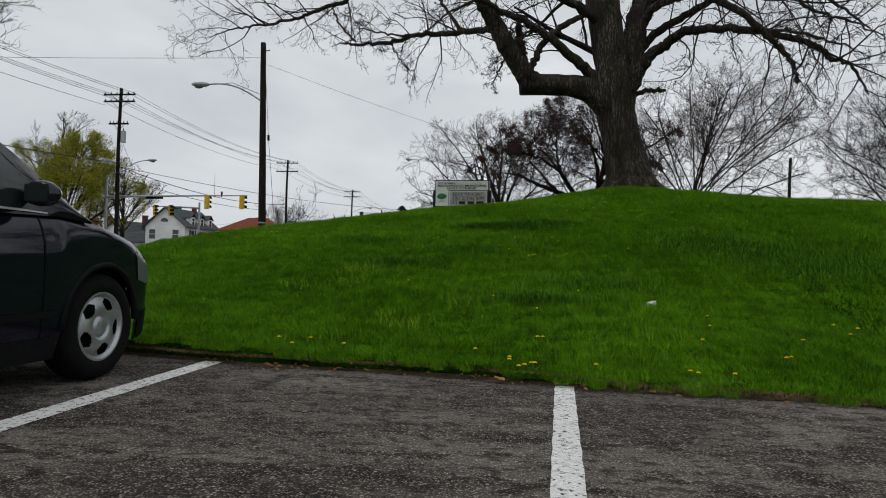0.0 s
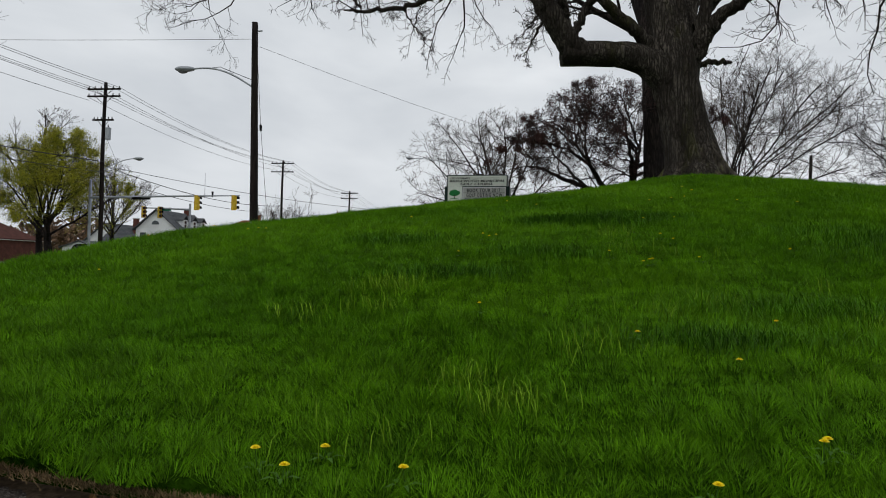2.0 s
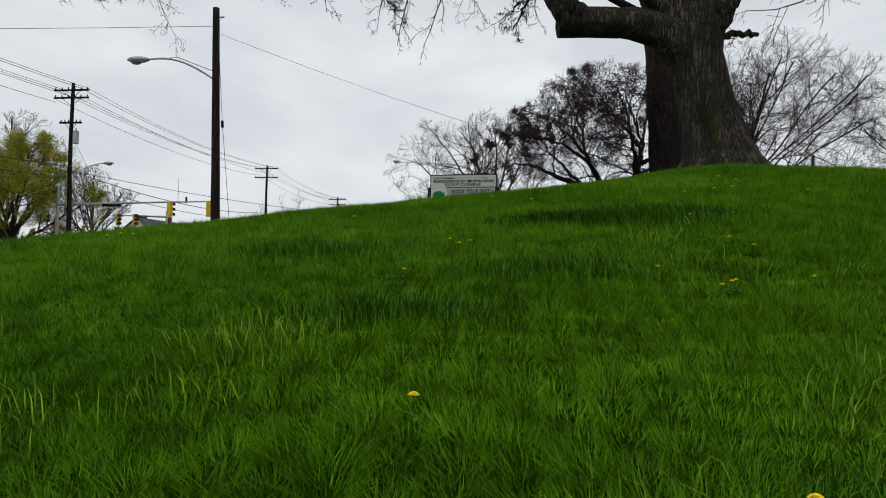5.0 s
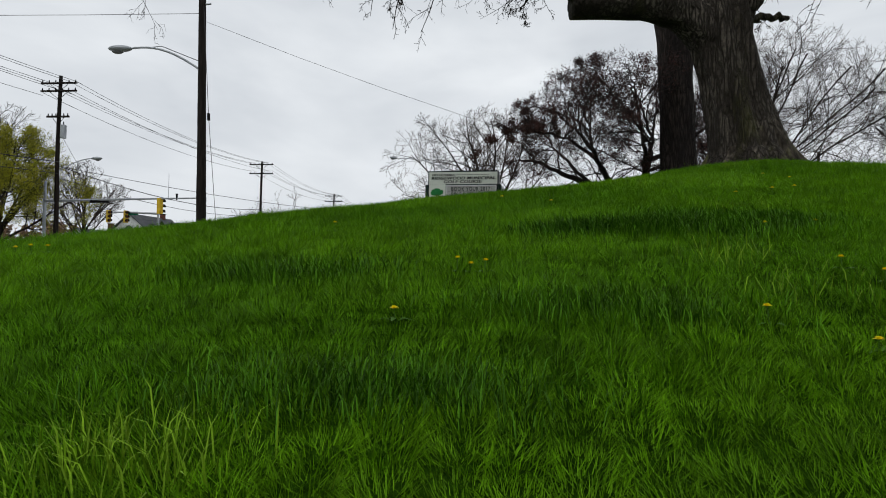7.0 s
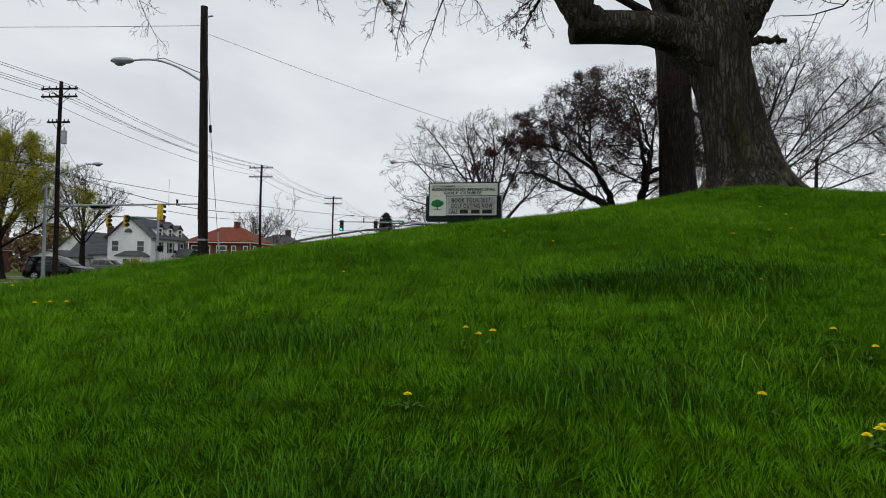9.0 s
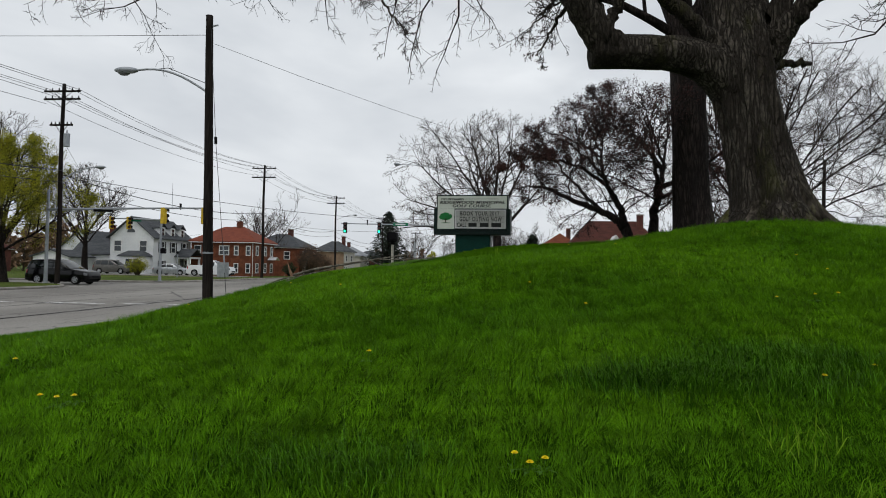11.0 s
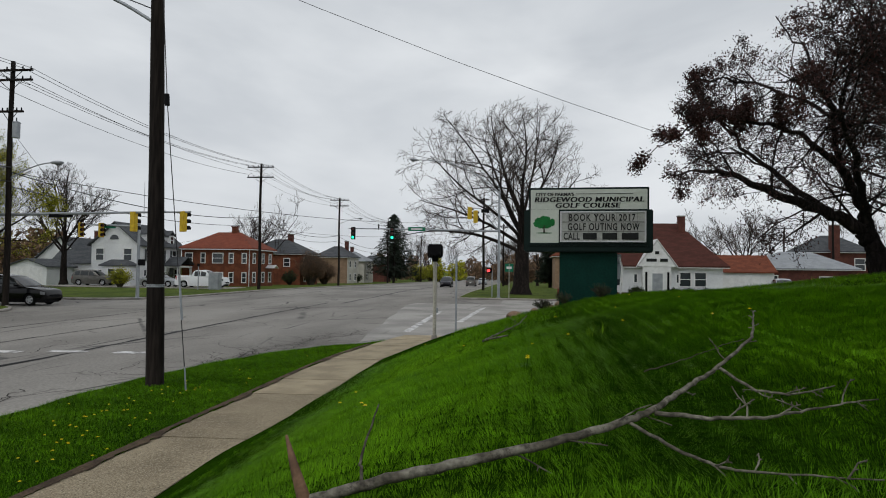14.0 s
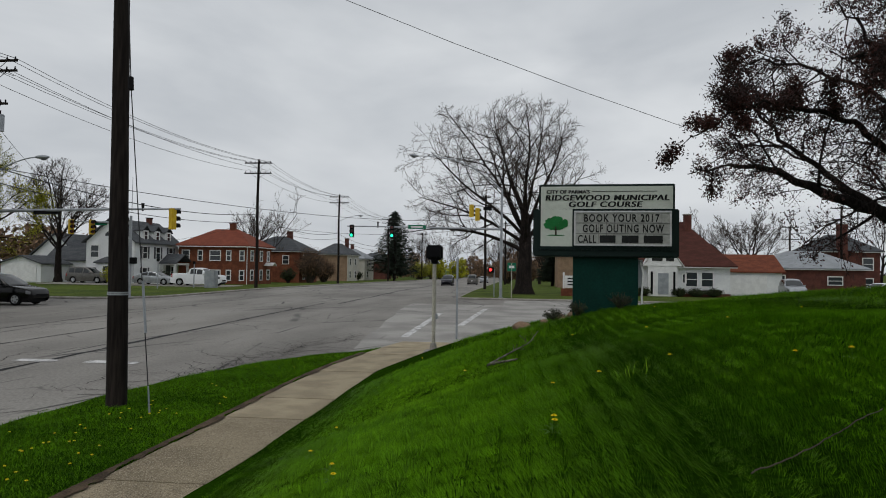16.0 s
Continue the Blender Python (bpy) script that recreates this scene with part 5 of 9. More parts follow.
def near_pole():
    b = Vector((-9.89, 26.93, 0.4))
    top = thing("utility_pole", b, "tall dark wooden pole with a street lamp arm", "utility pole")
    lean = Vector((-0.42, 0.4, 9.85))
    t = Tubes()
    n = 24
    t.tube([tuple(lean * (k / (n - 1))) for k in range(n)], [0.17 - 0.055 * k / (n - 1) for k in range(n)], 14, 0.05)
    part("pole", t.mesh("pole", M_POLE), None, top)
    bm = bmesh.new()
    for z in (2.0, 2.03):
        bmesh.ops.create_cone(bm, cap_ends=True, segments=16, radius1=0.172, radius2=0.172, depth=0.025, matrix=Matrix.Translation(lean * (z / 9.85)))
    part("band", bm, M_STEEL, top, "pale metal band")
    arm = Tubes()
    a0, a1 = lean * 0.735, Vector((-2.85, 0.12, 7.78))
    pts = [a0 + (a1 - a0) * s + Vector((0, 0, 0.42 * math.sin(s * math.pi * 0.85))) for s in np.linspace(0, 1, 12)]
    arm.tube([tuple(p) for p in pts], [0.035] * 12, 8)
    part("lamp_arm", arm.mesh("lamp_arm", M_STEEL), None, top, "thin curved lamp arm")
    stay = Tubes()
    stay.tube([tuple(lean * 0.765), tuple(pts[6] + Vector((0, 0, 0.12))), tuple(pts[8])], [0.012] * 3, 4)
    part("stay", stay.mesh("stay", M_CABLE), None, top)
    cobra_head(top, pts[-1] + Vector((-0.25, 0, 0.02)), pts[-2])
    part("insulator", cyl(lean * 0.965 + Vector((0.12, 0, 0)), lean * 0.965 + Vector((0.3, 0, 0.02)), 0.03), M_STEEL, top)
    guy = thing("guy_wire", (-9.0, 26.45, 0.5), "thin guy wire with a grey guard tube beside the pole", "guy wire")
    w = Tubes()
    w.tube([(0, 0, -0.05), (-0.72, 0.36, 5.5), (-1.2, 0.78, 9.3)], [0.009] * 3, 5)
    part("wire", w.mesh("wire", M_CABLE), None, guy)
    part("strain_insulator", cyl((-0.71, 0.35, 5.4), (-0.735, 0.37, 5.62), 0.05, 0.05, 8), M_BLACK, guy)
    part("guard", cyl((-0.16, 0.08, 1.3), (-0.27, 0.14, 2.15), 0.022, 0.022, 8), M_STEEL, guy, "grey guard tube")
    part("anchor", cyl((0, 0, -0.1), (-0.06, 0.03, 0.45), 0.016, 0.012, 6), M_STEEL, guy)


near_pole()


def cross_pole(x, y, z, height, arms, label, lamp=None, transformer=False):
    top = thing("utility_pole", (x, y, z), label, "utility pole", "utility poles along the road")
    t = Tubes()
    t.tube([(0.04 * math.sin(k), 0, height * k / 7) for k in range(8)], [0.18 - 0.06 * k / 7 for k in range(8)], 10, 0.04)
    part("pole", t.mesh("pole", M_POLE), None, top)
    for za, half in arms:
        bm = box(-half, half, -0.19, -0.08, za - 0.06, za + 0.06, 0.01)
        arm = part("crossarm", bm, M_POLE, top)
        for k in range(6):
            u = -half + 0.12 + (2 * half - 0.24) * k / 5
            part("insulator", cyl((u, -0.135, za + 0.05), (u, -0.135, za + 0.22), 0.045, 0.03, 8), M_BLACK, arm)
        for s in (-1, 1):
            part("brace", cyl((s * half * 0.55, -0.1, za), (0, -0.12, za - 0.6), 0.02, 0.02, 5), M_POLE, arm)
    if transformer:
        zt = arms[-1][0] - 1.1
        can = part("transformer", cyl((0.42, -0.1, zt - 0.4), (0.42, -0.1, zt + 0.45), 0.2, 0.2, 16), M_STEEL, top, "grey transformer can")
        part("lid", cyl((0.42, -0.1, zt + 0.45), (0.42, -0.1, zt + 0.52), 0.22, 0.17, 16), M_STEEL, can)
        part("bushing", cyl((0.42, -0.1, zt + 0.5), (0.42, -0.1, zt + 0.75), 0.04, 0.03, 8), M_BLACK, can)
    if lamp:
        zl, ln = lamp
        arm = Tubes()
        pts = [(ln * s, 0, zl + 0.9 * math.sin(s * 1.5)) for s in np.linspace(0, 1, 8)]
        arm.tube(pts, [0.035] * 8, 6)
        part("lamp_arm", arm.mesh("lamp_arm", M_STEEL), None, top)
        cobra_head(top, (pts[-1][0] + 0.3, 0, pts[-1][2]), pts[-2])
    return top


cross_pole(-31.6, 48.9, 0.45, 13.9, ((13.35, 1.35), (12.8, 1.35), (11.0, 0.85)), "tall wooden pole with crossarms and a transformer", (7.2, 2.6), True)
cross_pole(-30.9, 83.6, 0.45, 13.7, ((13.3, 1.5), (12.2, 1.5)), "tall wooden pole with two crossarms across the road")
cross_pole(-30.5, 114.0, 0.2, 13.6, ((13.2, 1.5), (12.3, 1.5)), "wooden pole with two crossarms farther along the road", (9.5, 3.0))
cross_pole(-30.4, 152.0, -0.2, 13.4, ((13.0, 1.5), (12.2, 1.5)), "distant wooden pole with crossarms")
cross_pole(-30.4, 200.0, -0.7, 13.2, ((12.8, 1.5),), "distant wooden pole with a crossarm")
cross_pole(-7.2, 96.0, 0.3, 11.5, ((11.2, 0.6),), "slim dark pole beside the far sidewalk")
cross_pole(-5.6, 135.0, -0.1, 11.5, ((11.0, 1.0),), "distant wooden pole on the grass verge")
cross_pole(23.8, 61.5, 0.3, 10.7, (), "plain wooden pole with a lamp arm behind the bank", (7.0, -3.2))
cross_pole(38.0, 106.0, 0.4, 11.2, ((10.9, 1.4),), "wooden pole behind the garage")
cross_pole(43.0, 135.0, 0.0, 11.0, ((10.7, 1.4), (8.6, 1.4)), "far wooden pole with two crossarms")
LINE = [(-31.6, 0.0, 14.0), (-31.6, 48.9, 13.9), (-30.9, 83.6, 13.9), (-30.5, 114.0, 13.55), (-30.4, 152.0, 13.0), (-30.4, 200.0, 12.3)]
for (xa, ya, za), (xb, yb, zb) in zip(LINE, LINE[1:]):
    for k, dx in enumerate((-1.3, -0.8, 0.8, 1.3)):
        cable((xa + dx, ya - 0.13, za), (xb + dx, yb - 0.13, zb), 0.7 + 0.06 * k, 0.016)
    for k, dx in enumerate((-1.2, 1.2)):
        cable((xa + dx, ya - 0.13, za - 0.75), (xb + dx, yb - 0.13, zb - 0.95), 0.75, 0.016)
    cable((xa + 0.15, ya, za - 5.9), (xb + 0.15, yb, zb - 5.6), 0.9, 0.03, "thick sagging telephone cable")
    cable((xa + 0.15, ya, za - 6.7), (xb + 0.15, yb, zb - 6.4), 0.8, 0.022)
cable((-10.1, 27.3, 9.3), (26.0, 45.8, 4.2), 1.5, 0.0065)
cable((-10.4, 27.3, 9.6), (-60, 24, 11.0), 0.5, 0.009)
cable((-31.4, 48.9, 10.2), (-58, 100, 7.5), 1.4, 0.014)
cable((-30.8, 83.6, 7.9), (-48.5, 92, 5.6), 0.7, 0.012)
cable((-30.8, 83.6, 8.6), (-40.5, 99, 5.3), 0.7, 0.012)
cable((-31.4, 48.9, 8.0), (-7.2, 96.0, 8.9), 1.2, 0.02)
cable((-30.8, 83.6, 7.2), (-7.2, 96.0, 7.9), 1.0, 0.016)
cable((-7.2, 96.0, 10.9), (-5.6, 135.0, 10.8), 1.0, 0.016)


def signal_head(parent, at, face, lit=None, back=M_BLACK):
    """Three lights in a case. face: degrees about z that the lenses look to."""
    m = pose(*at, 0, 0, face)
    bm = add_box(bmesh.new(), -0.17, 0.17, -0.14, 0.1, -0.53, 0.53, 0.02)
    bmesh.ops.transform(bm, matrix=m, verts=bm.verts)
    case = part("signal_head", bm, back, parent, "three-light traffic signal")
    for k, dz in enumerate((0.35, 0.0, -0.35)):
        bm = cyl((0, -0.145, dz), (0, -0.165, dz), 0.12, 0.12, 16)
        bmesh.ops.transform(bm, matrix=m, verts=bm.verts)
        on = lit == k
        part("lens", bm, (M_LIT_RED if k == 0 else M_LIT_GREEN) if on else M_LENS_OFF, case, "lit lens" if on else "")
        t = Tubes()
        vis = [(m @ Vector((0.145 * math.cos(a), -0.15, dz + 0.145 * math.sin(a))), m @ Vector((0.14 * math.cos(a), -0.38, dz + 0.14 * math.sin(a)))) for a in np.linspace(-0.5, math.pi + 0.5, 11)]
        verts = [tuple(q) for p in vis for q in p]
        faces = [(2 * i, 2 * i + 1, 2 * i + 3, 2 * i + 2) for i in range(10)]
        vis_ob = part("visor", mesh_of("visor", verts, faces, M_BLACK), None, case, "black visor")
        sol = vis_ob.modifiers.new("solidify", "SOLIDIFY")
        sol.thickness = 0.008
    return case


def mast(name, base, height, arm_z, tip, label, rise=0.25, r=0.13):
    top = thing(name, base, label, "traffic signal")
    part("mast", cyl((0, 0, 0), (0, 0, height), r, r * 0.7, 14), M_STEEL, top)
    part("base_plate", box(-0.22, 0.22, -0.22, 0.22, 0, 0.05, 0.008), M_STEEL, top)
    t = Tubes()
    a, b = Vector((0, 0, arm_z)), Vector(tip) - Vector(base)
    pts = [a + (b - a) * s + Vector((0, 0, rise * math.sin(s * math.pi * 0.5) * 0.4)) for s in np.linspace(0, 1, 9)]
    t.tube([tuple(p) for p in pts], np.linspace(0.1, 0.045, 9), 10)
    part("mast_arm", t.mesh("mast_arm", M_STEEL), None, top)
    return top, a, b


far_mast, a, b = mast("traffic_signal", (-4.6, 71.8, 0.45), 9.2, 5.75, (-17.6, 70.6, 6.2), "grey steel signal mast beyond the crossing showing green")
for s in (0.965, 0.705):
    signal_head(far_mast, tuple(a + (b - a) * s + Vector((0, -0.15, -0.32))), 0, 2)
bm = box(-0.75, 0.75, -0.02, 0.02, -0.17, 0.17, 0.005)
bmesh.ops.transform(bm, matrix=Matrix.Translation(a + (b - a) * 0.545 + Vector((0, -0.15, 0.1))), verts=bm.verts)
plate = part("street_sign", bm, M_GREEN_SIGN, far_mast, "green street name sign")
bm = box(-0.5, 0.5, -0.026, -0.021, -0.06, 0.06)
bmesh.ops.transform(bm, matrix=Matrix.Translation(a + (b - a) * 0.545 + Vector((0, -0.15, 0.1))), verts=bm.verts)
part("lettering_bar", bm, M_TRIM, plate)
t = Tubes()
pts = [Vector((0, 0, 9.1)) + (Vector((-6.4, -5.2, 11.1)) - Vector((0, 0, 9.1))) * s + Vector((0, 0, 0.9 * math.sin(s * math.pi))) for s in np.linspace(0, 1, 9)]
t.tube([tuple(p) for p in pts], np.linspace(0.06, 0.03, 9), 7)
part("lamp_arm", t.mesh("lamp_arm", M_STEEL), None, far_mast)
cobra_head(far_mast, pts[-1] + Vector((-0.25, -0.2, 0)), pts[-2])
part("camera_stub", cyl(tuple(a + (b - a) * 0.8), tuple(a + (b - a) * 0.8 + Vector((0, 0, 0.5))), 0.05, 0.07, 8), M_BLACK, far_mast)

left_mast, a, b = mast("traffic_signal", (-33.0, 49.6, 0.45), 6.6, 5.2, (-19.9, 47.3, 5.55), "grey signal mast reaching over the road with yellow heads")
for s, f in ((0.965, 150), (0.73, 165)):
    signal_head(left_mast, tuple(a + (b - a) * s + Vector((0, 0, -0.4))), f, None, M_YELLOW)
part("box", box(-0.7, 0.7, -0.06, 0.06, -0.16, 0.02, 0.01), M_BLACK, left_mast).matrix_basis = Matrix.Translation(a + (b - a) * 0.36)
t = Tubes()
q = a + (b - a) * 0.78
t.tube([tuple(q), tuple(q + Vector((0, 0, 1.75)))], [0.02, 0.012], 5)
part("antenna", t.mesh("antenna", M_STEEL), None, left_mast)
part("camera_stub", cyl(tuple(a + (b - a) * 0.83), tuple(a + (b - a) * 0.83 + Vector((0, 0, 0.4))), 0.05, 0.08, 8), M_BLACK, left_mast)

side_mast, a, b = mast("traffic_signal", (-30.6, 60.2, 0.45), 5.8, 5.25, (-35.6, 60.4, 5.75), "grey signal pole at the far corner with black and yellow heads")
for s, f in ((0.93, 62), (0.6, 62)):
    signal_head(side_mast, tuple(a + (b - a) * s + Vector((0, -0.1, -0.3))), f, None, M_YELLOW)
part("walk_signal", box(0.05, 0.5, -0.15, 0.12, 2.4, 2.85, 0.03), M_BLACK, side_mast, "black pedestrian signal box")
bm = box(-0.6, 0.6, -0.02, 0.02, -0.15, 0.15, 0.005)
bmesh.ops.transform(bm, matrix=Matrix.Translation(a + (b - a) * 0.5), verts=bm.verts)
part("street_sign", bm, M_GREEN_SIGN, side_mast, "green street name sign")

t = Tubes()
t.tube([(0, 0, 5.7), (-0.5, -0.05, 6.3), (-1.1, -0.1, 7.1), (-1.6, -0.1, 7.7), (-2.4, -0.1, 7.75)], [0.06, 0.055, 0.05, 0.045, 0.04], 8)
part("bracket_arm", t.mesh("bracket_arm", M_STEEL), None, far_mast)
for dx, dz in ((-2.55, 7.3), (-2.05, 7.0)):
    signal_head(far_mast, (dx, -0.1, dz), 150, None, M_YELLOW)
part("camera_case", box(-1.55, -0.85, -0.2, 0.1, 7.35, 7.65, 0.03), M_BLACK, far_mast)

# pedestrian signal on its pale post
ped = thing("pedestrian_signal", (-5.5, 35.05, 0.42), "black pedestrian signal on a pale post with concrete foot", "pedestrian signal")
part("footing", box(-0.26, 0.26, -0.26, 0.26, -0.1, 0.16, 0.03), M_KERB, ped, "square concrete footing")
part("foot_collar", cyl((0, 0, 0.16), (0, 0, 0.36), 0.11, 0.085, 12), M_KERB, ped)
part("post", cyl((0, 0, 0.3), (0, 0, 2.72), 0.055, 0.055, 14), M_PALE_POST, ped)
part("head", box(-0.23, 0.23, -0.17, 0.17, 2.74, 3.16, 0.04), M_BLACK, ped, "black signal box")
part("visor_front", box(-0.2, 0.2, -0.27, -0.172, 2.8, 3.1, 0.02), M_BLACK, ped)
part("bracket", cyl((0, 0, 2.62), (0, 0, 2.78), 0.09, 0.12, 10), M_BLACK, ped)
part("push_button", box(0.05, 0.11, -0.04, 0.04, 1.05, 1.2, 0.01), M_STEEL, ped)
post = thing("sign_post", (-5.3, 40.0, 0.33), "thin grey steel sign post seen edge-on", "sign post")
part("post", box(-0.035, 0.035, -0.02, 0.02, -0.05, 3.0, 0.005), M_STEEL, post)
part("sign_plate", box(-0.012, 0.012, -0.3, 0.3, 2.2, 2.95, 0.003), M_STEEL, post, "back of a narrow sign")
rs = thing("pedestrian_signal", (-5.2, 72.6, 0.45), "black box signal with a red light beyond the crossing", "pedestrian signal")
part("post", cyl((0, 0, 0), (0, 0, 2.4), 0.05, 0.05, 10), M_STEEL, rs)
part("head", box(-0.5, 0.0, -0.14, 0.14, 2.1, 2.55, 0.03), M_BLACK, rs)
part("lens", cyl((-0.32, -0.142, 2.33), (-0.32, -0.16, 2.33), 0.13, 0.13, 14), M_LIT_RED, rs, "red light")
gs = thing("road_sign", (-3.7, 71.2, 0.45), "small green road sign on a pale post", "road sign")
part("post", cyl((0, 0, 0), (0, 0, 2.9), 0.035, 0.035, 8), M_PALE_POST, gs)
part("plate", box(-0.36, 0.36, -0.02, 0.02, 2.25, 2.95, 0.006), M_GREEN_SIGN, gs, "green plate")
part("lettering_bar", box(-0.22, 0.22, -0.028, -0.022, 2.5, 2.7), M_TRIM, gs)
cab = thing("utility_cabinet", (-34.4, 80.5, 0.47), "grey metal utility cabinet on the verge", "utility cabinet")
part("body", box(-0.55, 0.55, -0.4, 0.4, 0.0, 1.75, 0.03), M_STEEL, cab)
part("door", box(-0.48, 0.48, -0.42, -0.402, 0.1, 1.6, 0.01), M_STEEL, cab)
for x, y, h in ((-37.6, 76.0, 2.6), (-36.0, 80.0, 2.4)):
    p = thing("short_post", (x, y, 0.47), "slim verge post with a dark top", "post")
    part("post", cyl((0, 0, -0.05), (0, 0, h), 0.06, 0.05, 8), M_STEEL, p)
    part("cap", box(-0.12, 0.12, -0.1, 0.1, h, h + 0.28, 0.02), M_BLACK, p)


# ---- the golf course sign ----
SIGN_Z = float(hill_z(-1.58, 28.3)) - 0.02
F0 = 4.43 - SIGN_Z          # top of the white face
sign = thing("golf_course_sign", (-1.58, 28.215, SIGN_Z), "green and white golf course sign with changeable letters", "sign", rz=-4.4)
bm = box(-0.56, 0.58, 0.16, 0.62, -0.3, F0 - 1.12, 0.01)
part("pedestal", bm, M_SIGN_POST, sign, "dark green sheet-metal pedestal")
bm = box(-1.27, 1.25, 0.02, 0.55, F0 - 1.25, F0 - 0.4, 0.02)
part("cabinet", bm, M_SIGN_DARK, sign, "deep dark green cabinet")
bm = box(-1.17, 1.17, -0.016, 0.4, F0 - 1.13, F0 + 0.04, 0.012)
part("frame", bm, M_SIGN_DARK, sign)
bm = box(-1.135, 1.135, -0.02, 0.012, F0 - 0.4, F0, 0.002)
add_box(bm, -1.135, -0.575, -0.02, 0.012, F0 - 1.07, F0 - 0.402, 0.002)
part("face", bm, M_SIGN_WHITE, sign, "white sign face")
cabz0, cabz1 = F0 - 1.08, F0 - 0.415
case = part("letter_case", box(-0.568, 1.135, -0.05, 0.01, cabz0, cabz1, 0.006), M_SIGN_DARK, sign, "dark case of the letter board")
part("board", box(-0.52, 1.08, -0.056, -0.048, cabz0 + 0.05, cabz1 - 0.05), M_BOARD, case, "pale letter board")
for z0, z1, x0, x1 in ((cabz0 + 0.025, cabz0 + 0.055, -0.548, 1.11), (cabz1 - 0.055, cabz1 - 0.025, -0.548, 1.11), (cabz0 + 0.055, cabz1 - 0.055, -0.548, -0.518), (cabz0 + 0.055, cabz1 - 0.055, 1.08, 1.11)):
    part("trim_strip", box(x0, x1, -0.075, -0.045, z0, z1, 0.004), M_ALU, case, "bright aluminium strip")
for k in (1, 2):
    zz = cabz0 + 0.05 + (cabz1 - cabz0 - 0.1) * k / 3
    part("letter_track", box(-0.52, 1.08, -0.064, -0.057, zz - 0.006, zz + 0.006), M_TRACK, case)
for k in range(1, 12):
    xx = -0.52 + 1.6 * k / 12
    part("panel_joint", box(xx - 0.003, xx + 0.003, -0.0585, -0.0562, cabz0 + 0.055, cabz1 - 0.055), M_TRACK, case)


def words(text, x0, x1, z0, z1, y, parent, shear=0.0, bold=0.0, mat=None, gap=1.0):
    cu = bpy.data.curves.new("lettering", "FONT")
    cu.space_character = gap
    cu.body, cu.size, cu.extrude, cu.offset, cu.shear = text, 1.0, 0.004, bold, shear
    ob = new("lettering", cu)
    cu.materials.append(mat or M_LETTER)
    bpy.context.view_layer.update()
    bb = [Vector(c) for c in ob.bound_box]
    w, h = max(c.x for c in bb) - min(c.x for c in bb), max(c.y for c in bb) - min(c.y for c in bb)
    sx, sy = (x1 - x0) / w, (z1 - z0) / h
    ob.matrix_basis = Matrix.Translation((x0 - min(c.x for c in bb) * sx, y, z0 - min(c.y for c in bb) * sy)) @ Matrix.Rotation(radians(90), 4, "X") @ Matrix.Diagonal((sx, sy, 1, 1))
    ob.parent = parent
    return ob


def bold_words(text, x0, x1, z0, z1, shear, gap, stroke):
    for k in (0, 1):
        words(text, x0 + stroke * k, x1 - stroke * (1 - k), z0, z1, face_y - 0.0012 * k, sign, shear, 0.003, None, gap)


px = lambda c: (c - 433) * 0.003243
pz = lambda c: F0 - (c - 55) * 0.003243
face_y = -0.0245
bold_words("CITY OF PARMA'S", px(113), px(348), pz(94), pz(74), 0.0, 1.0, 0.009)
bold_words("RIDGEWOOD MUNICIPAL", px(107), px(765), pz(132), pz(102), 0.14, 1.12, 0.016)
bold_words("GOLF COURSE", px(235), px(627), pz(168), pz(138), 0.14, 1.12, 0.016)
part("rule", box(px(360), px(700), -0.026, -0.018, pz(84), pz(81)), M_LETTER, sign)
words("BOOK YOUR 2017", px(318), px(712), pz(251), pz(208), -0.062, sign, 0.0, 0.02, None, 1.2)
words("GOLF OUTING NOW", px(312), px(736), pz(308), pz(264), -0.062, sign, 0.0, 0.02, None, 1.2)
words("CALL", px(286), px(383), pz(366), pz(322), -0.062, sign, 0.0, 0.02, None, 1.12)
for c0, c1 in ((402, 485), (518, 605), (632, 730)):
    part("lettering_bar", box(px(c0), px(c1), -0.066, -0.058, pz(364), pz(324)), M_LETTER, sign)
# the painted tree on the face
rng = np.random.default_rng(3)
bm = bmesh.new()
ex, ez = px(166), pz(268)
for k in range(190):
    a, r = rng.uniform(0, 2 * math.pi), math.sqrt(rng.uniform(0, 1))
    u, w = ex + 0.195 * r * math.cos(a), ez + 0.115 * r * math.sin(a) + 0.025
    w = max(w, ez - 0.06 + 0.03 * abs(u - ex))
    q = rng.uniform(0.02, 0.038)
    bmesh.ops.create_cone(bm, cap_ends=True, segments=7, radius1=q, radius2=q, depth=0.003, matrix=Matrix.Translation((u, -0.0225 - 0.00002 * k, w)) @ Matrix.Rotation(radians(90), 4, "X"))
part("emblem_crown", bm, M_TREE_GREEN, sign, "painted green tree emblem")
bm = cyl((ex, -0.0225, pz(322)), (ex, -0.0225, pz(275)), 0.018, 0.01, 6)
for du in (-0.09, 0.08):
    c = cyl((ex, -0.0225, pz(296)), (ex + du, -0.0225, pz(272)), 0.008, 0.005, 5)
    me = bpy.data.meshes.new("tmp")
    c.to_mesh(me)
    bm.from_mesh(me)
    bpy.data.meshes.remove(me)
    c.free()
part("emblem_trunk", bm, M_EMBLEM_TRUNK, sign, "painted dark trunk and boughs")
bm = bmesh.new()
bmesh.ops.create_cone(bm, cap_ends=True, segments=20, radius1=0.16, radius2=0.16, depth=0.003, matrix=Matrix.Translation((ex, -0.0225, pz(324))) @ Matrix.Diagonal((1, 1, 0.07, 1)) @ Matrix.Rotation(radians(90), 4, "X"))
part("emblem_ground", bm, M_TREE_GREEN, sign)
conduit = thing("meter_box", (-1.0, 28.3, SIGN_Z), "grey electrical box with a bent conduit beside the pedestal", "electrical box", rz=-4.4)
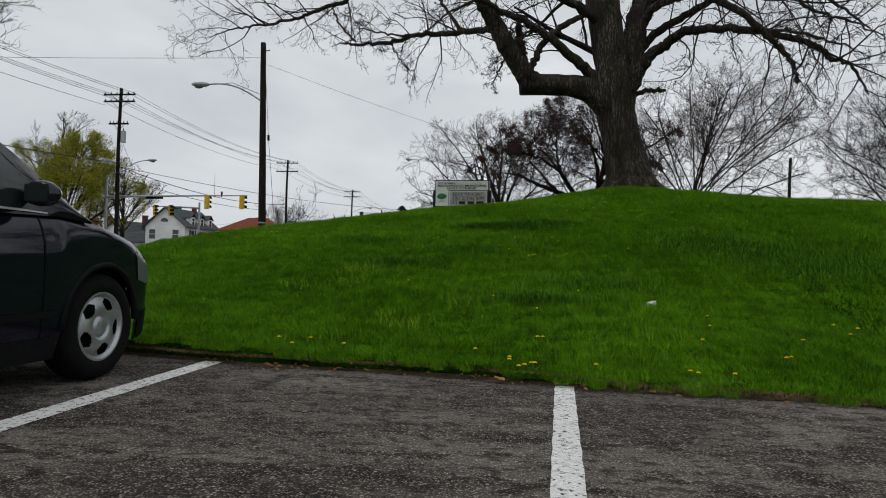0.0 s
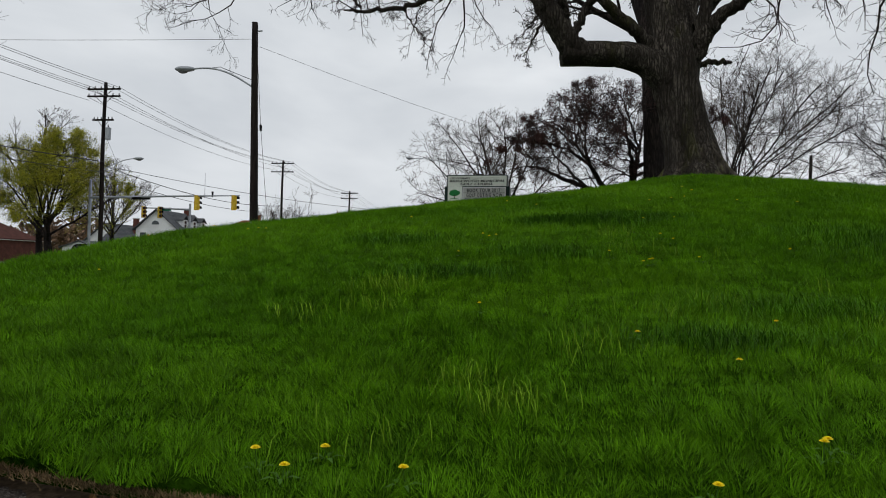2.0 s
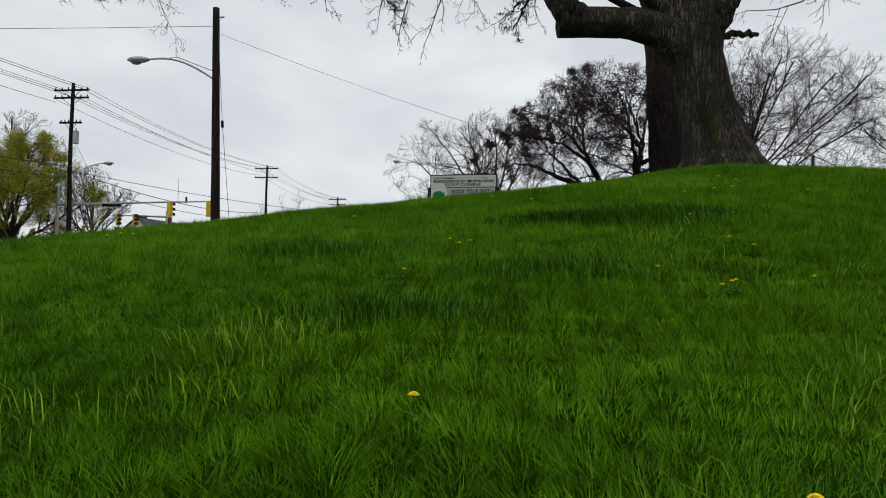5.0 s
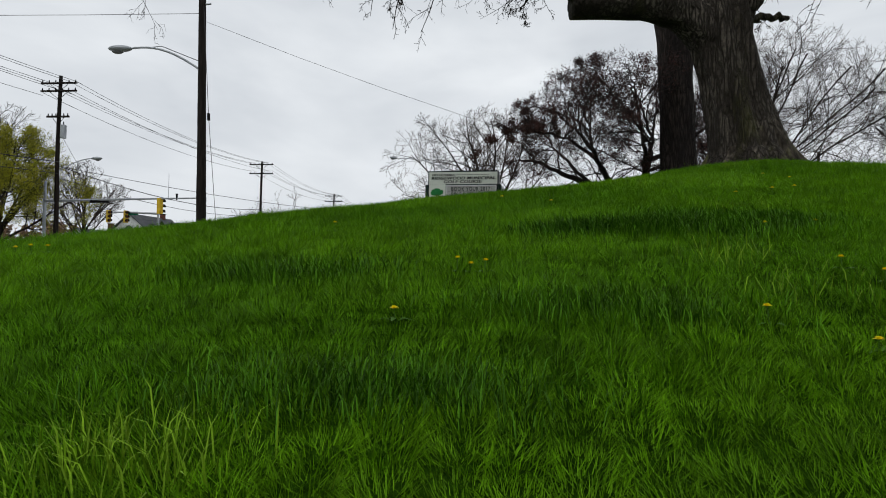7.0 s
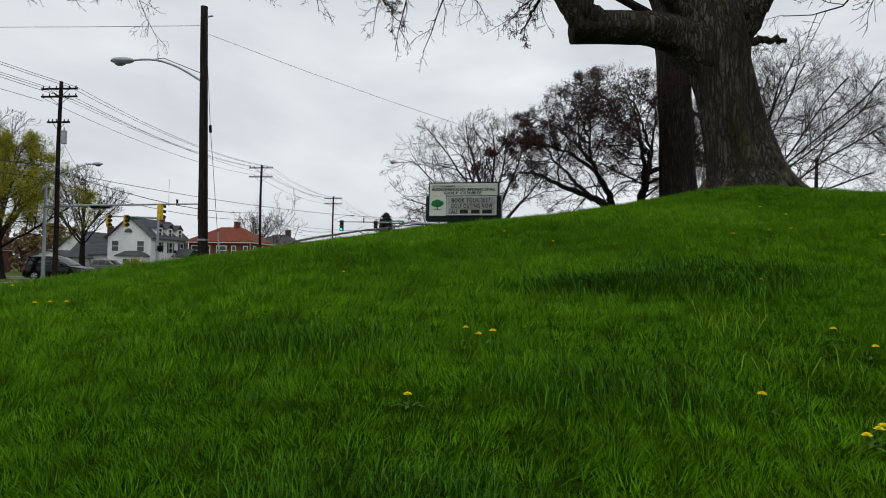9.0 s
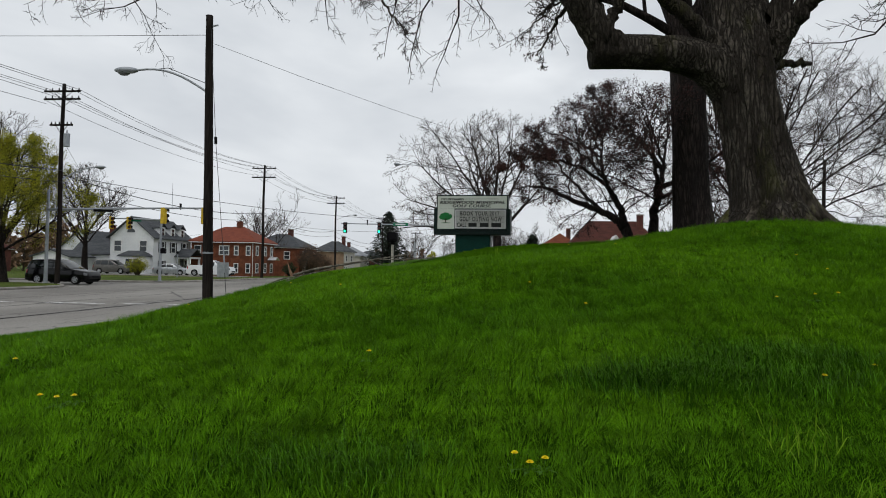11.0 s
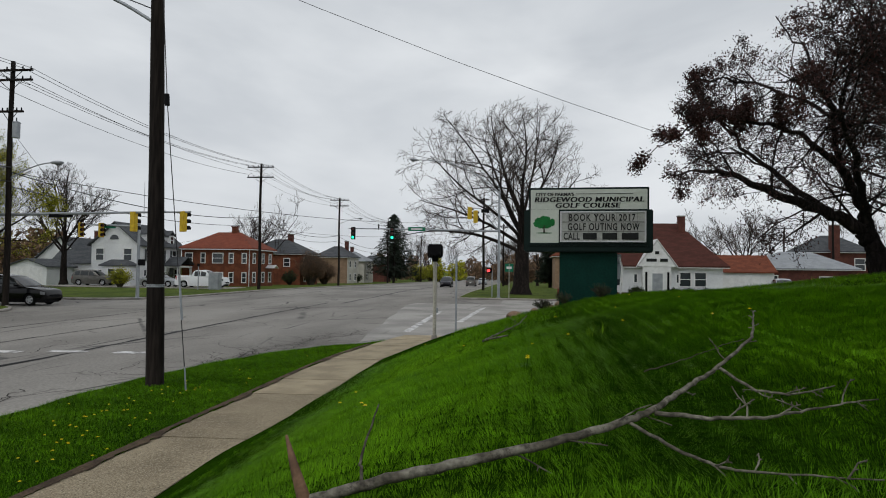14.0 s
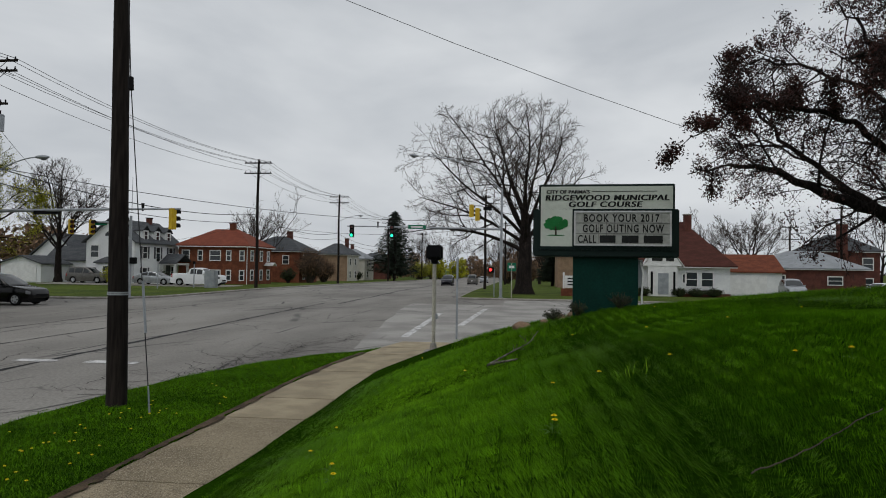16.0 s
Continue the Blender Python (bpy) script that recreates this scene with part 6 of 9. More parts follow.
part("body", box(0.0, 0.09, 0.1, 0.3, 0.45, 0.95, 0.01), M_STEEL, conduit)
t = Tubes()
t.tube([(0.05, 0.1, 0.9), (0.1, 0.06, 0.7), (0.07, 0.05, 0.3), (0.08, 0.04, 0.08), (0.17, 0.0, -0.05)], [0.018] * 5, 8)
part("conduit", t.mesh("conduit", M_TRIM), None, conduit, "pale bent conduit")


# ---- houses ----
def gable_prism(x0, x1, y0, y1, z0, z1, along, over=0.3, thick=0.14):
    """A pitched roof over a plan; along: 'x' or 'y', the ridge's way."""
    bm = bmesh.new()
    if along == "x":
        a, b, c, d = (x0 - over, x1 + over, y0 - over, y1 + over)
        m = (c + d) / 2
        ring = [[(x, c, z0), (x, m, z1), (x, d, z0), (x, d, z0 - thick), (x, m, z1 - thick), (x, c, z0 - thick)] for x in (a, b)]
    else:
        a, b, c, d = (y0 - over, y1 + over, x0 - over, x1 + over)
        m = (c + d) / 2
        ring = [[(c, y, z0), (m, y, z1), (d, y, z0), (d, y, z0 - thick), (m, y, z1 - thick), (c, y, z0 - thick)] for y in (a, b)]
    v = [[bm.verts.new(p) for p in r] for r in ring]
    for i in range(6):
        bm.faces.new((v[0][i], v[0][(i + 1) % 6], v[1][(i + 1) % 6], v[1][i]))
    for r in v:
        bm.faces.new((r[0], r[1], r[4], r[5]))
        bm.faces.new((r[1], r[2], r[3], r[4]))
    bmesh.ops.recalc_face_normals(bm, faces=bm.faces)
    return bm


def hip_roof(x0, x1, y0, y1, z0, z1, inset, over=0.45, thick=0.14, axis="x"):
    bm = bmesh.new()
    x0, x1, y0, y1 = x0 - over, x1 + over, y0 - over, y1 + over
    lo = [(x0, y0), (x1, y0), (x1, y1), (x0, y1)]
    base = [bm.verts.new((*p, z0)) for p in lo]
    under = [bm.verts.new((*p, z0 - thick)) for p in lo]
    if axis == "x":
        m = (y0 + y1) / 2
        r = [bm.verts.new((x0 + inset, m, z1)), bm.verts.new((x1 - inset, m, z1))]
        faces = [(base[0], base[1], r[1], r[0]), (base[1], base[2], r[1]), (base[2], base[3], r[0], r[1]), (base[3], base[0], r[0])]
    else:
        m = (x0 + x1) / 2
        r = [bm.verts.new((m, y0 + inset, z1)), bm.verts.new((m, y1 - inset, z1))]
        faces = [(base[0], base[1], r[0]), (base[1], base[2], r[1], r[0]), (base[2], base[3], r[1]), (base[3], base[0], r[0], r[1])]
    for f in faces:
        bm.faces.new(f)
    for i in range(4):
        bm.faces.new((base[i], under[i], under[(i + 1) % 4], base[(i + 1) % 4]))
    bm.faces.new(under)
    bmesh.ops.recalc_face_normals(bm, faces=bm.faces)
    return bm


def window(parent, face, x, y, z, w, h, shutters=None, rail=True):
    """A framed sash window on the south ('s': looks to -y) or east ('e': looks to +x) face."""
    m = Matrix.Translation((x, y, z)) @ Matrix.Rotation(radians(0 if face == "s" else 90), 4, "Z")

    def put(bm):
        bmesh.ops.transform(bm, matrix=m, verts=bm.verts)
        return bm

    bm = bmesh.new()
    for x0, x1, z0, z1 in ((-w / 2 - 0.1, w / 2 + 0.1, h, h + 0.12), (-w / 2 - 0.1, w / 2 + 0.1, -0.1, 0.0), (-w / 2 - 0.1, -w / 2, 0.0, h), (w / 2, w / 2 + 0.1, 0.0, h)):
        add_box(bm, x0, x1, -0.07, 0.05, z0, z1)
    if rail:
        add_box(bm, -w / 2, w / 2, -0.04, 0.03, h / 2 - 0.035, h / 2 + 0.035)
    win = part("window", put(bm), M_TRIM, parent, "white-framed window")
    part("pane", put(box(-w / 2, w / 2, -0.022, -0.012, 0, h)), M_PANE, win)
    if shutters:
        for s in (-1, 1):
            part("shutter", put(box(s * (w / 2 + 0.3) - 0.17, s * (w / 2 + 0.3) + 0.17, -0.06, -0.01, -0.05, h + 0.05)), shutters, win)
    return win


def gable_wall(bm, x0, x1, y, z0, z1, thick=0.2):
    v = [bm.verts.new(p) for p in ((x0, y, z0), (x1, y, z0), ((x0 + x1) / 2, y, z1), (x0, y + thick, z0), (x1, y + thick, z0), ((x0 + x1) / 2, y + thick, z1))]
    for f in ((0, 1, 2), (5, 4, 3), (0, 3, 4, 1), (1, 4, 5, 2), (2, 5, 3, 0)):
        bm.faces.new([v[i] for i in f])


def clapboards(top, x0, x1, y, z0, z1, step=0.24):
    """Lapped boards on a south wall, as one mesh."""
    bm = bmesh.new()
    z = z0
    while z < z1 - 0.05:
        v = [bm.verts.new(p) for p in ((x0, y - 0.035, z), (x1, y - 0.035, z), (x1, y - 0.008, z + step), (x0, y - 0.008, z + step), (x0, y, z), (x1, y, z))]
        bm.faces.new(v[:4]), bm.faces.new((v[0], v[4], v[5], v[1]))
        z += step
    tagged(part("siding", bm, M_SIDING, top), kind="stuff")


# white two-storey house with dormers
def white_house():
    z = 0.42
    h = thing("house", (-51.1, 94.0, z), "white two-storey house with three dormers and a porch", "house")
    x0, x1, y0, y1, e, r = -3.1, 3.0, -5.0, 5.0, 4.95, 7.75
    part("wall", box(x0, x1, y0, y1, -0.3, e), M_SIDING, h)
    bm = bmesh.new()
    gable_wall(bm, x0, x1, y0, e, r - 0.05)
    part("gable", bm, M_SIDING, h)
    part("roof", gable_prism(x0, x1, y0, y1, e - 0.05, r, "y", 0.4), M_ROOF_GREY, h)
    clapboards(h, x0, x1, y0, 0, e)
    for x in (-2.0, 1.6):
        window(h, "s", x, y0 - 0.02, 3.1, 0.95, 1.35)
    window(h, "s", -2.2, y0 - 0.02, 0.5, 0.95, 1.35)
    bm = bmesh.new()
    bmesh.ops.create_cone(bm, cap_ends=True, segments=20, radius1=0.55, radius2=0.55, depth=0.08, matrix=Matrix.Translation((-0.2, y0 - 0.02, 5.6)) @ Matrix.Rotation(radians(90), 4, "X"))
    bmesh.ops.bisect_plane(bm, geom=bm.verts[:] + bm.edges[:] + bm.faces[:], plane_co=(0, 0, 5.6), plane_no=(0, 0, -1), clear_outer=True)
    part("arched_window", bm, M_PANE, h, "dark half-round attic window")
    bay = part("bay", box(-0.9, 2.7, y0 - 1.3, y0, -0.3, 2.45), M_SIDING, h, "projecting sun-room bay")
    part("roof", hip_roof(-0.9, 2.7, y0 - 1.3, y0 + 0.1, 2.5, 3.15, 1.0, 0.25), M_ROOF_GREY, bay)
    for x in (0.4, 1.5):
        window(h, "s", x, y0 - 1.32, 0.7, 0.85, 1.35)
    for y in (-2.9, 0.0, 3.0):
        window(h, "e", x1 + 0.02, y, 3.05, 0.9, 1.35, M_ROOF_GREY)
    window(h, "e", x1 + 0.02, -2.9, 0.5, 0.95, 1.35, M_ROOF_GREY)
    for y in (-2.4, 0.2, 2.8):
        d = part("dormer", box(1.0, 2.75, y - 0.7, y + 0.7, 5.0, 6.45), M_SIDING, h, "small gabled dormer")
        part("roof", gable_prism(0.3, 2.75, y - 0.7, y + 0.7, 6.4, 7.1, "x", 0.18, 0.1), M_ROOF_GREY, d)
        window(h, "e", 2.77, y, 5.35, 0.65, 0.95)
    porch = part("porch", box(x1, x1 + 2.0, 0.6, 4.2, -0.3, 0.25), M_TRIM, h, "front porch with a gabled roof")
    part("roof", gable_prism(x1, x1 + 2.1, 0.6, 4.2, 2.55, 3.7, "x", 0.25), M_ROOF_GREY, porch)
    part("fascia", box(x1, x1 + 2.1, 0.55, 4.25, 2.25, 2.5), M_TRIM, porch)
    for x, y in ((x1 + 1.9, 0.8), (x1 + 1.9, 4.0), (x1 + 0.2, 0.8)):
        part("column", box(x - 0.14, x + 0.14, y - 0.14, y + 0.14, 0.2, 2.3, 0.01), M_TRIM, porch)
    part("door", box(x1 + 0.0, x1 + 0.06, 2.0, 2.95, 0.2, 2.2, 0.01), M_ROOF_GREY, h)
    window(h, "e", x1 + 0.02, 3.5, 0.7, 0.7, 1.3)
    ch = part("chimney", box(-0.25, 0.3, 2.6, 3.2, 6.5, 8.25, 0.02), M_BRICK_DARK, h)
    part("cap", box(-0.3, 0.35, 2.55, 3.25, 8.25, 8.36), M_BLACK, ch)


white_house()


def brick_house():
    h = thing("house", (-42.6, 102.0, 0.3), "red brick two-storey house with a red hipped roof", "house")
    x0, x1, y0, y1, e = -4.9, 4.6, -4.0, 4.0, 4.95
    part("wall", box(x0, x1, y0, y1, -0.3, e), M_BRICK, h)
    part("roof", hip_roof(x0, x1, y0, y1, e + 0.1, 7.35, 3.6), M_ROOF_RED, h)
    part("eave", box(x0 - 0.45, x1 + 0.45, y0 - 0.45, y1 + 0.45, e - 0.14, e - 0.04), M_TRIM, h, "white eaves board")
    for x, w in ((-3.9, 0.9), (-1.9, 0.5), (0.15, 1.35), (2.0, 0.5), (3.8, 0.5)):
        window(h, "s", x, y0 - 0.02, 3.1, w, 1.2)
        if x > -3:
            window(h, "s", x, y0 - 0.02, 0.55, w, 1.2)
    for y in (-2.8, 0.3, 2.8):
        window(h, "e", x1 + 0.02, y, 3.1, 0.8, 1.25)
        window(h, "e", x1 + 0.02, y, 0.55, 0.8, 1.25)
    part("downspout", cyl((x1 - 0.1, y0 - 0.08, 0), (x1 - 0.1, y0 - 0.08, e), 0.05, 0.05, 8), M_TRIM, h)
    part("awning", gable_prism(x1, x1 + 1.2, 1.4, 3.0, 2.5, 2.9, "x", 0.05, 0.08), M_TRIM, h, "small white door awning")
    side = part("side_porch", box(x0 - 1.6, x0, y0 + 0.6, y0 + 3.0, 2.35, 2.5), M_TRIM, h, "flat-roofed side porch")
    part("column", box(x0 - 1.5, x0 - 1.3, y0 + 0.7, y0 + 0.9, -0.2, 2.35), M_TRIM, side)
    ch = part("chimney", box(0.3, 1.0, -0.3, 0.4, 6.6, 8.1, 0.02), M_BRICK, h)
    part("cap", box(0.22, 1.08, -0.38, 0.48, 8.1, 8.2), M_BRICK_DARK, ch)


brick_house()


def plain_house(at, w, d, e, r, wall, roof, label, hip=True, along="x", south=(), east=(), inset=None, chimney=None, group="", trim=True, wall_east=None):
    h = thing("house", at, label, "house", group)
    part("wall", box(-w / 2, w / 2, -d / 2, d / 2, -0.5, e), wall, h)
    if hip:
        part("roof", hip_roof(-w / 2, w / 2, -d / 2, d / 2, e + 0.1, r, inset or min(w, d) * 0.45, axis=along), roof, h)
    else:
        bm = bmesh.new()
        if along == "y":
            gable_wall(bm, -w / 2, w / 2, -d / 2, e, r - 0.05)
        else:
            for xx in (w / 2 - 0.2,):
                g = bmesh.new()
                gable_wall(g, -d / 2, d / 2, 0, e, r - 0.05)
                bmesh.ops.transform(g, matrix=Matrix.Translation((xx + 0.2, 0, 0)) @ Matrix.Rotation(radians(90), 4, "Z"), verts=g.verts)
                me = bpy.data.meshes.new("tmp")
                g.to_mesh(me)
                bm.from_mesh(me)
                bpy.data.meshes.remove(me)
                g.free()
        part("gable", bm, wall, h)
        part("roof", gable_prism(-w / 2, w / 2, -d / 2, d / 2, e, r, along, 0.35), roof, h)
    if trim:
        part("eave", box(-w / 2 - 0.4, w / 2 + 0.4, -d / 2 - 0.4, d / 2 + 0.4, e - 0.14, e - 0.05) if hip else box(-w / 2 - 0.02, w / 2 + 0.02, -d / 2 - 0.02, d / 2 + 0.02, e - 0.2, e - 0.05), M_TRIM, h, "pale eaves board")
    if wall_east:
        part("east_wall", box(w / 2, w / 2 + 0.05, -d / 2, d / 2, -0.5, e - 0.2), wall_east, h)
    for x, z, ww, hh in south:
        window(h, "s", x, -d / 2 - 0.02, z, ww, hh)
    for y, z, ww, hh in east:
        window(h, "e", w / 2 + (0.07 if wall_east else 0.02), y, z, ww, hh)
    if chimney:
        cx, cy, cw, cz0, cz1 = chimney
        c = part("chimney", box(cx - cw / 2, cx + cw / 2, cy - cw / 2, cy + cw / 2, cz0, cz1, 0.02), M_BRICK_DARK, h)
        part("cap", box(cx - cw / 2 - 0.07, cx + cw / 2 + 0.07, cy - cw / 2 - 0.07, cy + cw / 2 + 0.07, cz1, cz1 + 0.12), M_KERB, c)
    return h


ROW = "houses along the road"
plain_house((-42.2, 121.0, 0.1), 9.5, 9.0, 5.0, 7.5, M_BRICK, M_ROOF_GREY, "red brick house with a dark slate-grey hipped roof", south=((2.5, 3.0, 0.9, 1.2),), east=((-2.5, 3.1, 0.9, 1.2), (0.5, 3.1, 0.9, 1.2), (3, 3.1, 0.9, 1.2), (-2.5, 0.6, 0.9, 1.3), (1.5, 0.6, 1.4, 1.3)), chimney=(1.5, 0, 0.8, 6.5, 8.3), group=ROW)
plain_house((-39.6, 146.0, -0.2), 6.4, 9.0, 5.3, 7.6, M_TAN, M_ROOF_GREY, "tan and cream two-storey house", wall_east=M_CREAM, south=(), east=((-2.6, 3.3, 1.0, 1.2), (1.5, 3.3, 1.0, 1.2), (-2.6, 0.7, 1.0, 1.3), (1.5, 0.7, 1.2, 1.3)), chimney=(1.6, 1.0, 0.7, 6.4, 8.6), group=ROW)
plain_house((-41.0, 163.0, -0.4), 8.0, 9.0, 4.9, 7.2, M_CREAM, M_ROOF_PALE, "cream house with a front porch", south=((1.5, 3.2, 1.2, 1.2),), east=((-2, 3.2, 1.0, 1.2), (1.5, 3.2, 1.0, 1.2), (-2, 0.8, 1.2, 1.3)), chimney=(0, 0, 0.7, 6.4, 8.2), group=ROW)
plain_house((-42.0, 190.0, -0.7), 8.0, 9.0, 4.9, 7.2, M_BRICK_DARK, M_ROOF_GREY, "brick house half hidden by the spruce", east=((-2, 3.2, 1.0, 1.2), (1.5, 3.2, 1.0, 1.2)), group=ROW)
plain_house((-66.5, 104.0, 0.45), 7.4, 8.0, 3.1, 6.4, M_SIDING, M_ROOF_GREY, "white single-storey house with a grey roof", False, "y", south=((2.0, 0.9, 2.4, 1.1),), chimney=(1.8, 1.5, 0.7, 4.5, 7.4))
plain_house((-60.6, 98.5, 0.45), 8.6, 4.0, 2.7, 4.6, M_SIDING, M_ROOF_GREY, "low grey-roofed wing beside the white house", False, "x", south=((0.5, 0.9, 2.2, 0.9),))
gar = plain_house((-64.0, 93.2, 0.45), 5.4, 5.0, 2.2, 3.2, M_SIDING, M_ROOF_GREY, "white garage with a wide door", False, "y")
part("garage_door", box(-2.1, 2.1, -2.56, -2.5, 0, 2.0), M_TRIM, gar)
plain_house((-86.0, 100.0, 0.45), 9.0, 9.0, 3.4, 6.2, M_BRICK_DARK, M_ROOF_BROWN, "distant brown brick house behind the trees", True)

# the white cottage with the brown roof
spa = thing("cottage", (11.3, 88.6, 0.45), "white clapboard cottage with a large brown hipped roof", "house")
part("wall", box(-6.3, 6.3, -4.6, 4.6, -0.3, 2.95), M_SIDING, spa)
part("foundation", box(-6.34, 6.34, -4.64, 4.64, -0.3, 0.28), M_BRICK_DARK, spa, "brick foundation")
clapboards(spa, -6.3, 6.3, -4.6, 0.28, 2.9, 0.2)
part("roof", hip_roof(-6.3, 6.3, -4.6, 4.6, 3.05, 7.7, 4.0, 0.55), M_ROOF_BROWN, spa, "brown shingle roof")
part("eave", box(-6.83, 6.83, -5.13, 5.13, 2.82, 2.92), M_TRIM, spa)
bm = bmesh.new()
gable_wall(bm, -2.2, 1.6, -5.35, 2.95, 5.6, 0.25)
front = part("front_gable", bm, M_TRIM, spa, "white gable with dark lettering")
part("roof", gable_prism(-2.2, 1.6, -5.3, -2.0, 2.95, 5.75, "y", 0.15, 0.1), M_TRIM, front)
for a, b in ((-1.35, -0.35), (0.0, 0.75)):
    part("lettering_bar", box(a, b, -5.4, -5.355, 3.45, 3.75), M_LETTER, front)
part("emblem_bar", box(-0.5, -0.1, -5.4, -5.355, 4.2, 4.5), M_LETTER, front)
porch = part("entry", box(-1.7, 1.1, -5.3, -4.6, -0.2, 2.95), M_TRIM, spa, "white entry porch")
part("door", box(-0.75, 0.25, -5.36, -5.3, 0.15, 2.25, 0.01), M_STEEL, porch, "grey glazed door")
for x in (-1.35, 0.8):
    part("pilaster", box(x - 0.1, x + 0.1, -5.37, -5.302, 0.15, 2.4), M_BLACK, porch)
for x in (-5.5, -4.2, 2.6, 4.1):
    window(spa, "s", x, -4.65, 1.0, 1.05, 1.35)
for x in (-2.3, 1.9):
    window(spa, "s", x, -4.65, 1.35, 0.25, 0.8, None, False)
for y in (-2.5, 1.0):
    window(spa, "e", 6.32, y, 1.2, 0.6, 1.1)
part("downspout", cyl((2.0, -4.7, 0.2), (2.0, -4.7, 2.85), 0.05, 0.05, 8), M_TRIM, spa)
ch = part("chimney", box(2.75, 3.45, -1.2, -0.5, 5.0, 8.35, 0.02), M_BRICK_DARK, spa)
part("cap", box(2.7, 3.5, -1.25, -0.45, 8.35, 8.47), M_KERB, ch)
bm = bmesh.new()
g = thing("garage", (23.0, 95.5, 0.45), "low white garage with an orange-brown roof", "garage")
part("wall", box(-4.2, 2.6, -3.2, 3.2, -0.2, 2.55), M_SIDING, g)
part("roof", gable_prism(-4.2, 2.6, -3.2, 3.2, 2.55, 4.5, "x", 0.3), M_ROOF_ORANGE, g)
part("door", box(-3.4, 1.0, -3.26, -3.2, 0, 2.15), M_TRIM, g)
plain_house((33.2, 106.0, 0.35), 11.0, 9.0, 3.1, 5.4, M_BRICK_DARK, M_ROOF_PALE, "low brick house with a pale grey hipped roof", south=((-4.2, 1.2, 0.7, 1.0), (2.0, 1.2, 1.6, 0.9)), east=((0, 1.0, 1.0, 1.2),))
plain_house((43.5, 120.0, 0.1), 8.5, 8.0, 6.0, 8.6, M_BRICK_DARK, M_ROOF_GREY, "dark brick two-storey house with a grey roof", south=((2.6, 3.4, 1.3, 1.6), (-1.0, 3.4, 1.0, 1.6), (2.6, 0.6, 1.3, 1.5)), chimney=(-1.0, -4.3, 1.1, 0.0, 9.8))
plain_house((7.0, 122.0, 0.0), 8.5, 8.0, 5.2, 8.4, M_TAN, M_ROOF_ORANGE, "tan two-storey house behind the cottage", True, "y", chimney=(1.5, 0, 0.7, 7, 9.2))

# small planter sign on the cottage lawn
pl = thing("planter_sign", (2.0, 78.5, 0.45), "low red brick planter with a white sign board", "sign")
part("planter", box(-1.2, 1.2, -0.4, 0.4, -0.1, 0.7, 0.02), M_BRICK, pl)
part("board", box(-0.85, 1.0, -0.06, 0.06, 0.75, 1.9, 0.02), M_TRIM, pl, "white board")
for k in range(3):
    part("lettering_bar", box(-0.6, 0.75, -0.075, -0.062, 1.0 + k * 0.28, 1.13 + k * 0.28), M_LETTER, pl)
for x in (-0.95, 1.1):
    part("post", box(x - 0.08, x + 0.08, -0.08, 0.08, 0.6, 2.2), M_TRIM, pl)
drv = box(-56, -34.5, 83.2, 88.6, 0.42, 0.492)
tagged(part("driveway", drv, M_KERB), "pale concrete driveway before the houses", "driveway", kind="structure")


# ---- cars ----
def grid_mesh(name, P, mat, flip=False):
    P = np.asarray(P, float)
    a, b = P.shape[:2]
    f = [(i * b + j, i * b + j + 1, (i + 1) * b + j + 1, (i + 1) * b + j) for i in range(a - 1) for j in range(b - 1)]
    if flip:
        f = [q[::-1] for q in f]
    return mesh_of(name, P.reshape(-1, 3), f, mat, True)


def join_grids(name, grids, mat):
    v, f, n = [], [], 0
    for P in grids:
        P = np.asarray(P, float)
        a, b = P.shape[:2]
        v.append(P.reshape(-1, 3))
        f += [(n + i * b + j, n + i * b + j + 1, n + (i + 1) * b + j + 1, n + (i + 1) * b + j) for i in range(a - 1) for j in range(b - 1)]
        n += a * b
    return mesh_of(name, np.concatenate(v), f, mat, True)


def lathe(profile, seg, mat, name, skip=None):
    """Turns (radius, across) pairs about the x axis."""
    ang = np.linspace(0, 2 * np.pi, seg, endpoint=False)
    v = [(x, r * math.cos(a), r * math.sin(a)) for r, x in profile for a in ang]
    f = []
    for i in range(len(profile) - 1):
        for j in range(seg):
            if skip and skip(i, j):
                continue
            j2 = (j + 1) % seg
            f.append((i * seg + j, (i + 1) * seg + j, (i + 1) * seg + j2, i * seg + j2))
    return mesh_of(name, v, f, mat, True)


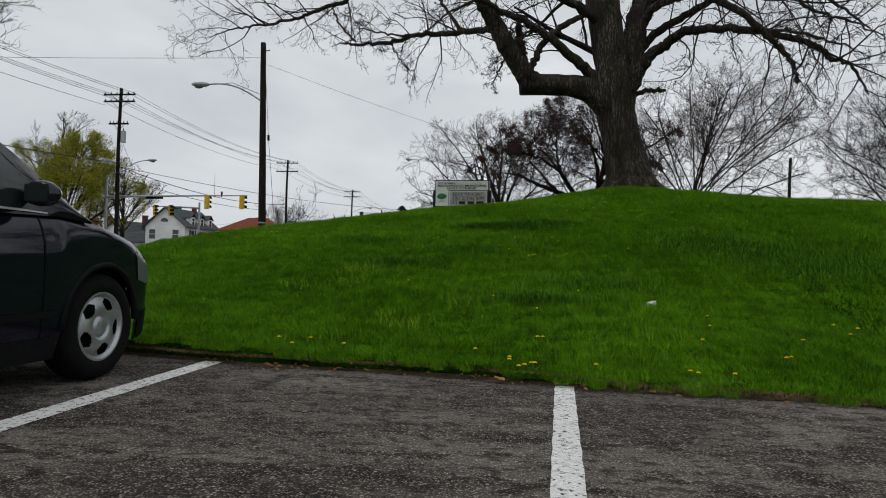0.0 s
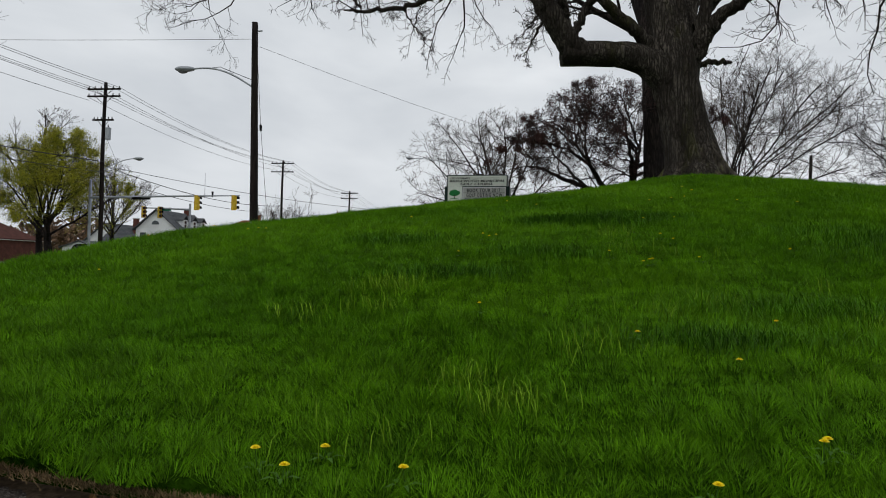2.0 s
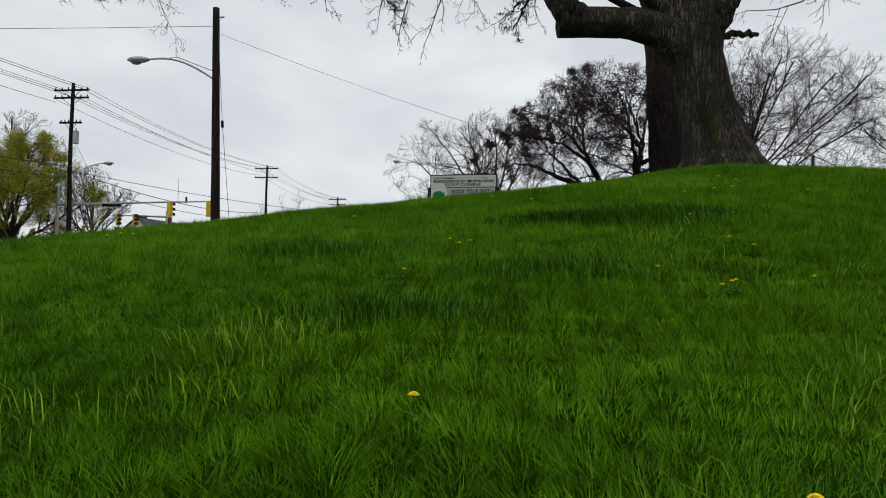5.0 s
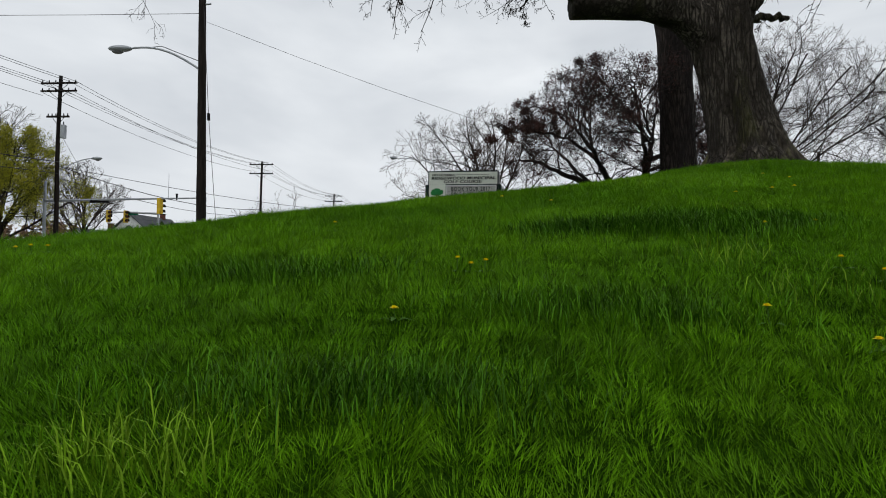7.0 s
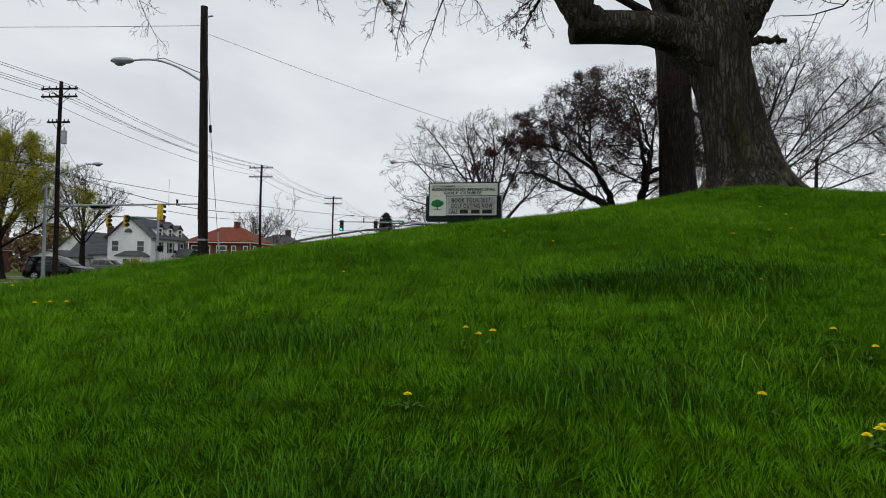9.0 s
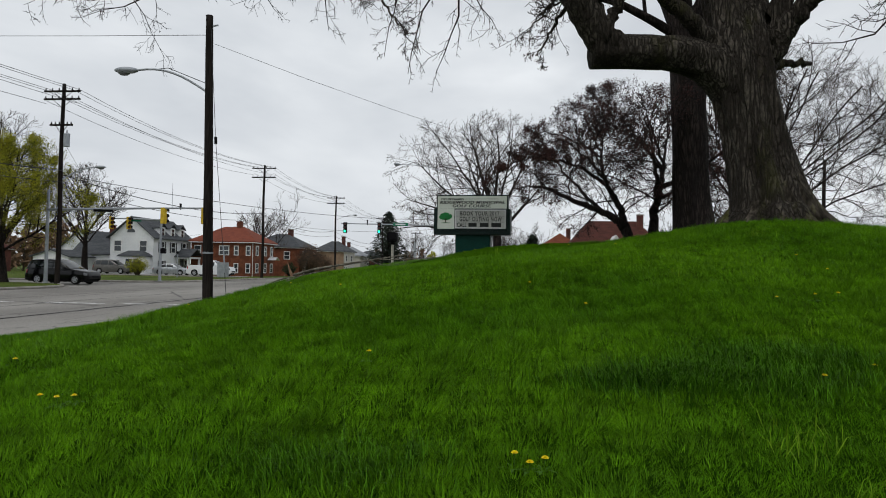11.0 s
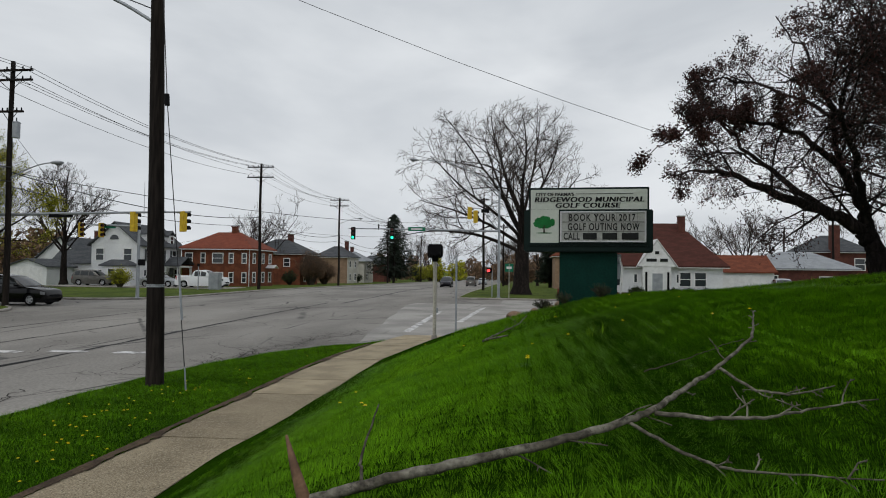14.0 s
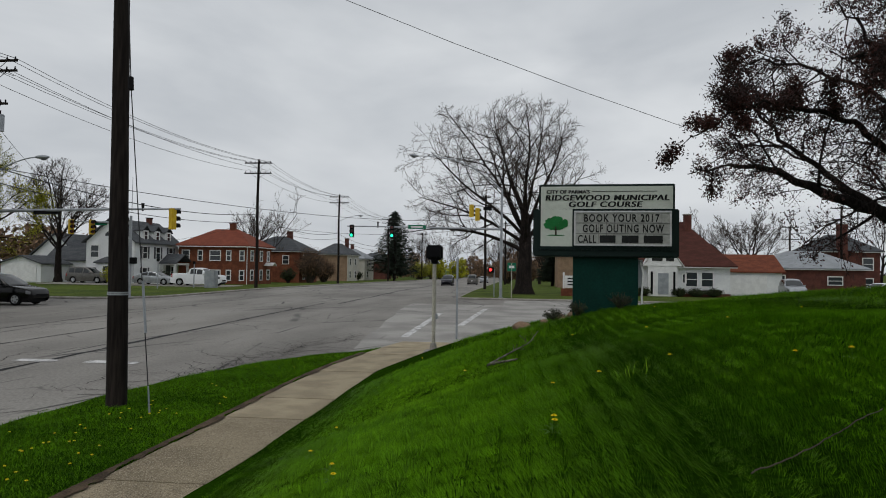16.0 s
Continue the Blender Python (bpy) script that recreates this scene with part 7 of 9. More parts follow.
def wheel_meshes(r, rim_r, width):
    h = width / 2
    tyre = lathe([(rim_r - 0.01, h * 0.5), (rim_r + 0.005, h * 0.92), (rim_r + (r - rim_r) * 0.4, h * 1.06), (r - 0.035, h), (r - 0.012, h * 0.82), (r, h * 0.55), (r, 0.0), (r, -h * 0.55), (r - 0.03, -h), (rim_r, -h * 0.9), (rim_r * 0.9, -h * 0.4)], 40, M_TYRE, "tyre")
    rings = [(rim_r + 0.006, h * 0.93), (rim_r - 0.006, h * 0.95), (rim_r - 0.014, h * 0.9), (rim_r - 0.02, h * 0.76), (rim_r * 0.88, h * 0.74)]
    n0 = len(rings)
    rings += [(rim_r * (0.88 - 0.5 * q), h * (0.76 + 0.2 * math.sin(q * 2.2))) for q in np.linspace(0.04, 1, 14)]
    rings += [(rim_r * 0.35, h * 0.82), (rim_r * 0.3, h * 0.8), (rim_r * 0.27, h * 0.9), (rim_r * 0.2, h * 0.95), (0.001, h * 0.96)]

    def hole(i, j):
        if not n0 - 1 <= i < n0 + 12:
            return False
        rho = (rings[i][0] + rings[i + 1][0]) / 2 / rim_r
        th = ((j + 0.5) % 24 - 12) / 24
        return ((rho - 0.7) / 0.17) ** 2 + (th / (0.3 - 0.16 * (0.87 - rho))) ** 2 < 1

    rim = lathe(rings, 120, M_RIM, "wheel_cover", hole)
    # added black backing; its colour stands for the shade in the cover's holes
    back = lathe([(rim_r, h * 0.3), (0.001, h * 0.3)], 30, M_BLACK, "brake_disc")
    return tyre, rim, back


def car(name, at, rz, paint, shape, label, group="", hero=False):
    """A car from its outline: y forward, x to its right."""
    L, W, wb_f, wb_r, r = shape["length"], shape["width"], shape["axle_f"], shape["axle_r"], shape["tyre"]
    sh, rf = np.array(shape["shoulder"]), np.array(shape["roof"])
    top = thing(name, at, label, "car", group, rz)
    ra = r + 0.06
    ys = np.unique(np.concatenate([np.linspace(-L / 2, L / 2, 90 if hero else 44), [c + ra * math.cos(a) for c in (wb_f, wb_r) for a in np.linspace(0, math.pi, 17 if hero else 9)]]))
    zs = np.interp(ys, sh[:, 0], sh[:, 1])
    e = np.clip(np.abs(ys) / (L / 2), 0, 1)
    zb = 0.2 + 0.12 * e ** 10 + np.where(ys > L / 2 - 0.25, (ys - L / 2 + 0.25) * 0.4, 0)
    for c in (wb_f, wb_r):
        inside = np.abs(ys - c) <= ra
        zb = np.where(inside, np.maximum(zb, r + np.sqrt(np.clip(ra ** 2 - (ys - c) ** 2, 0, None))), zb)
    hw = W / 2 * (1 - 0.17 * e ** 5 - 0.12 * np.clip((ys / (L / 2)) - 0.9, 0, 1) / 0.1)
    rows = 11
    tt = np.linspace(0, 1, rows)

    def side(sign, shift=0.0, t0=0.0, t1=1.0, sel=None, n=rows):
        t = np.linspace(t0, t1, n)
        yy, z0, z1, w = (q if sel is None else q[sel] for q in (ys, zb, zs, hw))
        Z = z0[:, None] + (z1 - z0)[:, None] * t[None]
        hgt = np.clip((Z - 0.2) / 0.85, 0, 1)
        X = w[:, None] * (0.955 + 0.06 * np.sin(np.pi * (0.12 + 0.68 * hgt))) - 0.05 * np.clip(t[None] - 0.85, 0, 1) / 0.15 * (w[:, None] > 0) + shift
        return np.stack([sign * X, np.repeat(yy[:, None], n, 1), Z], 2)

    R, Lf = side(1), side(-1)
    u = np.linspace(-1, 1, 11)
    edge = R[:, -1]
    deck = np.stack([edge[:, 0][:, None] * u[None], np.repeat(ys[:, None], 11, 1), edge[:, 2][:, None] + 0.045 * (1 - u[None] ** 4)], 2)
    ends = [np.stack([R[k] * (1 - s) + Lf[k] * s for s in np.linspace(0, 1, 7)], 0) for k in (0, -1)]
    grids = [R, Lf, deck, *ends]
    # cabin
    yr = np.linspace(rf[0, 0], rf[-1, 0], 40)
    zr = np.interp(yr, rf[:, 0], rf[:, 1])
    zl = np.interp(yr, sh[:, 0], sh[:, 1]) - 0.01
    w0 = np.interp(yr, ys, hw) - 0.03
    hgt = np.clip(zr - zl, 0.0, None)
    w1 = w0 - 0.3 * hgt - 0.02

    def cabin(sign, a, b, t0, t1, shift=0.0, n=6, m=14):
        y = np.linspace(a, b, m)
        t = np.linspace(t0, t1, n)
        za, zc, wa, wc = (np.interp(y, yr, q) for q in (zl, zr, w0, w1))
        Z = za[:, None] + (zc - za)[:, None] * t
        X = wa[:, None] + (wc - wa)[:, None] * t + shift + 0.03 * np.sin(np.pi * t)[None]
        return np.stack([sign * X, np.repeat(y[:, None], n, 1), Z], 2)

    ca, cb = cabin(1, yr[0], yr[-1], 0, 1, 0, 6, 40), cabin(-1, yr[0], yr[-1], 0, 1, 0, 6, 40)
    roof = np.stack([ca[:, -1][:, 0][:, None] * u[None], np.repeat(yr[:, None], 11, 1), zr[:, None] + 0.05 * (1 - u[None] ** 2)], 2)
    grids += [ca, cb, roof]
    part("body", join_grids("body", grids, paint), None, top)
    iw = W / 2 - 0.24
    # black filler box added inside the body, as the shade in the wheel arches
    part("underbody_filler", box(-iw, iw, -L / 2 + 0.2, L / 2 - 0.25, 0.18, 0.72), M_BLACK, top)
    slope_f, slope_r = shape["screen_f"], shape["screen_r"]

    def screen(nm, a, b):
        y = np.linspace(a, b, 8)
        z, w = np.interp(y, yr, zr), np.interp(y, yr, w1) - 0.05
        P = np.stack([w[:, None] * u[None], np.repeat(y[:, None], 11, 1), z[:, None] + 0.05 * (1 - u[None] ** 2) + 0.012], 2)
        part(nm, grid_mesh(nm, P, M_CARGLASS), None, top)

    screen("windscreen", *slope_f)
    screen("rear_window", *slope_r)
    for s in (1, -1):
        for a, b in shape["panes"]:
            part("side_window", grid_mesh("side_window", cabin(s, a, b, 0.08, 0.86, 0.008), M_CARGLASS), None, top)
    for c in (wb_f, wb_r):
        for s in (1, -1):
            tyre, rim, back = shape["wheel"]
            w = part("wheel", tyre, None, top, "tyre with a five-spoke cover")
            w.matrix_basis = Matrix.Translation((s * (W / 2 - shape["tuck"]), c, r)) @ Matrix.Rotation(0 if s > 0 else math.pi, 4, "Z") @ Matrix.Rotation(0.35 * c, 4, "X")
            part("wheel_cover", rim, None, w, "silver wheel cover")
            part("brake_disc", back, None, w)
    f = L / 2
    for s in (1, -1):
        lamp_sel = (ys > f - 0.42) & (ys < f - 0.04)
        part("headlight", grid_mesh("headlight", side(s, 0.008, 0.62, 0.9, lamp_sel, 5), M_LAMP_GLASS), None, top)
        tail_sel = (ys < -f + 0.32) & (ys > -f + 0.03)
        part("tail_light", grid_mesh("tail_light", side(s, 0.008, 0.6, 0.96, tail_sel, 5), M_TAIL), None, top)
        zm = float(np.interp(shape["mirror"], sh[:, 0], sh[:, 1]))
        xm = float(np.interp(shape["mirror"], ys, hw))
        bm = bmesh.new()
        bmesh.ops.create_uvsphere(bm, u_segments=14, v_segments=10, radius=1.0)
        for v in bm.verts:
            v.co = Vector((s * (xm + 0.07 + v.co.x * 0.105), shape["mirror"] + max(-0.04, v.co.y * 0.09), zm + 0.11 + v.co.z * 0.075))
        mir = part("wing_mirror", bm, paint, top, "", True)
        if hero:
            part("mirror_glass", box(s * (xm + 0.07) - 0.075, s * (xm + 0.07) + 0.075, shape["mirror"] - 0.05, shape["mirror"] - 0.042, zm + 0.06, zm + 0.16, 0.003), M_CARGLASS, mir)
    part("grille", box(-W * 0.22, W * 0.22, f - 0.05, f + 0.012, 0.5, 0.66, 0.01), M_BLACK, top)
    part("number_plate", box(-0.16, 0.16, -f - 0.012, -f + 0.01, 0.62, 0.78, 0.004), M_TRIM, top)
    if hero:
        for s in (1, -1):
            sel = (ys > wb_r + ra + 0.02) & (ys < wb_f - ra - 0.02)
            part("side_moulding", grid_mesh("side_moulding", side(s, 0.012, 0.29, 0.34, sel, 3), M_BLACK), None, top)
            part("sill_cladding", grid_mesh("sill_cladding", side(s, 0.006, 0.0, 0.16, sel, 4), M_BLACK), None, top, "black lower cladding")
            for c in (0.86, -0.22, -1.2 if wb_r > -1.1 else -0.95):
                sel2 = np.argsort(np.abs(ys - c))[:2]
                sel2.sort()
                P = side(s, 0.004, 0.02 if c > -0.9 else 0.5, 0.98, sel2, 12)
                mid = P.mean(0)
                P = np.stack([mid - np.array([0, 0.005, 0]), mid + np.array([0, 0.005, 0])])
                part("door_seam", grid_mesh("door_seam", P, M_BLACK), None, top)
            for c in (0.05, -0.95):
                xx = float(np.interp(c, ys, hw)) * 0.99
                part("door_handle", box(s * xx - 0.02, s * xx + 0.03 * s if s > 0 else s * xx + 0.02, c - 0.11, c + 0.11, 0.86, 0.895, 0.008) if s > 0 else box(-xx - 0.03, -xx + 0.02, c - 0.11, c + 0.11, 0.86, 0.895, 0.008), paint, top)
            cres = cabin(s, shape["panes"][0][0] - 0.4, shape["panes"][-1][1] + 0.05, 0.045, 0.075, 0.012, 3, 20)
            part("window_strip", grid_mesh("window_strip", cres, M_ALU), None, top, "thin bright strip under the windows")
            aa = np.linspace(0.05, math.pi - 0.05, 20)
            for c in (wb_f, wb_r):
                arch = Tubes()
                arch.tube([(s * (float(np.interp(c + ra * math.cos(a), ys, hw)) * 1.005), c + (ra + 0.0) * math.cos(a), r + (ra + 0.0) * math.sin(a)) for a in aa], [0.022] * 20, 6)
                part("arch_lip", arch.mesh("arch_lip", M_BLACK), None, top)
            part("bumper_strip", grid_mesh("bumper_strip", side(s, 0.006, 0.02, 0.3, ys > wb_f + ra + 0.02, 4), M_BLACK), None, top, "dark bumper corner")
    return top


W_BIG = wheel_meshes(0.354, 0.225, 0.225)
W_SMALL = wheel_meshes(0.33, 0.21, 0.21)
SUV = dict(length=4.55, width=1.82, axle_f=1.45, axle_r=-1.17, tyre=0.354, tuck=0.13, wheel=W_BIG,
           shoulder=[(-2.275, 0.72), (-2.24, 0.98), (-2.1, 1.08), (-1.0, 1.07), (0.6, 1.06), (1.05, 1.07), (1.45, 1.03), (1.85, 0.94), (2.08, 0.84), (2.2, 0.72), (2.275, 0.56)],
           roof=[(-2.2, 1.05), (-2.05, 1.42), (-1.85, 1.6), (-1.4, 1.67), (-0.5, 1.69), (0.05, 1.67), (0.4, 1.6), (0.75, 1.44), (1.07, 1.22), (1.32, 1.06)],
           screen_f=(0.42, 1.24), screen_r=(-2.17, -1.88), panes=((-1.75, -1.15), (-1.05, -0.12), (-0.02, 0.86)), mirror=0.75)
SEDAN = dict(length=4.8, width=1.8, axle_f=1.42, axle_r=-1.35, tyre=0.33, tuck=0.12, wheel=W_SMALL,
             shoulder=[(-2.4, 0.7), (-2.32, 0.92), (-1.5, 1.0), (0.8, 0.94), (1.5, 0.88), (2.1, 0.76), (2.4, 0.55)],
             roof=[(-1.9, 0.98), (-1.2, 1.32), (-0.7, 1.42), (0.0, 1.43), (0.4, 1.33), (1.15, 0.93)],
             screen_f=(0.3, 1.08), screen_r=(-1.82, -1.15), panes=((-1.25, -0.5), (-0.42, 0.45)), mirror=0.6)
BIG_SUV = dict(SUV, length=5.0, axle_f=1.5, axle_r=-1.45, shoulder=[(-2.5, 0.75), (-2.45, 1.05), (-2.2, 1.14), (0.8, 1.1), (1.5, 1.06), (2.1, 0.97), (2.4, 0.86), (2.5, 0.6)],
               roof=[(-2.42, 1.1), (-2.25, 1.6), (-1.9, 1.76), (-0.6, 1.8), (0.0, 1.74), (0.4, 1.55), (1.15, 1.1)], screen_f=(0.2, 1.07), screen_r=(-2.4, -2.22), panes=((-2.0, -1.35), (-1.25, -0.3), (-0.2, 0.6)), mirror=0.62)
TRUCK = dict(SUV, length=5.8, width=1.95, axle_f=1.85, axle_r=-1.75, tyre=0.39, wheel=wheel_meshes(0.39, 0.24, 0.25), shoulder=[(-2.9, 0.75), (-2.86, 1.28), (-0.75, 1.28), (-0.7, 1.24), (1.1, 1.22), (1.5, 1.2), (2.6, 1.14), (2.82, 1.02), (2.9, 0.6)],
             roof=[(-0.85, 1.25), (-0.72, 1.78), (-0.5, 1.9), (0.3, 1.92), (0.7, 1.85), (1.45, 1.22)], screen_f=(0.75, 1.38), screen_r=(-0.83, -0.74), panes=((-0.55, 0.1), (0.18, 0.8)), mirror=0.95)
car("parked_car", (-2.3, 2.98, 0.0), 0, M_CAR_DARK, SUV, "dark graphite compact sport-utility car parked nose to the grass", hero=True)
car("parked_car", (-33.4, 52.0, 0.36), -90, M_CAR_BLACK, BIG_SUV, "black sport-utility car waiting in the side street")
car("parked_truck", (-38.1, 85.2, 0.5), -90, M_CAR_WHITE, TRUCK, "white pickup truck parked in a driveway")
car("parked_car", (-43.6, 86.0, 0.5), -90, M_CAR_SILVER, SEDAN, "silver sedan parked beside the white house")
car("parked_car", (-52.3, 87.0, 0.5), -90, M_CAR_GREY, BIG_SUV, "grey-brown sport-utility car in the driveway")
car("parked_car", (23.4, 84.0, 0.5), 170, M_CAR_SILVER, BIG_SUV, "silver car parked by the low brick house")
car("parked_car", (37.5, 96.0, 0.45), 120, M_CAR_WHITE, SEDAN, "white car beside the dark brick house")
FAR = "cars on the far road"
car("car", (-14.4, 121.0, 0.0), 180, M_CAR_DARK, SUV, "small dark car far along the road", FAR)
car("car", (-11.6, 138.0, -0.18), 0, M_CAR_GREY, BIG_SUV, "grey car seen from behind far along the road", FAR)
car("car", (-10.9, 165.0, -0.45), 0, M_CAR_SILVER, SEDAN, "silver car far along the road", FAR)


# ---- grass ----
def lattice(x, y, scale, seed):
    """Smooth value noise over the plan, 0 to 1."""
    tab = np.random.default_rng(seed).uniform(0, 1, (256, 256))
    u, w = x * scale, y * scale
    i, j = np.floor(u).astype(int), np.floor(w).astype(int)
    fu, fw = u - i, w - j
    fu, fw = fu * fu * (3 - 2 * fu), fw * fw * (3 - 2 * fw)
    g = lambda a, b: tab[a % 256, b % 256]
    return (g(i, j) * (1 - fu) + g(i + 1, j) * fu) * (1 - fw) + (g(i, j + 1) * (1 - fu) + g(i + 1, j + 1) * fu) * fw


def blades(name, x, y, z, height, width, seed, mat, label, bend=0.55, simple=False, lean=None):
    rng = np.random.default_rng(seed)
    n = len(x)
    az = rng.uniform(0, 2 * np.pi, n)
    flow = 2 * np.pi * lattice(x, y, 0.9, seed + 1)
    h = height * rng.uniform(0.55, 1.3, n)
    out = h * bend * rng.uniform(0.15, 1.2, n)
    dx, dy = np.cos(az) * 0.6 + np.cos(flow) * 0.25, np.sin(az) * 0.6 + np.sin(flow) * 0.25
    if lean is not None:
        dx, dy = dx * 0.8 + lean[0], dy * 0.8 + lean[1]
    k = np.sqrt(dx * dx + dy * dy) + 1e-6
    dx, dy = dx / k * out, dy / k * out
    wx, wy = -np.sin(az) * width * 0.5, np.cos(az) * width * 0.5
    v = np.empty((n, 5, 3))
    v[:, 0] = np.stack([x - wx, y - wy, z - 0.01], 1)
    v[:, 1] = np.stack([x + wx, y + wy, z - 0.01], 1)
    v[:, 2] = np.stack([x + dx * 0.4 + wx * 0.8, y + dy * 0.4 + wy * 0.8, z + h * 0.6], 1)
    v[:, 3] = np.stack([x + dx * 0.4 - wx * 0.8, y + dy * 0.4 - wy * 0.8, z + h * 0.6], 1)
    v[:, 4] = np.stack([x + dx, y + dy, z + h * (1 - 0.25 * out / (h + 1e-6))], 1)
    if simple:
        me = bpy.data.meshes.new(name)
        me.vertices.add(n * 3)
        me.vertices.foreach_set("co", v[:, [0, 1, 4]].ravel())
        me.loops.add(n * 3)
        me.loops.foreach_set("vertex_index", np.arange(n * 3, dtype=np.int32))
        me.polygons.add(n)
        me.polygons.foreach_set("loop_start", (np.arange(n) * 3).astype(np.int32))
        me.polygons.foreach_set("loop_total", np.full(n, 3, np.int32))
        me.materials.append(mat)
        me.update(calc_edges=True)
        return tagged(new(name, me), label, "grass", kind="stuff")
    base = np.arange(n)[:, None] * 5
    loops = np.concatenate([base + np.array([0, 1, 2, 3]), base + np.array([3, 2, 4])], 1).ravel()
    starts = (np.arange(n)[:, None] * 7 + np.array([0, 4])).ravel()
    totals = np.tile([4, 3], n)
    me = bpy.data.meshes.new(name)
    me.vertices.add(n * 5)
    me.vertices.foreach_set("co", v.ravel())
    me.loops.add(n * 7)
    me.loops.foreach_set("vertex_index", loops.astype(np.int32))
    me.polygons.add(n * 2)
    me.polygons.foreach_set("loop_start", starts.astype(np.int32))
    me.polygons.foreach_set("loop_total", totals.astype(np.int32))
    me.materials.append(mat)
    me.update(calc_edges=True)
    return tagged(new(name, me), label, "grass", kind="stuff")


def scatter(n, x0, x1, y0, y1, seed):
    rng = np.random.default_rng(seed)
    return rng.uniform(x0, x1, n), rng.uniform(y0, y1, n)


def on_bank(x, y):
    return (x > bank_x(y) + 0.02) & (y > lot_edge(x) - 0.11 + 0.16 * (lattice(x, y, 3, 5) - 0.5) + 0.16 * (lattice(x, y, 9, 6) - 0.5)) & ((x - 3.79) ** 2 + (y - 17.86) ** 2 > 0.9)


def turf(name, n, x0, x1, y0, y1, seed, height, width, label, simple=True):
    x, y = scatter(n, x0, x1, y0, y1, seed)
    keep = on_bank(x, y)
    x, y = x[keep], y[keep]
    # the turf grows in small clumps that lean outwards and stand highest in their middle
    tab = np.random.default_rng(seed + 9).uniform(0, 1, (3, 256, 256))
    size = 0.13 + 6 * width
    i, j = np.floor(x / size).astype(int) % 256, np.floor(y / size).astype(int) % 256
    ox, oy = x / size - np.floor(x / size) - 0.25 - 0.5 * tab[0, i, j], y / size - np.floor(y / size) - 0.25 - 0.5 * tab[1, i, j]
    clump = (0.72 + 0.6 * tab[2, i, j]) * (1.2 - 0.9 * np.clip(ox * ox + oy * oy, 0, 0.7))
    tall = 0.5 + 0.5 * lattice(x, y, 0.8, 77) + 0.55 * lattice(x, y, 2.6, 78) + 0.35 * lattice(x, y, 7.0, 79)
    return blades(name, x, y, hill_z(x, y), height * tall * clump, width, seed, M_GRASS, label, 1.25, simple, (1.5 * ox, 1.5 * oy))


turf("grass", 820000, -3.4, 4.4, 4.4, 13.2, 101, 0.045, 0.0042, "dense fresh green lawn grass on the slope above the parking lot")
turf("grass", 330000, -6.0, 2.0, 17.2, 23.4, 102, 0.038, 0.0046, "green lawn grass on the side of the bank")
turf("grass", 110000, -6.4, 2.0, 23.4, 28.6, 111, 0.042, 0.0065, "green lawn grass round the sign")
turf("grass", 280000, -6.2, 4.5, 13.0, 17.3, 103, 0.042, 0.0048, "green lawn grass on top of the bank")
turf("grass", 90000, -6.4, -3.4, 5.2, 13.2, 104, 0.055, 0.0065, "green lawn grass beside the sidewalk")
turf("grass", 260000, 4.4, 9.5, 4.0, 18.0, 109, 0.055, 0.0065, "green lawn grass on the slope below the old tree")
turf("grass", 70000, 9.5, 16.0, 4.0, 20.0, 105, 0.07, 0.01, "green lawn grass by the old tree")
turf("grass", 90000, 2.0, 13.0, 17.2, 34.0, 106, 0.05, 0.01,
     "short green lawn grass between the trees")
turf("grass", 60000, -4.5, 13.0, 25.5, 42.0, 108, 0.05, 0.011, "green lawn grass behind the old tree")
x, y = scatter(230000, -10.9, -7.0, 14.0, 36.0, 107)
keep = (x > kerb_x(y) + 0.03 * lattice(x, y, 5, 81)) & (x < strip_right(y) + 0.1 * lattice(x, y, 1.6, 82) - 0.05)
x, y = x[keep], y[keep]
blades("grass", x, y, strip_z(x, y), 0.03 + 0.03 * lattice(x, y, 1.2, 80) + 0.02 * lattice(x, y, 6, 83), 0.0055, 107, M_GRASS, "green grass of the roadside strip", 1.1, True)
# longer tufts here and there
rng = np.random.default_rng(61)
tx, ty = [], []
for cx, cy, n, r in ((0.3, 6.2, 130, 0.13), (-0.77, 8.2, 110, 0.12), (-0.6, 8.17, 60, 0.1), (1.77, 8.02, 70, 0.13), (1.33, 7.71, 45, 0.12), (-1.1, 7.49, 45, 0.12), (-0.68, 7.67, 50, 0.13), (0.81, 7.14, 40, 0.12), (-0.64, 8.27, 50, 0.12), (0.07, 6.47, 50, 0.12), (1.4, 9.7, 40, 0.15), (2.6, 7.6, 35, 0.12), (1.9, 11.9, 30, 0.3), (1.2, 10.2, 60, 0.14), (-0.2, 5.6, 40, 0.14), (2.4, 6.0, 35, 0.14)):
    tx.append(cx + rng.normal(0, r, n)), ty.append(cy + rng.normal(0, r * 0.7, n))
for k in range(34):
    cx, cy = rng.uniform(-4, 5), rng.uniform(5.4, 24)
    tx.append(cx + rng.normal(0, 0.07, 14)), ty.append(cy + rng.normal(0, 0.07, 14))
tx, ty = np.concatenate(tx), np.concatenate(ty)
ok = on_bank(tx, ty)
tx, ty = tx[ok], ty[ok]
blades("grass_tufts", tx, ty, hill_z(tx, ty), 0.125, 0.005, 62, M_GRASS_TALL, "longer pale grass tufts in the lawn", 1.0)
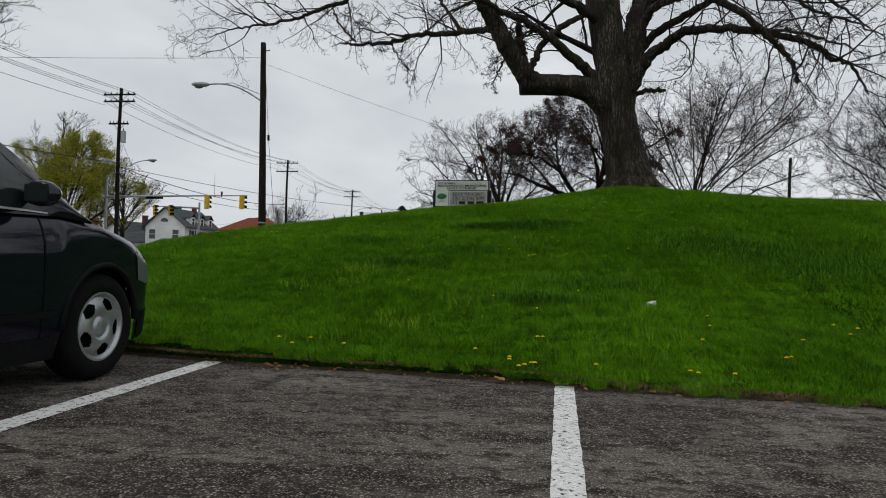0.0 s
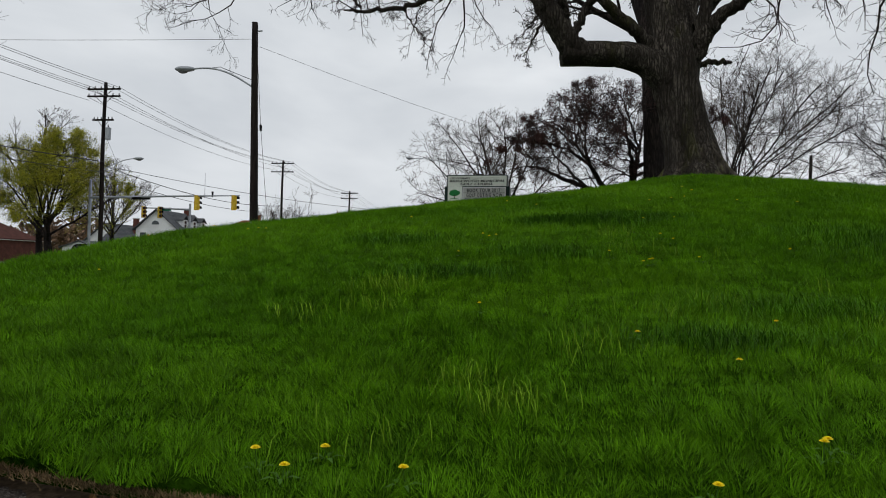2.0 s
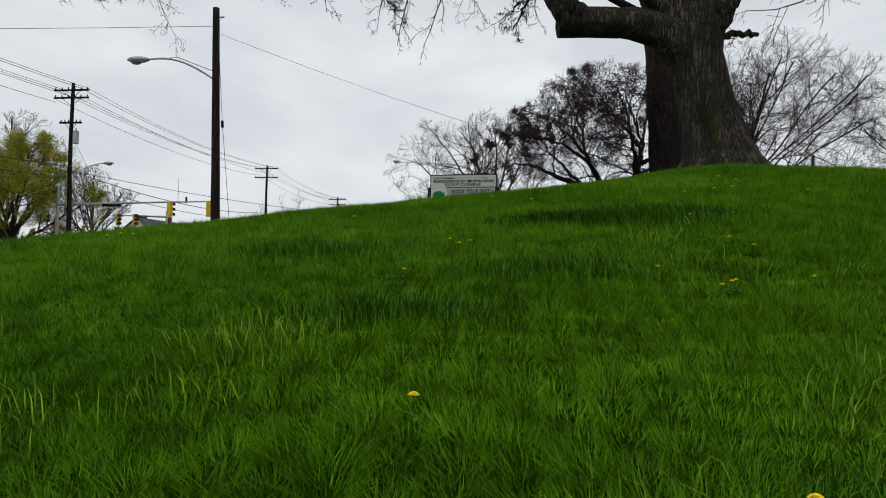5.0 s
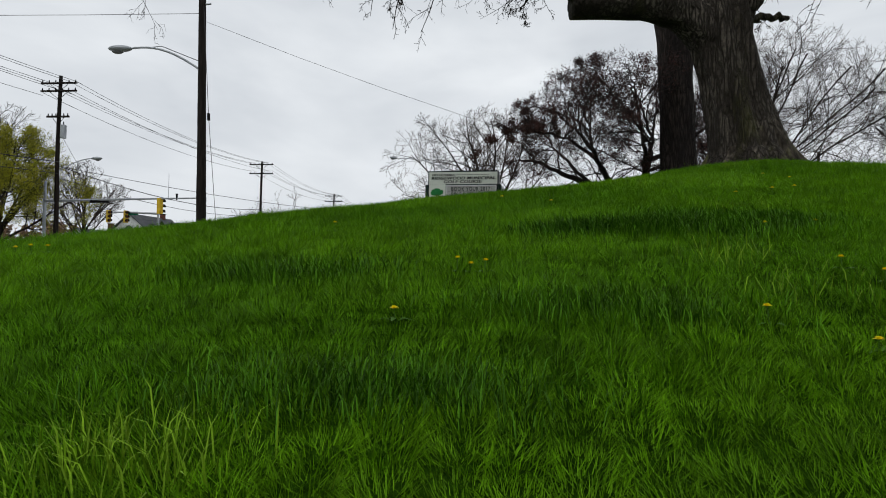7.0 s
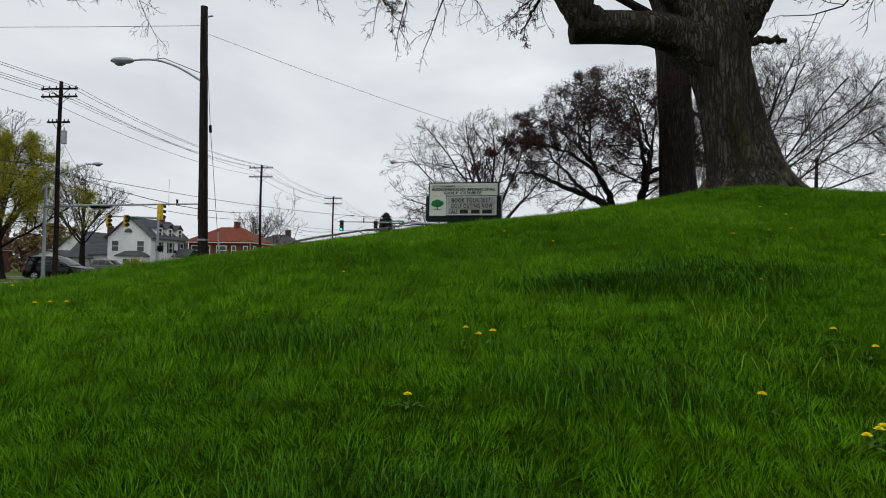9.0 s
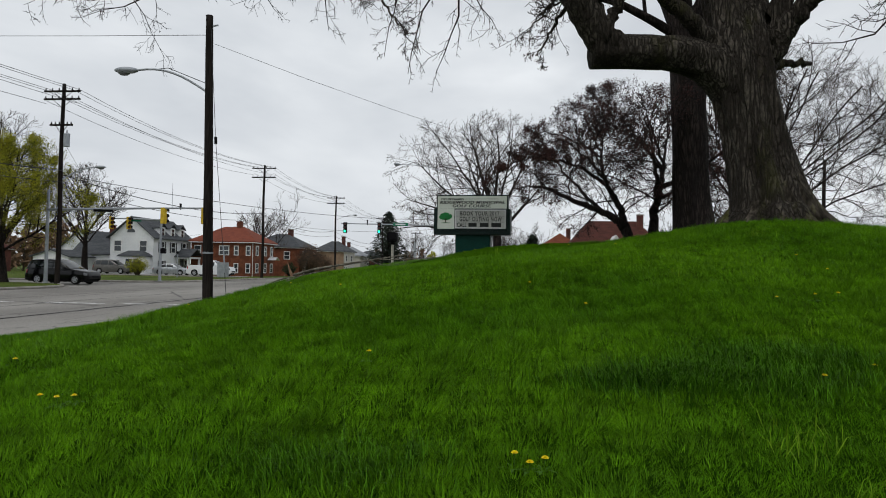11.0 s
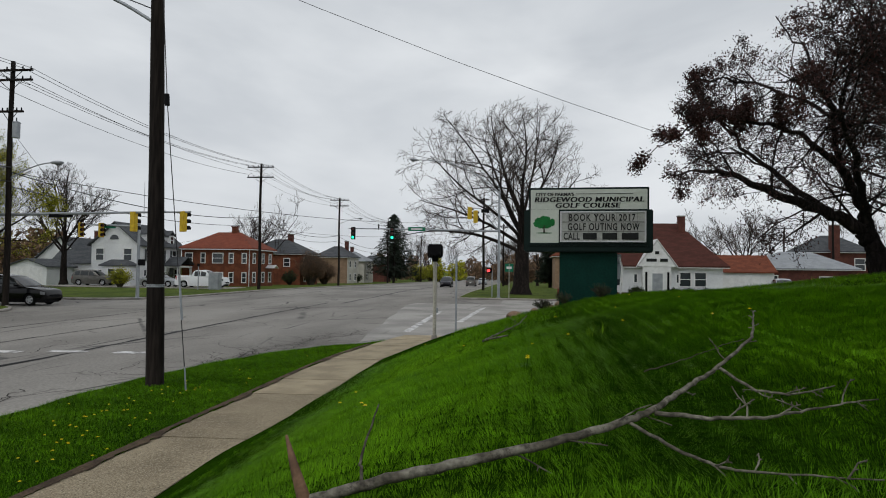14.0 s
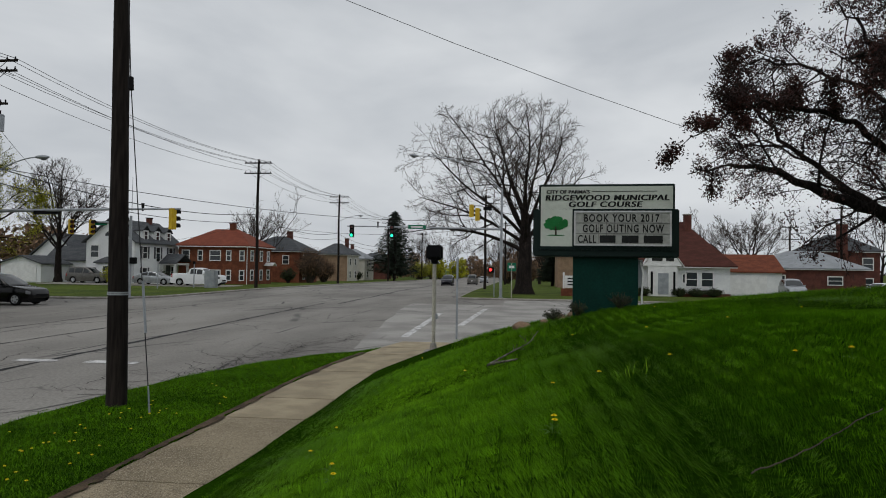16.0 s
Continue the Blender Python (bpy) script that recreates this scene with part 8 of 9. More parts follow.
# tussocks of long dark grass in the hollows
tx, ty = [], []
for cx, cy, n, rx, ry in ((0.75, 10.85, 2600, 0.3, 0.1), (1.25, 10.95, 3200, 0.35, 0.12), (1.7, 11.3, 2400, 0.3, 0.12), (4.5, 9.7, 5000, 0.7, 0.3), (5.3, 8.9, 5000, 0.7, 0.3), (3.8, 10.3, 3000, 0.5, 0.25), (1.6, 7.2, 1500, 0.3, 0.12), (2.3, 7.9, 1800, 0.35, 0.15), (-0.9, 9.9, 1300, 0.3, 0.12), (-0.2, 8.6, 1200, 0.3, 0.1), (0.6, 9.4, 1100, 0.3, 0.1)):
    tx.append(cx + rng.normal(0, rx, n)), ty.append(cy + rng.normal(0, ry, n))
tx, ty = np.concatenate(tx), np.concatenate(ty)
blades("tussock_grass", tx, ty, hill_z(tx, ty), 0.1, 0.0045, 63, M_GRASS_DEEP, "tussocks of longer deep green grass", 1.1)
# dry thatch and matted stems along the asphalt
tx = rng.uniform(-3.5, 9.0, 15000)
ty = lot_edge(tx) - 0.03 - 0.1 * np.abs(rng.normal(0, 0.8, len(tx))) * lattice(tx, tx * 0.3, 1.7, 92) + 0.05 * (lattice(tx, ty[:1].repeat(len(tx)), 2.3, 91) - 0.5)
blades("dry_thatch", tx, ty, 0.012 + np.clip(hill_z(tx, ty), 0, 0.06), 0.02, 0.005, 64, M_THATCH, "matted dry brown grass stems along the asphalt edge", 2.2, True)


# crumbling soil where the strip's turf ends along the slabs
EX, EY = np.meshgrid(spread(0, 1, 4), spread(9.6, 34.5, 1600), indexing="ij")
soil_w = -0.11 + 0.11 * lattice(EY, EY * 0, 0.5, 84) + 0.08 * lattice(EY, EY * 0, 2.1, 85) + 0.06 * lattice(EY, EY * 0, 7.0, 86) + 0.03 * lattice(EY, EY * 0, 24.0, 87)
EX = strip_right(EY) - 0.1 + np.clip(soil_w + 0.06, 0.02, None) * EX
sheet("soil_edge", EX, EY, lambda x, y: 0.518 + 0.008 * np.clip((strip_right(y) - x + 0.02) / 0.1, 0, 1) + 0.008 * lattice(x, y, 14.0, 88), M_EARTH, "bare brown soil between the turf strip and the slabs", "soil")


# ---- dandelions ----
def dandelion(x, y, z, h, rz, template=None):
    if template:
        return copy_thing(template, pose(x, y, z, 0, 0, rz))
    d = thing("dandelion", (x, y, z), "yellow dandelion flower standing in the grass", "flower", "dandelions in the lawn", rz)
    part("stem", cyl((0, 0, -0.02), (0.01, 0.005, h), 0.0028, 0.0022, 5), M_STEM, d)
    bm = bmesh.new()
    for ring, (n, r, up) in enumerate(((14, 0.0185, 0.003), (11, 0.0135, 0.008), (7, 0.007, 0.011))):
        for k in range(n):
            a = 2 * math.pi * (k + ring * 0.5) / n
            c, s = math.cos(a), math.sin(a)
            v = [bm.verts.new(p) for p in ((0.01, 0.005, h), (0.01 + c * r - s * 0.004, 0.005 + s * r + c * 0.004, h + up), (0.01 + c * r + s * 0.004, 0.005 + s * r - c * 0.004, h + up))]
            bm.faces.new(v)
    part("flower", bm, M_PETAL, d, "ragged yellow flower head")
    bm = bmesh.new()
    for k in range(5):
        a = k * 1.26
        c, s = math.cos(a), math.sin(a)
        v = [bm.verts.new(p) for p in ((0, 0, 0.006), (c * 0.04 - s * 0.01, s * 0.04 + c * 0.01, 0.022), (c * 0.085, s * 0.085, 0.014), (c * 0.04 + s * 0.01, s * 0.04 - c * 0.01, 0.022))]
        bm.faces.new(v)
    part("leaf_rosette", bm, M_STEM, d)
    return d


DAN = [(-0.44, 5.38), (-0.01, 5.4), (-0.55, 5.44), (-0.33, 5.55), (1.02, 5.43), (1.5, 5.78), (1.56, 5.86), (1.31, 5.25), (1.3, 5.15), (1.36, 5.08), (1.41, 5.07), (1.47, 5.08), (1.49, 5.17), (1.91, 5.16), (2.97, 6.27), (3.07, 6.7), (2.84, 5.9),
       (2.55, 5.08), (2.6, 5.12), (2.84, 5.09), (3.63, 5.97), (3.4, 5.59), (3.33, 5.53), (4.06, 6.51), (4.12, 6.3), (4.26, 6.46), (0.09, 7.62), (1.05, 7.22), (1.48, 9.14), (2.73, 9.38), (1.92, 9.24), (1.81, 9.83), (-2.89, 20.12), (-4.28, 20.55), (-4.91, 22.08), (-0.96, 20.85),
       (0.0, 9.92), (0.06, 9.93), (-0.07, 9.94), (-0.23, 9.22), (2.37, 12.61), (2.53, 12.6), (1.7, 10.94), (1.73, 10.03), (1.15, 9.32), (1.41, 9.1), (1.45, 9.12), (-1.07, 11.29), (-2.64, 10.5), (-2.7, 10.45), (-2.88, 20.24), (-4.42, 21.0)]
proto = []
for k, (x, y) in enumerate(DAN):
    h = 0.056 + 0.012 * (k % 3)
    if k < 3:
        proto.append(dandelion(x, y, float(hill_z(x, y)), h, k * 77))
    else:
        dandelion(x, y, float(hill_z(x, y)), h, k * 77, proto[k % 3])
for cx, cy, n in ((-8.6, 22.6, 12), (-8.9, 24.0, 10), (-9.3, 25.6, 9), (-8.7, 26.6, 9), (-9.6, 22.5, 7)):
    for k in range(n):
        x, y = cx + rng.normal(0, 0.35), cy + rng.normal(0, 0.5)
        if float(kerb_x(y)) + 0.1 < x < float(strip_right(y)) - 0.1:
            dandelion(x, y, float(strip_z(x, y)) - 0.03, 0.08, k * 53, proto[k % 3])
for k in range(75):
    x, y = rng.uniform(-5.5, 6), rng.uniform(6, 30)
    if k % 3 == 0:
        x, y = rng.uniform(-10.4, -8.0), rng.uniform(18, 33)
        z = float(strip_z(x, y)) - 0.04
        if x > float(strip_right(y)) - 0.15 or x < float(kerb_x(y)) + 0.15:
            continue
    else:
        if not on_bank(np.array([x]), np.array([y]))[0]:
            continue
        z = float(hill_z(x, y)) - 0.03
    dandelion(x, y, z, 0.1, k * 41, proto[k % 3])


# ---- fallen branches ----
def fallen(name, base, stems, label, mat=M_DRYWOOD):
    top = thing(name, base, label, "branch")
    b = np.array(base)
    for k, (pts, r0, r1) in enumerate(stems):
        p = np.array([(x, y, float(hill_z(x, y)) + dz) for x, y, dz in pts])
        t = np.linspace(0, len(p) - 1, 6 * len(p))
        q = np.stack([np.interp(t, np.arange(len(p)), p[:, c]) for c in range(3)], 1)
        for _ in range(2):
            q[1:-1] = (q[:-2] + 2 * q[1:-1] + q[2:]) / 4
        q[1:-1] += rng.normal(0, 0.0022, (len(q) - 2, 3))
        tb = Tubes()
        tb.tube(q - b, np.linspace(r0, r1, len(q)), 9, 0.15)
        limb = part("limb" if k == 0 else "twig", tb.mesh("limb", mat), None, top)
        if k < 5 and r0 > 0.007:
            sp = Tubes()
            spec = dict(kids=[6 if k else 8, 3], ratio=0.09 if k == 0 else 0.2, angle=(25, 60), lift=0.0, last=1, bend=0.4, thin=0.0035, cap=0.3)
            sprout(sp, sp, q - b, np.linspace(r0, r1, len(q)), 0, spec, rng)
            tagged(part("twig_spray", sp.mesh("twig_spray", mat), None, limb), kind="stuff")
    return top


fallen("fallen_branch", (-3.7, 17.34, float(hill_z(-3.7, 17.34))), [
    ([(-3.73, 17.34, 0.08), (-3.54, 17.35, 0.09), (-3.29, 17.38, 0.1), (-3.05, 17.44, 0.1), (-2.77, 17.53, 0.11), (-2.53, 17.65, 0.13), (-2.39, 17.76, 0.14), (-2.21, 18.03, 0.15), (-2.04, 18.24, 0.16), (-1.87, 18.44, 0.19), (-1.7, 18.64, 0.24)], 0.023, 0.008),
    ([(-2.39, 17.75, 0.13), (-2.18, 17.69, 0.11), (-1.97, 17.68, 0.1), (-1.7, 17.84, 0.08), (-1.42, 17.94, 0.06)], 0.011, 0.003),
    ([(-2.51, 17.67, 0.12), (-2.34, 17.44, 0.06), (-2.22, 17.3, 0.04), (-2.02, 17.27, 0.03), (-1.79, 17.18, 0.03)], 0.008, 0.0025),
    ([(-1.97, 18.33, 0.17), (-1.86, 18.14, 0.09), (-1.69, 18.12, 0.06), (-1.46, 18.24, 0.05)], 0.009, 0.003),
    ([(-1.7, 18.64, 0.24), (-1.65, 18.76, 0.36)], 0.008, 0.003),
    ([(-3.54, 17.36, 0.09), (-3.56, 17.42, 0.18), (-3.5, 17.46, 0.36)], 0.008, 0.003),
], "long grey fallen branch with a fork lying on the bank")
stub = thing("broken_stub", (-3.76, 17.35, float(hill_z(-3.76, 17.35)) + 0.03), "splintered brown end of a fallen branch", "branch")
t = Tubes()
t.tube([(0.03, -0.02, -0.04), (-0.01, 0.02, 0.06), (-0.07, 0.08, 0.16), (-0.12, 0.13, 0.26)], [0.026, 0.024, 0.016, 0.005], 7, 0.3)
part("splinter", t.mesh("splinter", M_BROKEN), None, stub)
fallen("fallen_branch", (-3.67, 16.8, float(hill_z(-3.67, 16.8))), [
    ([(-4.1, 17.2, 0.05), (-3.9, 16.98, 0.05), (-3.64, 16.76, 0.06), (-3.32, 16.64, 0.06), (-3.02, 16.76, 0.08), (-2.88, 16.98, 0.1)], 0.014, 0.004),
    ([(-3.35, 16.64, 0.06), (-3.36, 16.31, 0.05), (-3.37, 16.02, 0.05)], 0.009, 0.003),
], "thin grey fallen branch on the grass")
fallen("fallen_branch", (-1.9, 19.2, float(hill_z(-1.9, 19.2))), [
    ([(-2.2, 19.0, 0.03), (-2.04, 19.08, 0.04), (-1.82, 19.25, 0.05), (-1.6, 19.44, 0.06), (-1.44, 19.57, 0.06)], 0.0038, 0.002),
], "thin bare twig lying in the grass", M_TWIG)
fallen("fallen_branch", (-3.4, 24.3, float(hill_z(-3.4, 24.3))), [
    ([(-3.45, 24.3, 0.04), (-3.21, 24.9, 0.06), (-2.95, 25.3, 0.08), (-2.8, 26.1, 0.12)], 0.014, 0.004),
    ([(-3.4, 24.35, 0.04), (-3.1, 24.2, 0.03)], 0.02, 0.01),
], "small broken branch lying on the bank")

# rock and low plants at the sign's foot
bm = bmesh.new()
bmesh.ops.create_icosphere(bm, subdivisions=3, radius=0.2)
for v in bm.verts:
    v.co *= 1 + 0.25 * noise.noise(v.co * 6)
    v.co.z *= 0.6
rock = new("rock")
rock.matrix_world = pose(-3.0, 29.4, float(hill_z(-3.0, 29.4)) + 0.03)
tagged(rock, "rough brown sandstone rock near the sign", "rock")
part("stone", bm, M_STONE, rock)
for k in range(5):
    bm = bmesh.new()
    bmesh.ops.create_icosphere(bm, subdivisions=2, radius=0.1 + 0.03 * (k % 3))
    for v in bm.verts:
        v.co *= 1 + 0.25 * noise.noise(v.co * 9 + Vector((k, 0, 0)))
        v.co.z *= 0.6
    x, y = -2.6 + 0.28 * k, 28.75 + 0.12 * math.sin(k * 2)
    r = new("rock")
    r.matrix_world = pose(x, y, float(hill_z(x, y)) + 0.02)
    tagged(r, "small pale stone edging the sign bed", "rock", "stones round the sign bed")
    part("stone", bm, M_STONE, r)


def shrub(at, r, h, n, seed, leaf, twig, label, size=0.03, category="shrub"):
    g = np.random.default_rng(seed)
    tw, lv = Tubes(), Tubes()
    for k in range(n):
        a, s = g.uniform(0, 6.28), math.sqrt(g.uniform(0, 1))
        tip = np.array([r * s * math.cos(a), r * s * math.sin(a), h * g.uniform(0.55, 1.0) * (1 - 0.35 * s * s)])
        p = np.array([np.zeros(3), tip * np.array([0.4, 0.4, 0.55]), tip])
        p[0, :2] = tip[:2] * 0.15
        tw.tube(p, [0.012 * max(0.4, h), 0.008 * max(0.4, h), 0.003], 4)
        for _ in range(9):
            c = tip * g.uniform(0.45, 1.05) + g.normal(0, r * 0.09, 3)
            c[2] = max(c[2], 0.02)
            d1, d2 = g.normal(0, 1, 3), g.normal(0, 1, 3)
            lv.quad(c, d1 / np.linalg.norm(d1) * size, d2 / np.linalg.norm(d2) * size)
    top = thing("shrub", at, label, category)
    tagged(part("framework", tw.mesh("framework", twig), None, top), kind="stuff")
    tagged(part("foliage", lv.mesh("foliage", leaf, False), None, top), kind="stuff")
    return top


for k, (x, y, r, h) in enumerate(((-2.05, 28.1, 0.2, 0.3), (-1.35, 27.95, 0.22, 0.34), (-2.45, 28.4, 0.22, 0.25))):
    shrub((x, y, float(hill_z(x, y))), r, h, 60, 200 + k, M_SHRUB, M_TWIG, "low dark plant at the foot of the sign", 0.018)
for k, (x, y, r, h) in enumerate(((9.0, 83.2, 0.9, 0.9), (12.5, 83.2, 0.8, 0.85), (14.2, 83.2, 0.9, 0.8), (15.8, 83.2, 0.9, 0.85), (6.2, 83.2, 0.8, 0.7))):
    shrub((x, y, 0.45), r, h, 260, 220 + k, M_SHRUB, M_TWIG_DARK, "clipped dark hedge bush before the cottage", 0.07, "hedge")
shrub((-46.6, 83.0, 0.48), 1.4, 2.3, 300, 231, M_LEAF, M_TWIG, "pale yellow-green bush on the verge", 0.08)
shrub((-45.5, 90.5, 0.45), 1.1, 1.6, 260, 232, M_SHRUB, M_TWIG_DARK, "round dark bush at the white house", 0.09)
shrub((-37.8, 112.5, 0.2), 1.2, 2.4, 260, 233, M_SHRUB, M_TWIG_DARK, "dark bush at the brick house corner", 0.1)
shrub((-36.5, 150.0, -0.1), 1.3, 2.0, 240, 234, M_SHRUB, M_TWIG_DARK, "dark rounded bush before the tan house", 0.1)
shrub((-36.0, 117.5, 0.1), 2.6, 6.0, 900, 235, M_SHRUB_BR, M_TWIG, "reddish budding tree beside the brick house", 0.1, "tree")
shrub((-37.0, 128.0, 0.0), 2.4, 4.6, 700, 236, M_SHRUB_BR, M_TWIG, "brownish budding bush in a front garden", 0.1)
shrub((-80.0, 80.0, 0.45), 4.0, 5.0, 900, 237, M_BUD, M_TWIG, "purple flowering tree beyond the corner", 0.14, "tree")


def spruce(at, height, radius, seed):
    g = np.random.default_rng(seed)
    wood, nd = Tubes(), Tubes()
    wood.tube([(0, 0, 0), (0, 0, height * 0.5), (0.1, 0, height)], [0.3, 0.18, 0.03], 8)
    for k in range(210):
        s = (k + 0.5) / 210
        z = height * (0.1 + 0.88 * s)
        a = k * 2.4 + g.uniform(-0.3, 0.3)
        ln = radius * (1 - s) ** 0.75 * g.uniform(0.7, 1.15) + 0.25
        n = 5
        pts = np.array([[math.cos(a) * ln * q, math.sin(a) * ln * q, z - 0.12 * ln * q + 0.22 * ln * q * q] for q in np.linspace(0, 1, n)])
        wood.tube(pts, np.linspace(0.05, 0.015, n), 4)
        for _ in range(int(18 + 30 * (1 - s))):
            q = g.uniform(0.15, 1)
            c = pts[0] + (pts[-1] - pts[0]) * q + g.normal(0, 0.13, 3) + np.array([0, 0, -0.1])
            d1 = np.array([math.cos(a), math.sin(a), -0.4]) * g.uniform(0.3, 0.55) + g.normal(0, 0.1, 3)
            d2 = g.normal(0, 1, 3)
            nd.quad(c, d1, d2 / np.linalg.norm(d2) * 0.14)
    top = thing("spruce_tree", at, "dark green spruce on the lawn across the road", "tree")
    part("trunk", wood.mesh("trunk", M_BARK_DARK), None, top)
    tagged(part("foliage", nd.mesh("foliage", M_NEEDLE, False), None, top), kind="stuff")


spruce((-30.8, 161.0, -0.35), 15.8, 5.9, 71)
spruce((-36.5, 192.0, -0.7), 11.0, 3.6, 72)
spruce((2.5, 128.0, 0.0), 8.5, 2.2, 73)
SPEC_FAR = dict(SPEC_BARE, kids=[7, 6, 3], thin=0.017)
for k, (x, y, h) in enumerate(((-22 - 12, 215, 15), (-34, 245, 17), (-8, 190, 13), (-3, 175, 14), (1, 150, 12), (-6, 230, 15), (-30, 290, 18), (-10, 300, 16), (-50, 128, 14), (30, 140, 13), (16, 150, 12), (55, 130, 14), (-18, 420, 20), (-45, 118, 12))):
    tr = make_tree("tree", (x, y, float(road_z(y)) + 0.1), h, 0.28, 7, SPEC_FAR, 300 + k, "bare tree far along the street", M_BARK_DARK, M_TWIG, fork=0.18, spread_angle=(25, 55))
    tagged(tr, group="bare trees far along the street")
make_tree("tree", (34.0, 128.0, 0.0), 13.0, 0.35, 9, dict(SPEC_BARE, kids=[8, 7, 6], thin=0.02), 351, "bare rounded tree behind the low brick house", M_BARK_DARK, M_TWIG, fork=0.15, spread_angle=(28, 60))
make_tree("tree", (-44.5, 47.0, 0.45), 25.0, 0.45, 10, dict(SPEC_BARE, kids=[8, 7, 6], thin=0.012, hull=(0.5, 0, 19.0, 7.3, 6.0, 5.5)), 352, "tall bare tree across the road near the parking lot", M_BARK_DARK, M_TWIG, fork=0.4, spread_angle=(35, 75))
for k, (x, y) in enumerate(((-31.5, 205), (-31, 225), (-5.5, 150), (-2, 140))):
    shrub((x, y, float(road_z(y)) + 0.1), 3.0, 5.5, 500, 400 + k, M_LEAF if k < 2 else M_SHRUB_BR, M_TWIG, "budding tree far along the street", 0.16, "tree")

# litter and dry leaves
bm = bmesh.new()
bmesh.ops.create_icosphere(bm, subdivisions=3, radius=0.045)
for v in bm.verts:
    v.co *= 1 + 0.7 * noise.noise(v.co * 40)
    v.co.z *= 0.6
lit = new("paper_litter")
lit.matrix_world = pose(2.66, 7.2, float(hill_z(2.66, 7.2)) + 0.02)
tagged(lit, "crumpled white paper lying in the grass", "litter")
part("paper", bm, M_PAPER, lit)


def dry_leaf(x, y, z, size, rz):
    bm = bmesh.new()
    pts = [(0, -1, 0), (0.45, -0.45, 0.12), (0.6, 0.1, 0.2), (0.3, 0.6, 0.1), (0, 1, 0.25), (-0.3, 0.6, 0.05), (-0.6, 0.1, 0.22), (-0.45, -0.45, 0.1)]
    c = bm.verts.new((0, 0, 0.02))
    v = [bm.verts.new((a * size, b * size, q * size + 0.004)) for a, b, q in pts]
    for i in range(8):
        bm.faces.new((c, v[i], v[(i + 1) % 8]))
    leaf = new("dry_leaf")
    leaf.matrix_world = pose(x, y, z, 0, 0, rz)
    tagged(leaf, "curled brown dead leaf at the asphalt edge", "leaf", "dead leaves along the asphalt edge")
    part("blade", bm, M_DRYLEAF, leaf)


dry_leaf(1.24, 5.0, 0.03, 0.06, 40)
for k in range(130):
    x = rng.uniform(-1.2, 6.0)
    y = float(lot_edge(x)) + 0.03 - abs(rng.normal(0.0, 0.11))
    dry_leaf(x, y, 0.012, rng.uniform(0.008, 0.028), rng.uniform(0, 360))


def far_woods(x0, x1, y0, y1, n, height, seed, mat, label):
    """A belt of small trees where the street runs out of sight."""
    g = np.random.default_rng(seed)
    tw, lv = Tubes(), Tubes()
    for _ in range(n):
        x, y, h = g.uniform(x0, x1), g.uniform(y0, y1), height * g.uniform(0.6, 1.15)
        z = float(road_z(y)) - 0.2
        tw.tube([(x, y, z), (x + 0.1, y, z + h * 0.5), (x, y, z + h)], [0.16, 0.1, 0.02], 4)
        for k in range(46):
            a, u = g.uniform(0, 6.28), g.uniform(0.12, 1)
            r = h * 0.36 * math.sin(min(1.0, u * 0.9 + 0.12) * 3.0) ** 0.7 * math.sqrt(g.uniform(0, 1))
            tip = np.array([x + r * math.cos(a), y + r * math.sin(a), z + h * u])
            tw.tube([(x, y, max(z, tip[2] - h * 0.22)), tuple(tip)], [0.04, 0.012], 3, cap=False)
            for _ in range(3):
                d1, d2 = g.normal(0, 1, 3), g.normal(0, 1, 3)
                lv.quad(tip + g.normal(0, 0.35, 3), d1 / np.linalg.norm(d1) * 0.75, d2 / np.linalg.norm(d2) * 0.6)
    top = thing("woods", (0, 0, 0), label, "trees")
    tagged(top, kind="stuff")
    tagged(part("branches", tw.mesh("branches", M_TWIG), None, top), kind="stuff")
    tagged(part("foliage", lv.mesh("foliage", mat, False), None, top), kind="stuff")


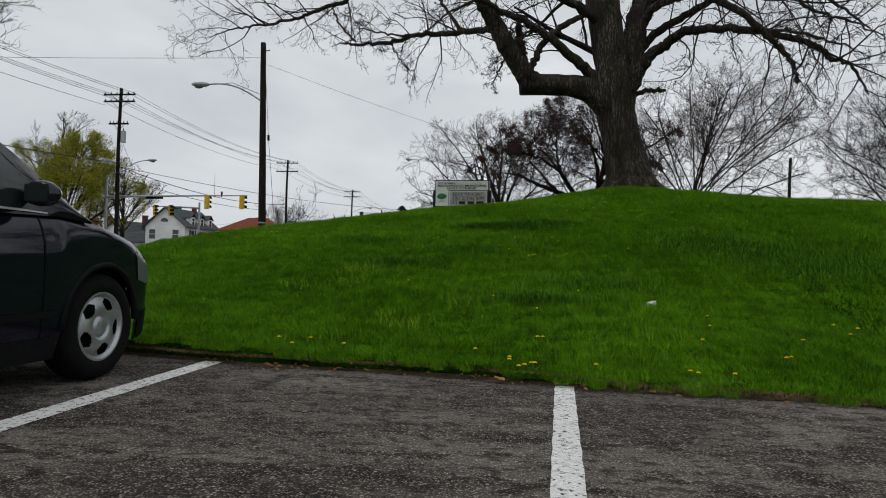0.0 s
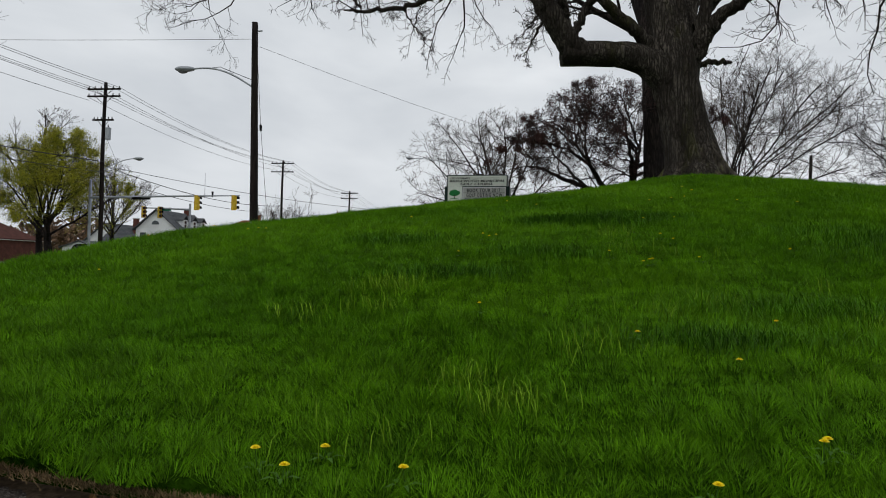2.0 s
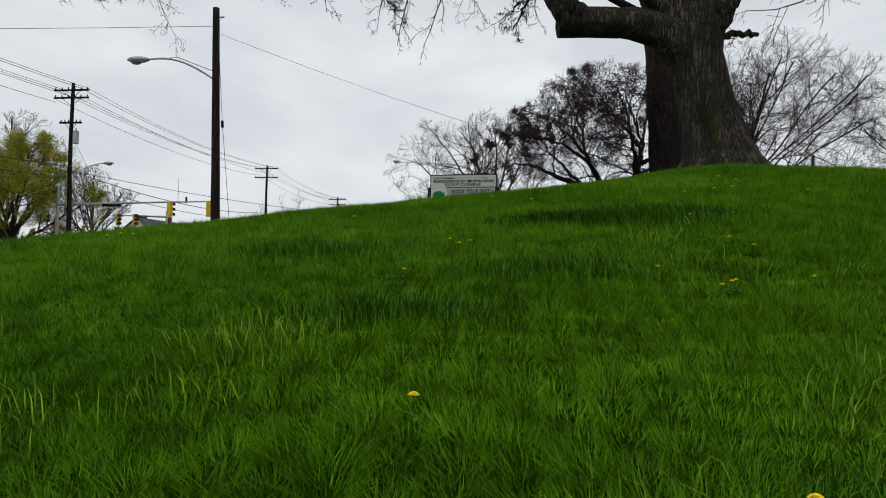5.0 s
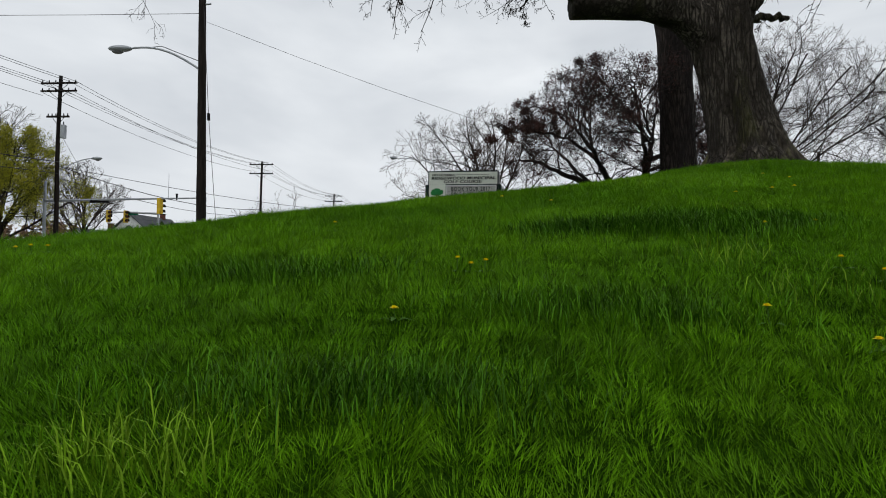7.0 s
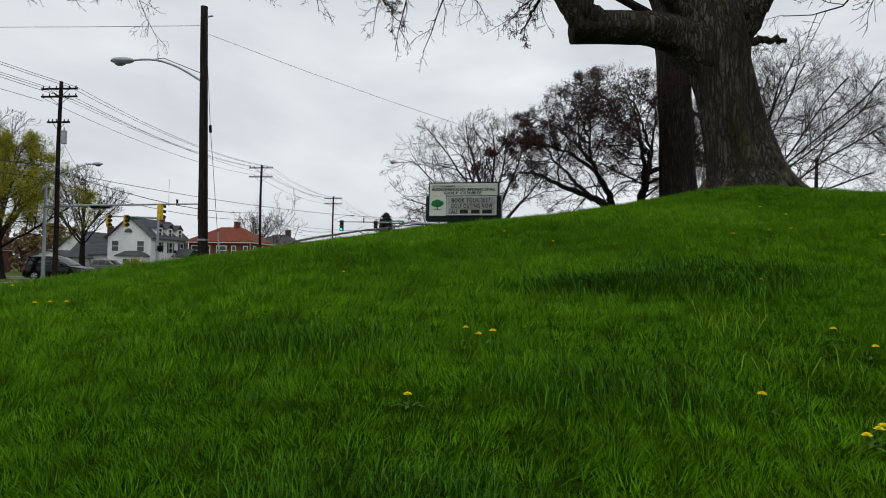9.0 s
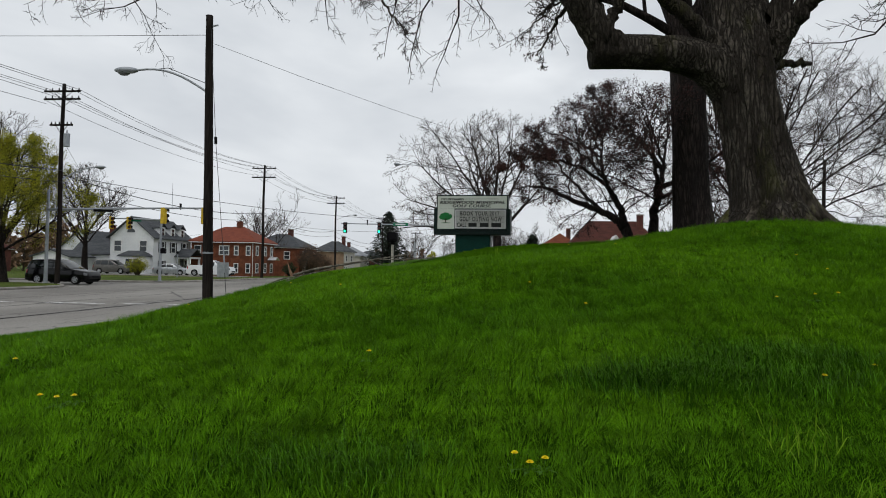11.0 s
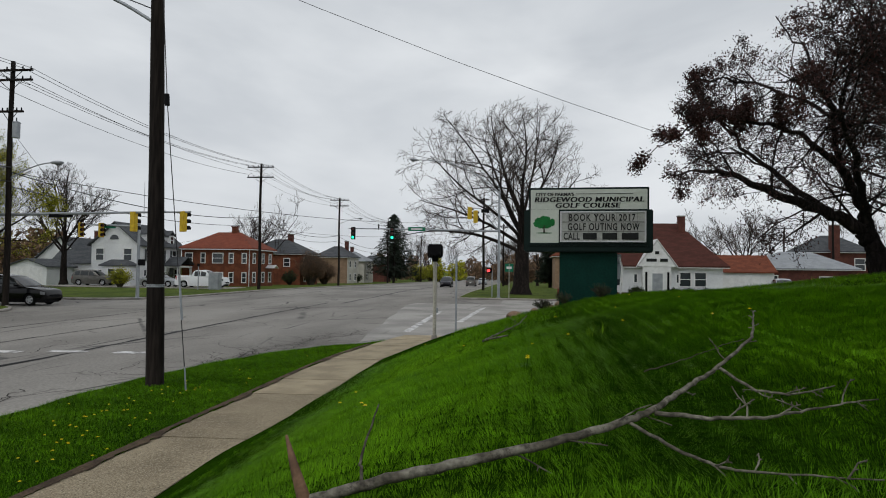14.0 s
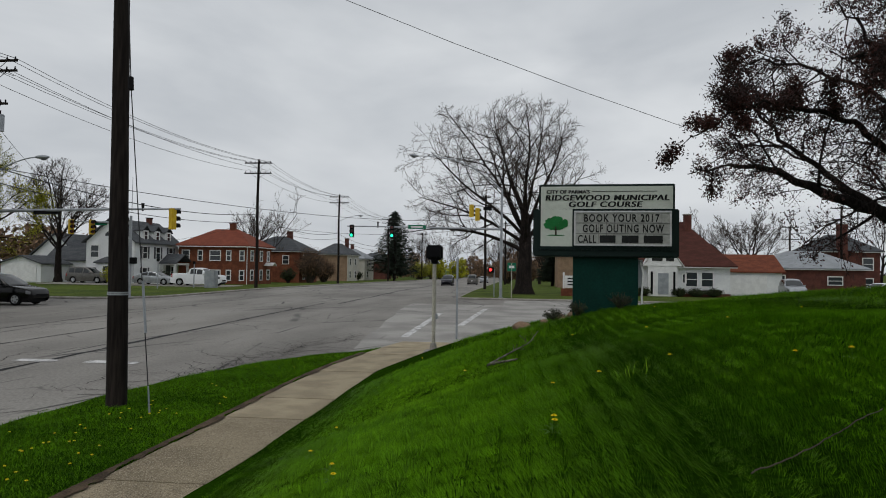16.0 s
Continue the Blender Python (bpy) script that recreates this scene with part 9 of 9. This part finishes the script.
far_woods(-30, 12, 330, 420, 55, 11, 501, M_SHRUB_BR, "brown budding trees where the street runs out of sight")
far_woods(-75, -38, 215, 300, 26, 10, 502, M_SHRUB_BR, "brown budding trees behind the far houses")
far_woods(-30.5, -27.5, 200, 320, 9, 8, 503, M_LEAF, "pale green young trees along the far street")
far_woods(-170, -74, 112, 150, 60, 9, 505, M_SHRUB_BR, "brown budding trees behind the houses at the corner")
far_woods(-6, 10, 205, 300, 16, 9, 504, M_SHRUB_BR, "brown trees along the far side of the street")


# broken-up asphalt along the kerb
def crack_field(cx, cy, rx, ry, turn, n, seed):
    g = np.random.default_rng(seed)
    verts, faces = [], []
    for _ in range(n):
        a, s = g.uniform(0, 6.28), math.sqrt(g.uniform(0, 1))
        u, w = rx * s * math.cos(a), ry * s * math.sin(a)
        x, y = cx + u * math.cos(turn) - w * math.sin(turn), cy + u * math.sin(turn) + w * math.cos(turn)
        d = g.choice([turn, turn, turn + 1.3, turn - 1.2]) + g.normal(0, 0.3)
        width = g.uniform(0.004, 0.015)
        for k in range(int(g.integers(4, 11))):
            d2 = d + g.normal(0, 0.45)
            ln = g.uniform(0.12, 0.3)
            x2, y2 = x + ln * math.cos(d2), y + ln * math.sin(d2)
            px, py = -math.sin(d2) * width, math.cos(d2) * width
            if x2 > float(kerb_x(y2)) - 0.05 or x < -30:
                break
            i = len(verts)
            z1, z2 = (float(road_z(q)) + 0.012 * math.cos((p + 20) / 7) + 0.006 for p, q in ((x, y), (x2, y2)))
            verts += [(x + px, y + py, z1), (x - px, y - py, z1), (x2 - px * 0.8, y2 - py * 0.8, z2), (x2 + px * 0.8, y2 + py * 0.8, z2)]
            faces.append((i, i + 1, i + 2, i + 3))
            x, y = x2, y2
    ob = new("road_crack", mesh_of("road_crack", verts, faces, M_CRACK))
    tagged(ob, "network of dark cracks in the worn road asphalt", "road crack", kind="stuff")


M_CRACK = material("open_crack", (0.05, 0.046, 0.042), 1.0, (0.03, 0.028, 0.026), scale=4, fine=40, bump=0.3, spec=0.1)
crack_field(-10.3, 32.3, 4.2, 0.55, 1.45, 95, 601)
crack_field(-9.6, 37.0, 3.4, 0.5, 1.4, 60, 602)
crack_field(-12.2, 26.5, 5.0, 0.4, 1.5, 9, 603)
crack_field(-16.5, 33.0, 9.0, 0.4, 1.56, 10, 604)
crack_field(-21.5, 36.0, 12.0, 0.5, 1.56, 10, 605)
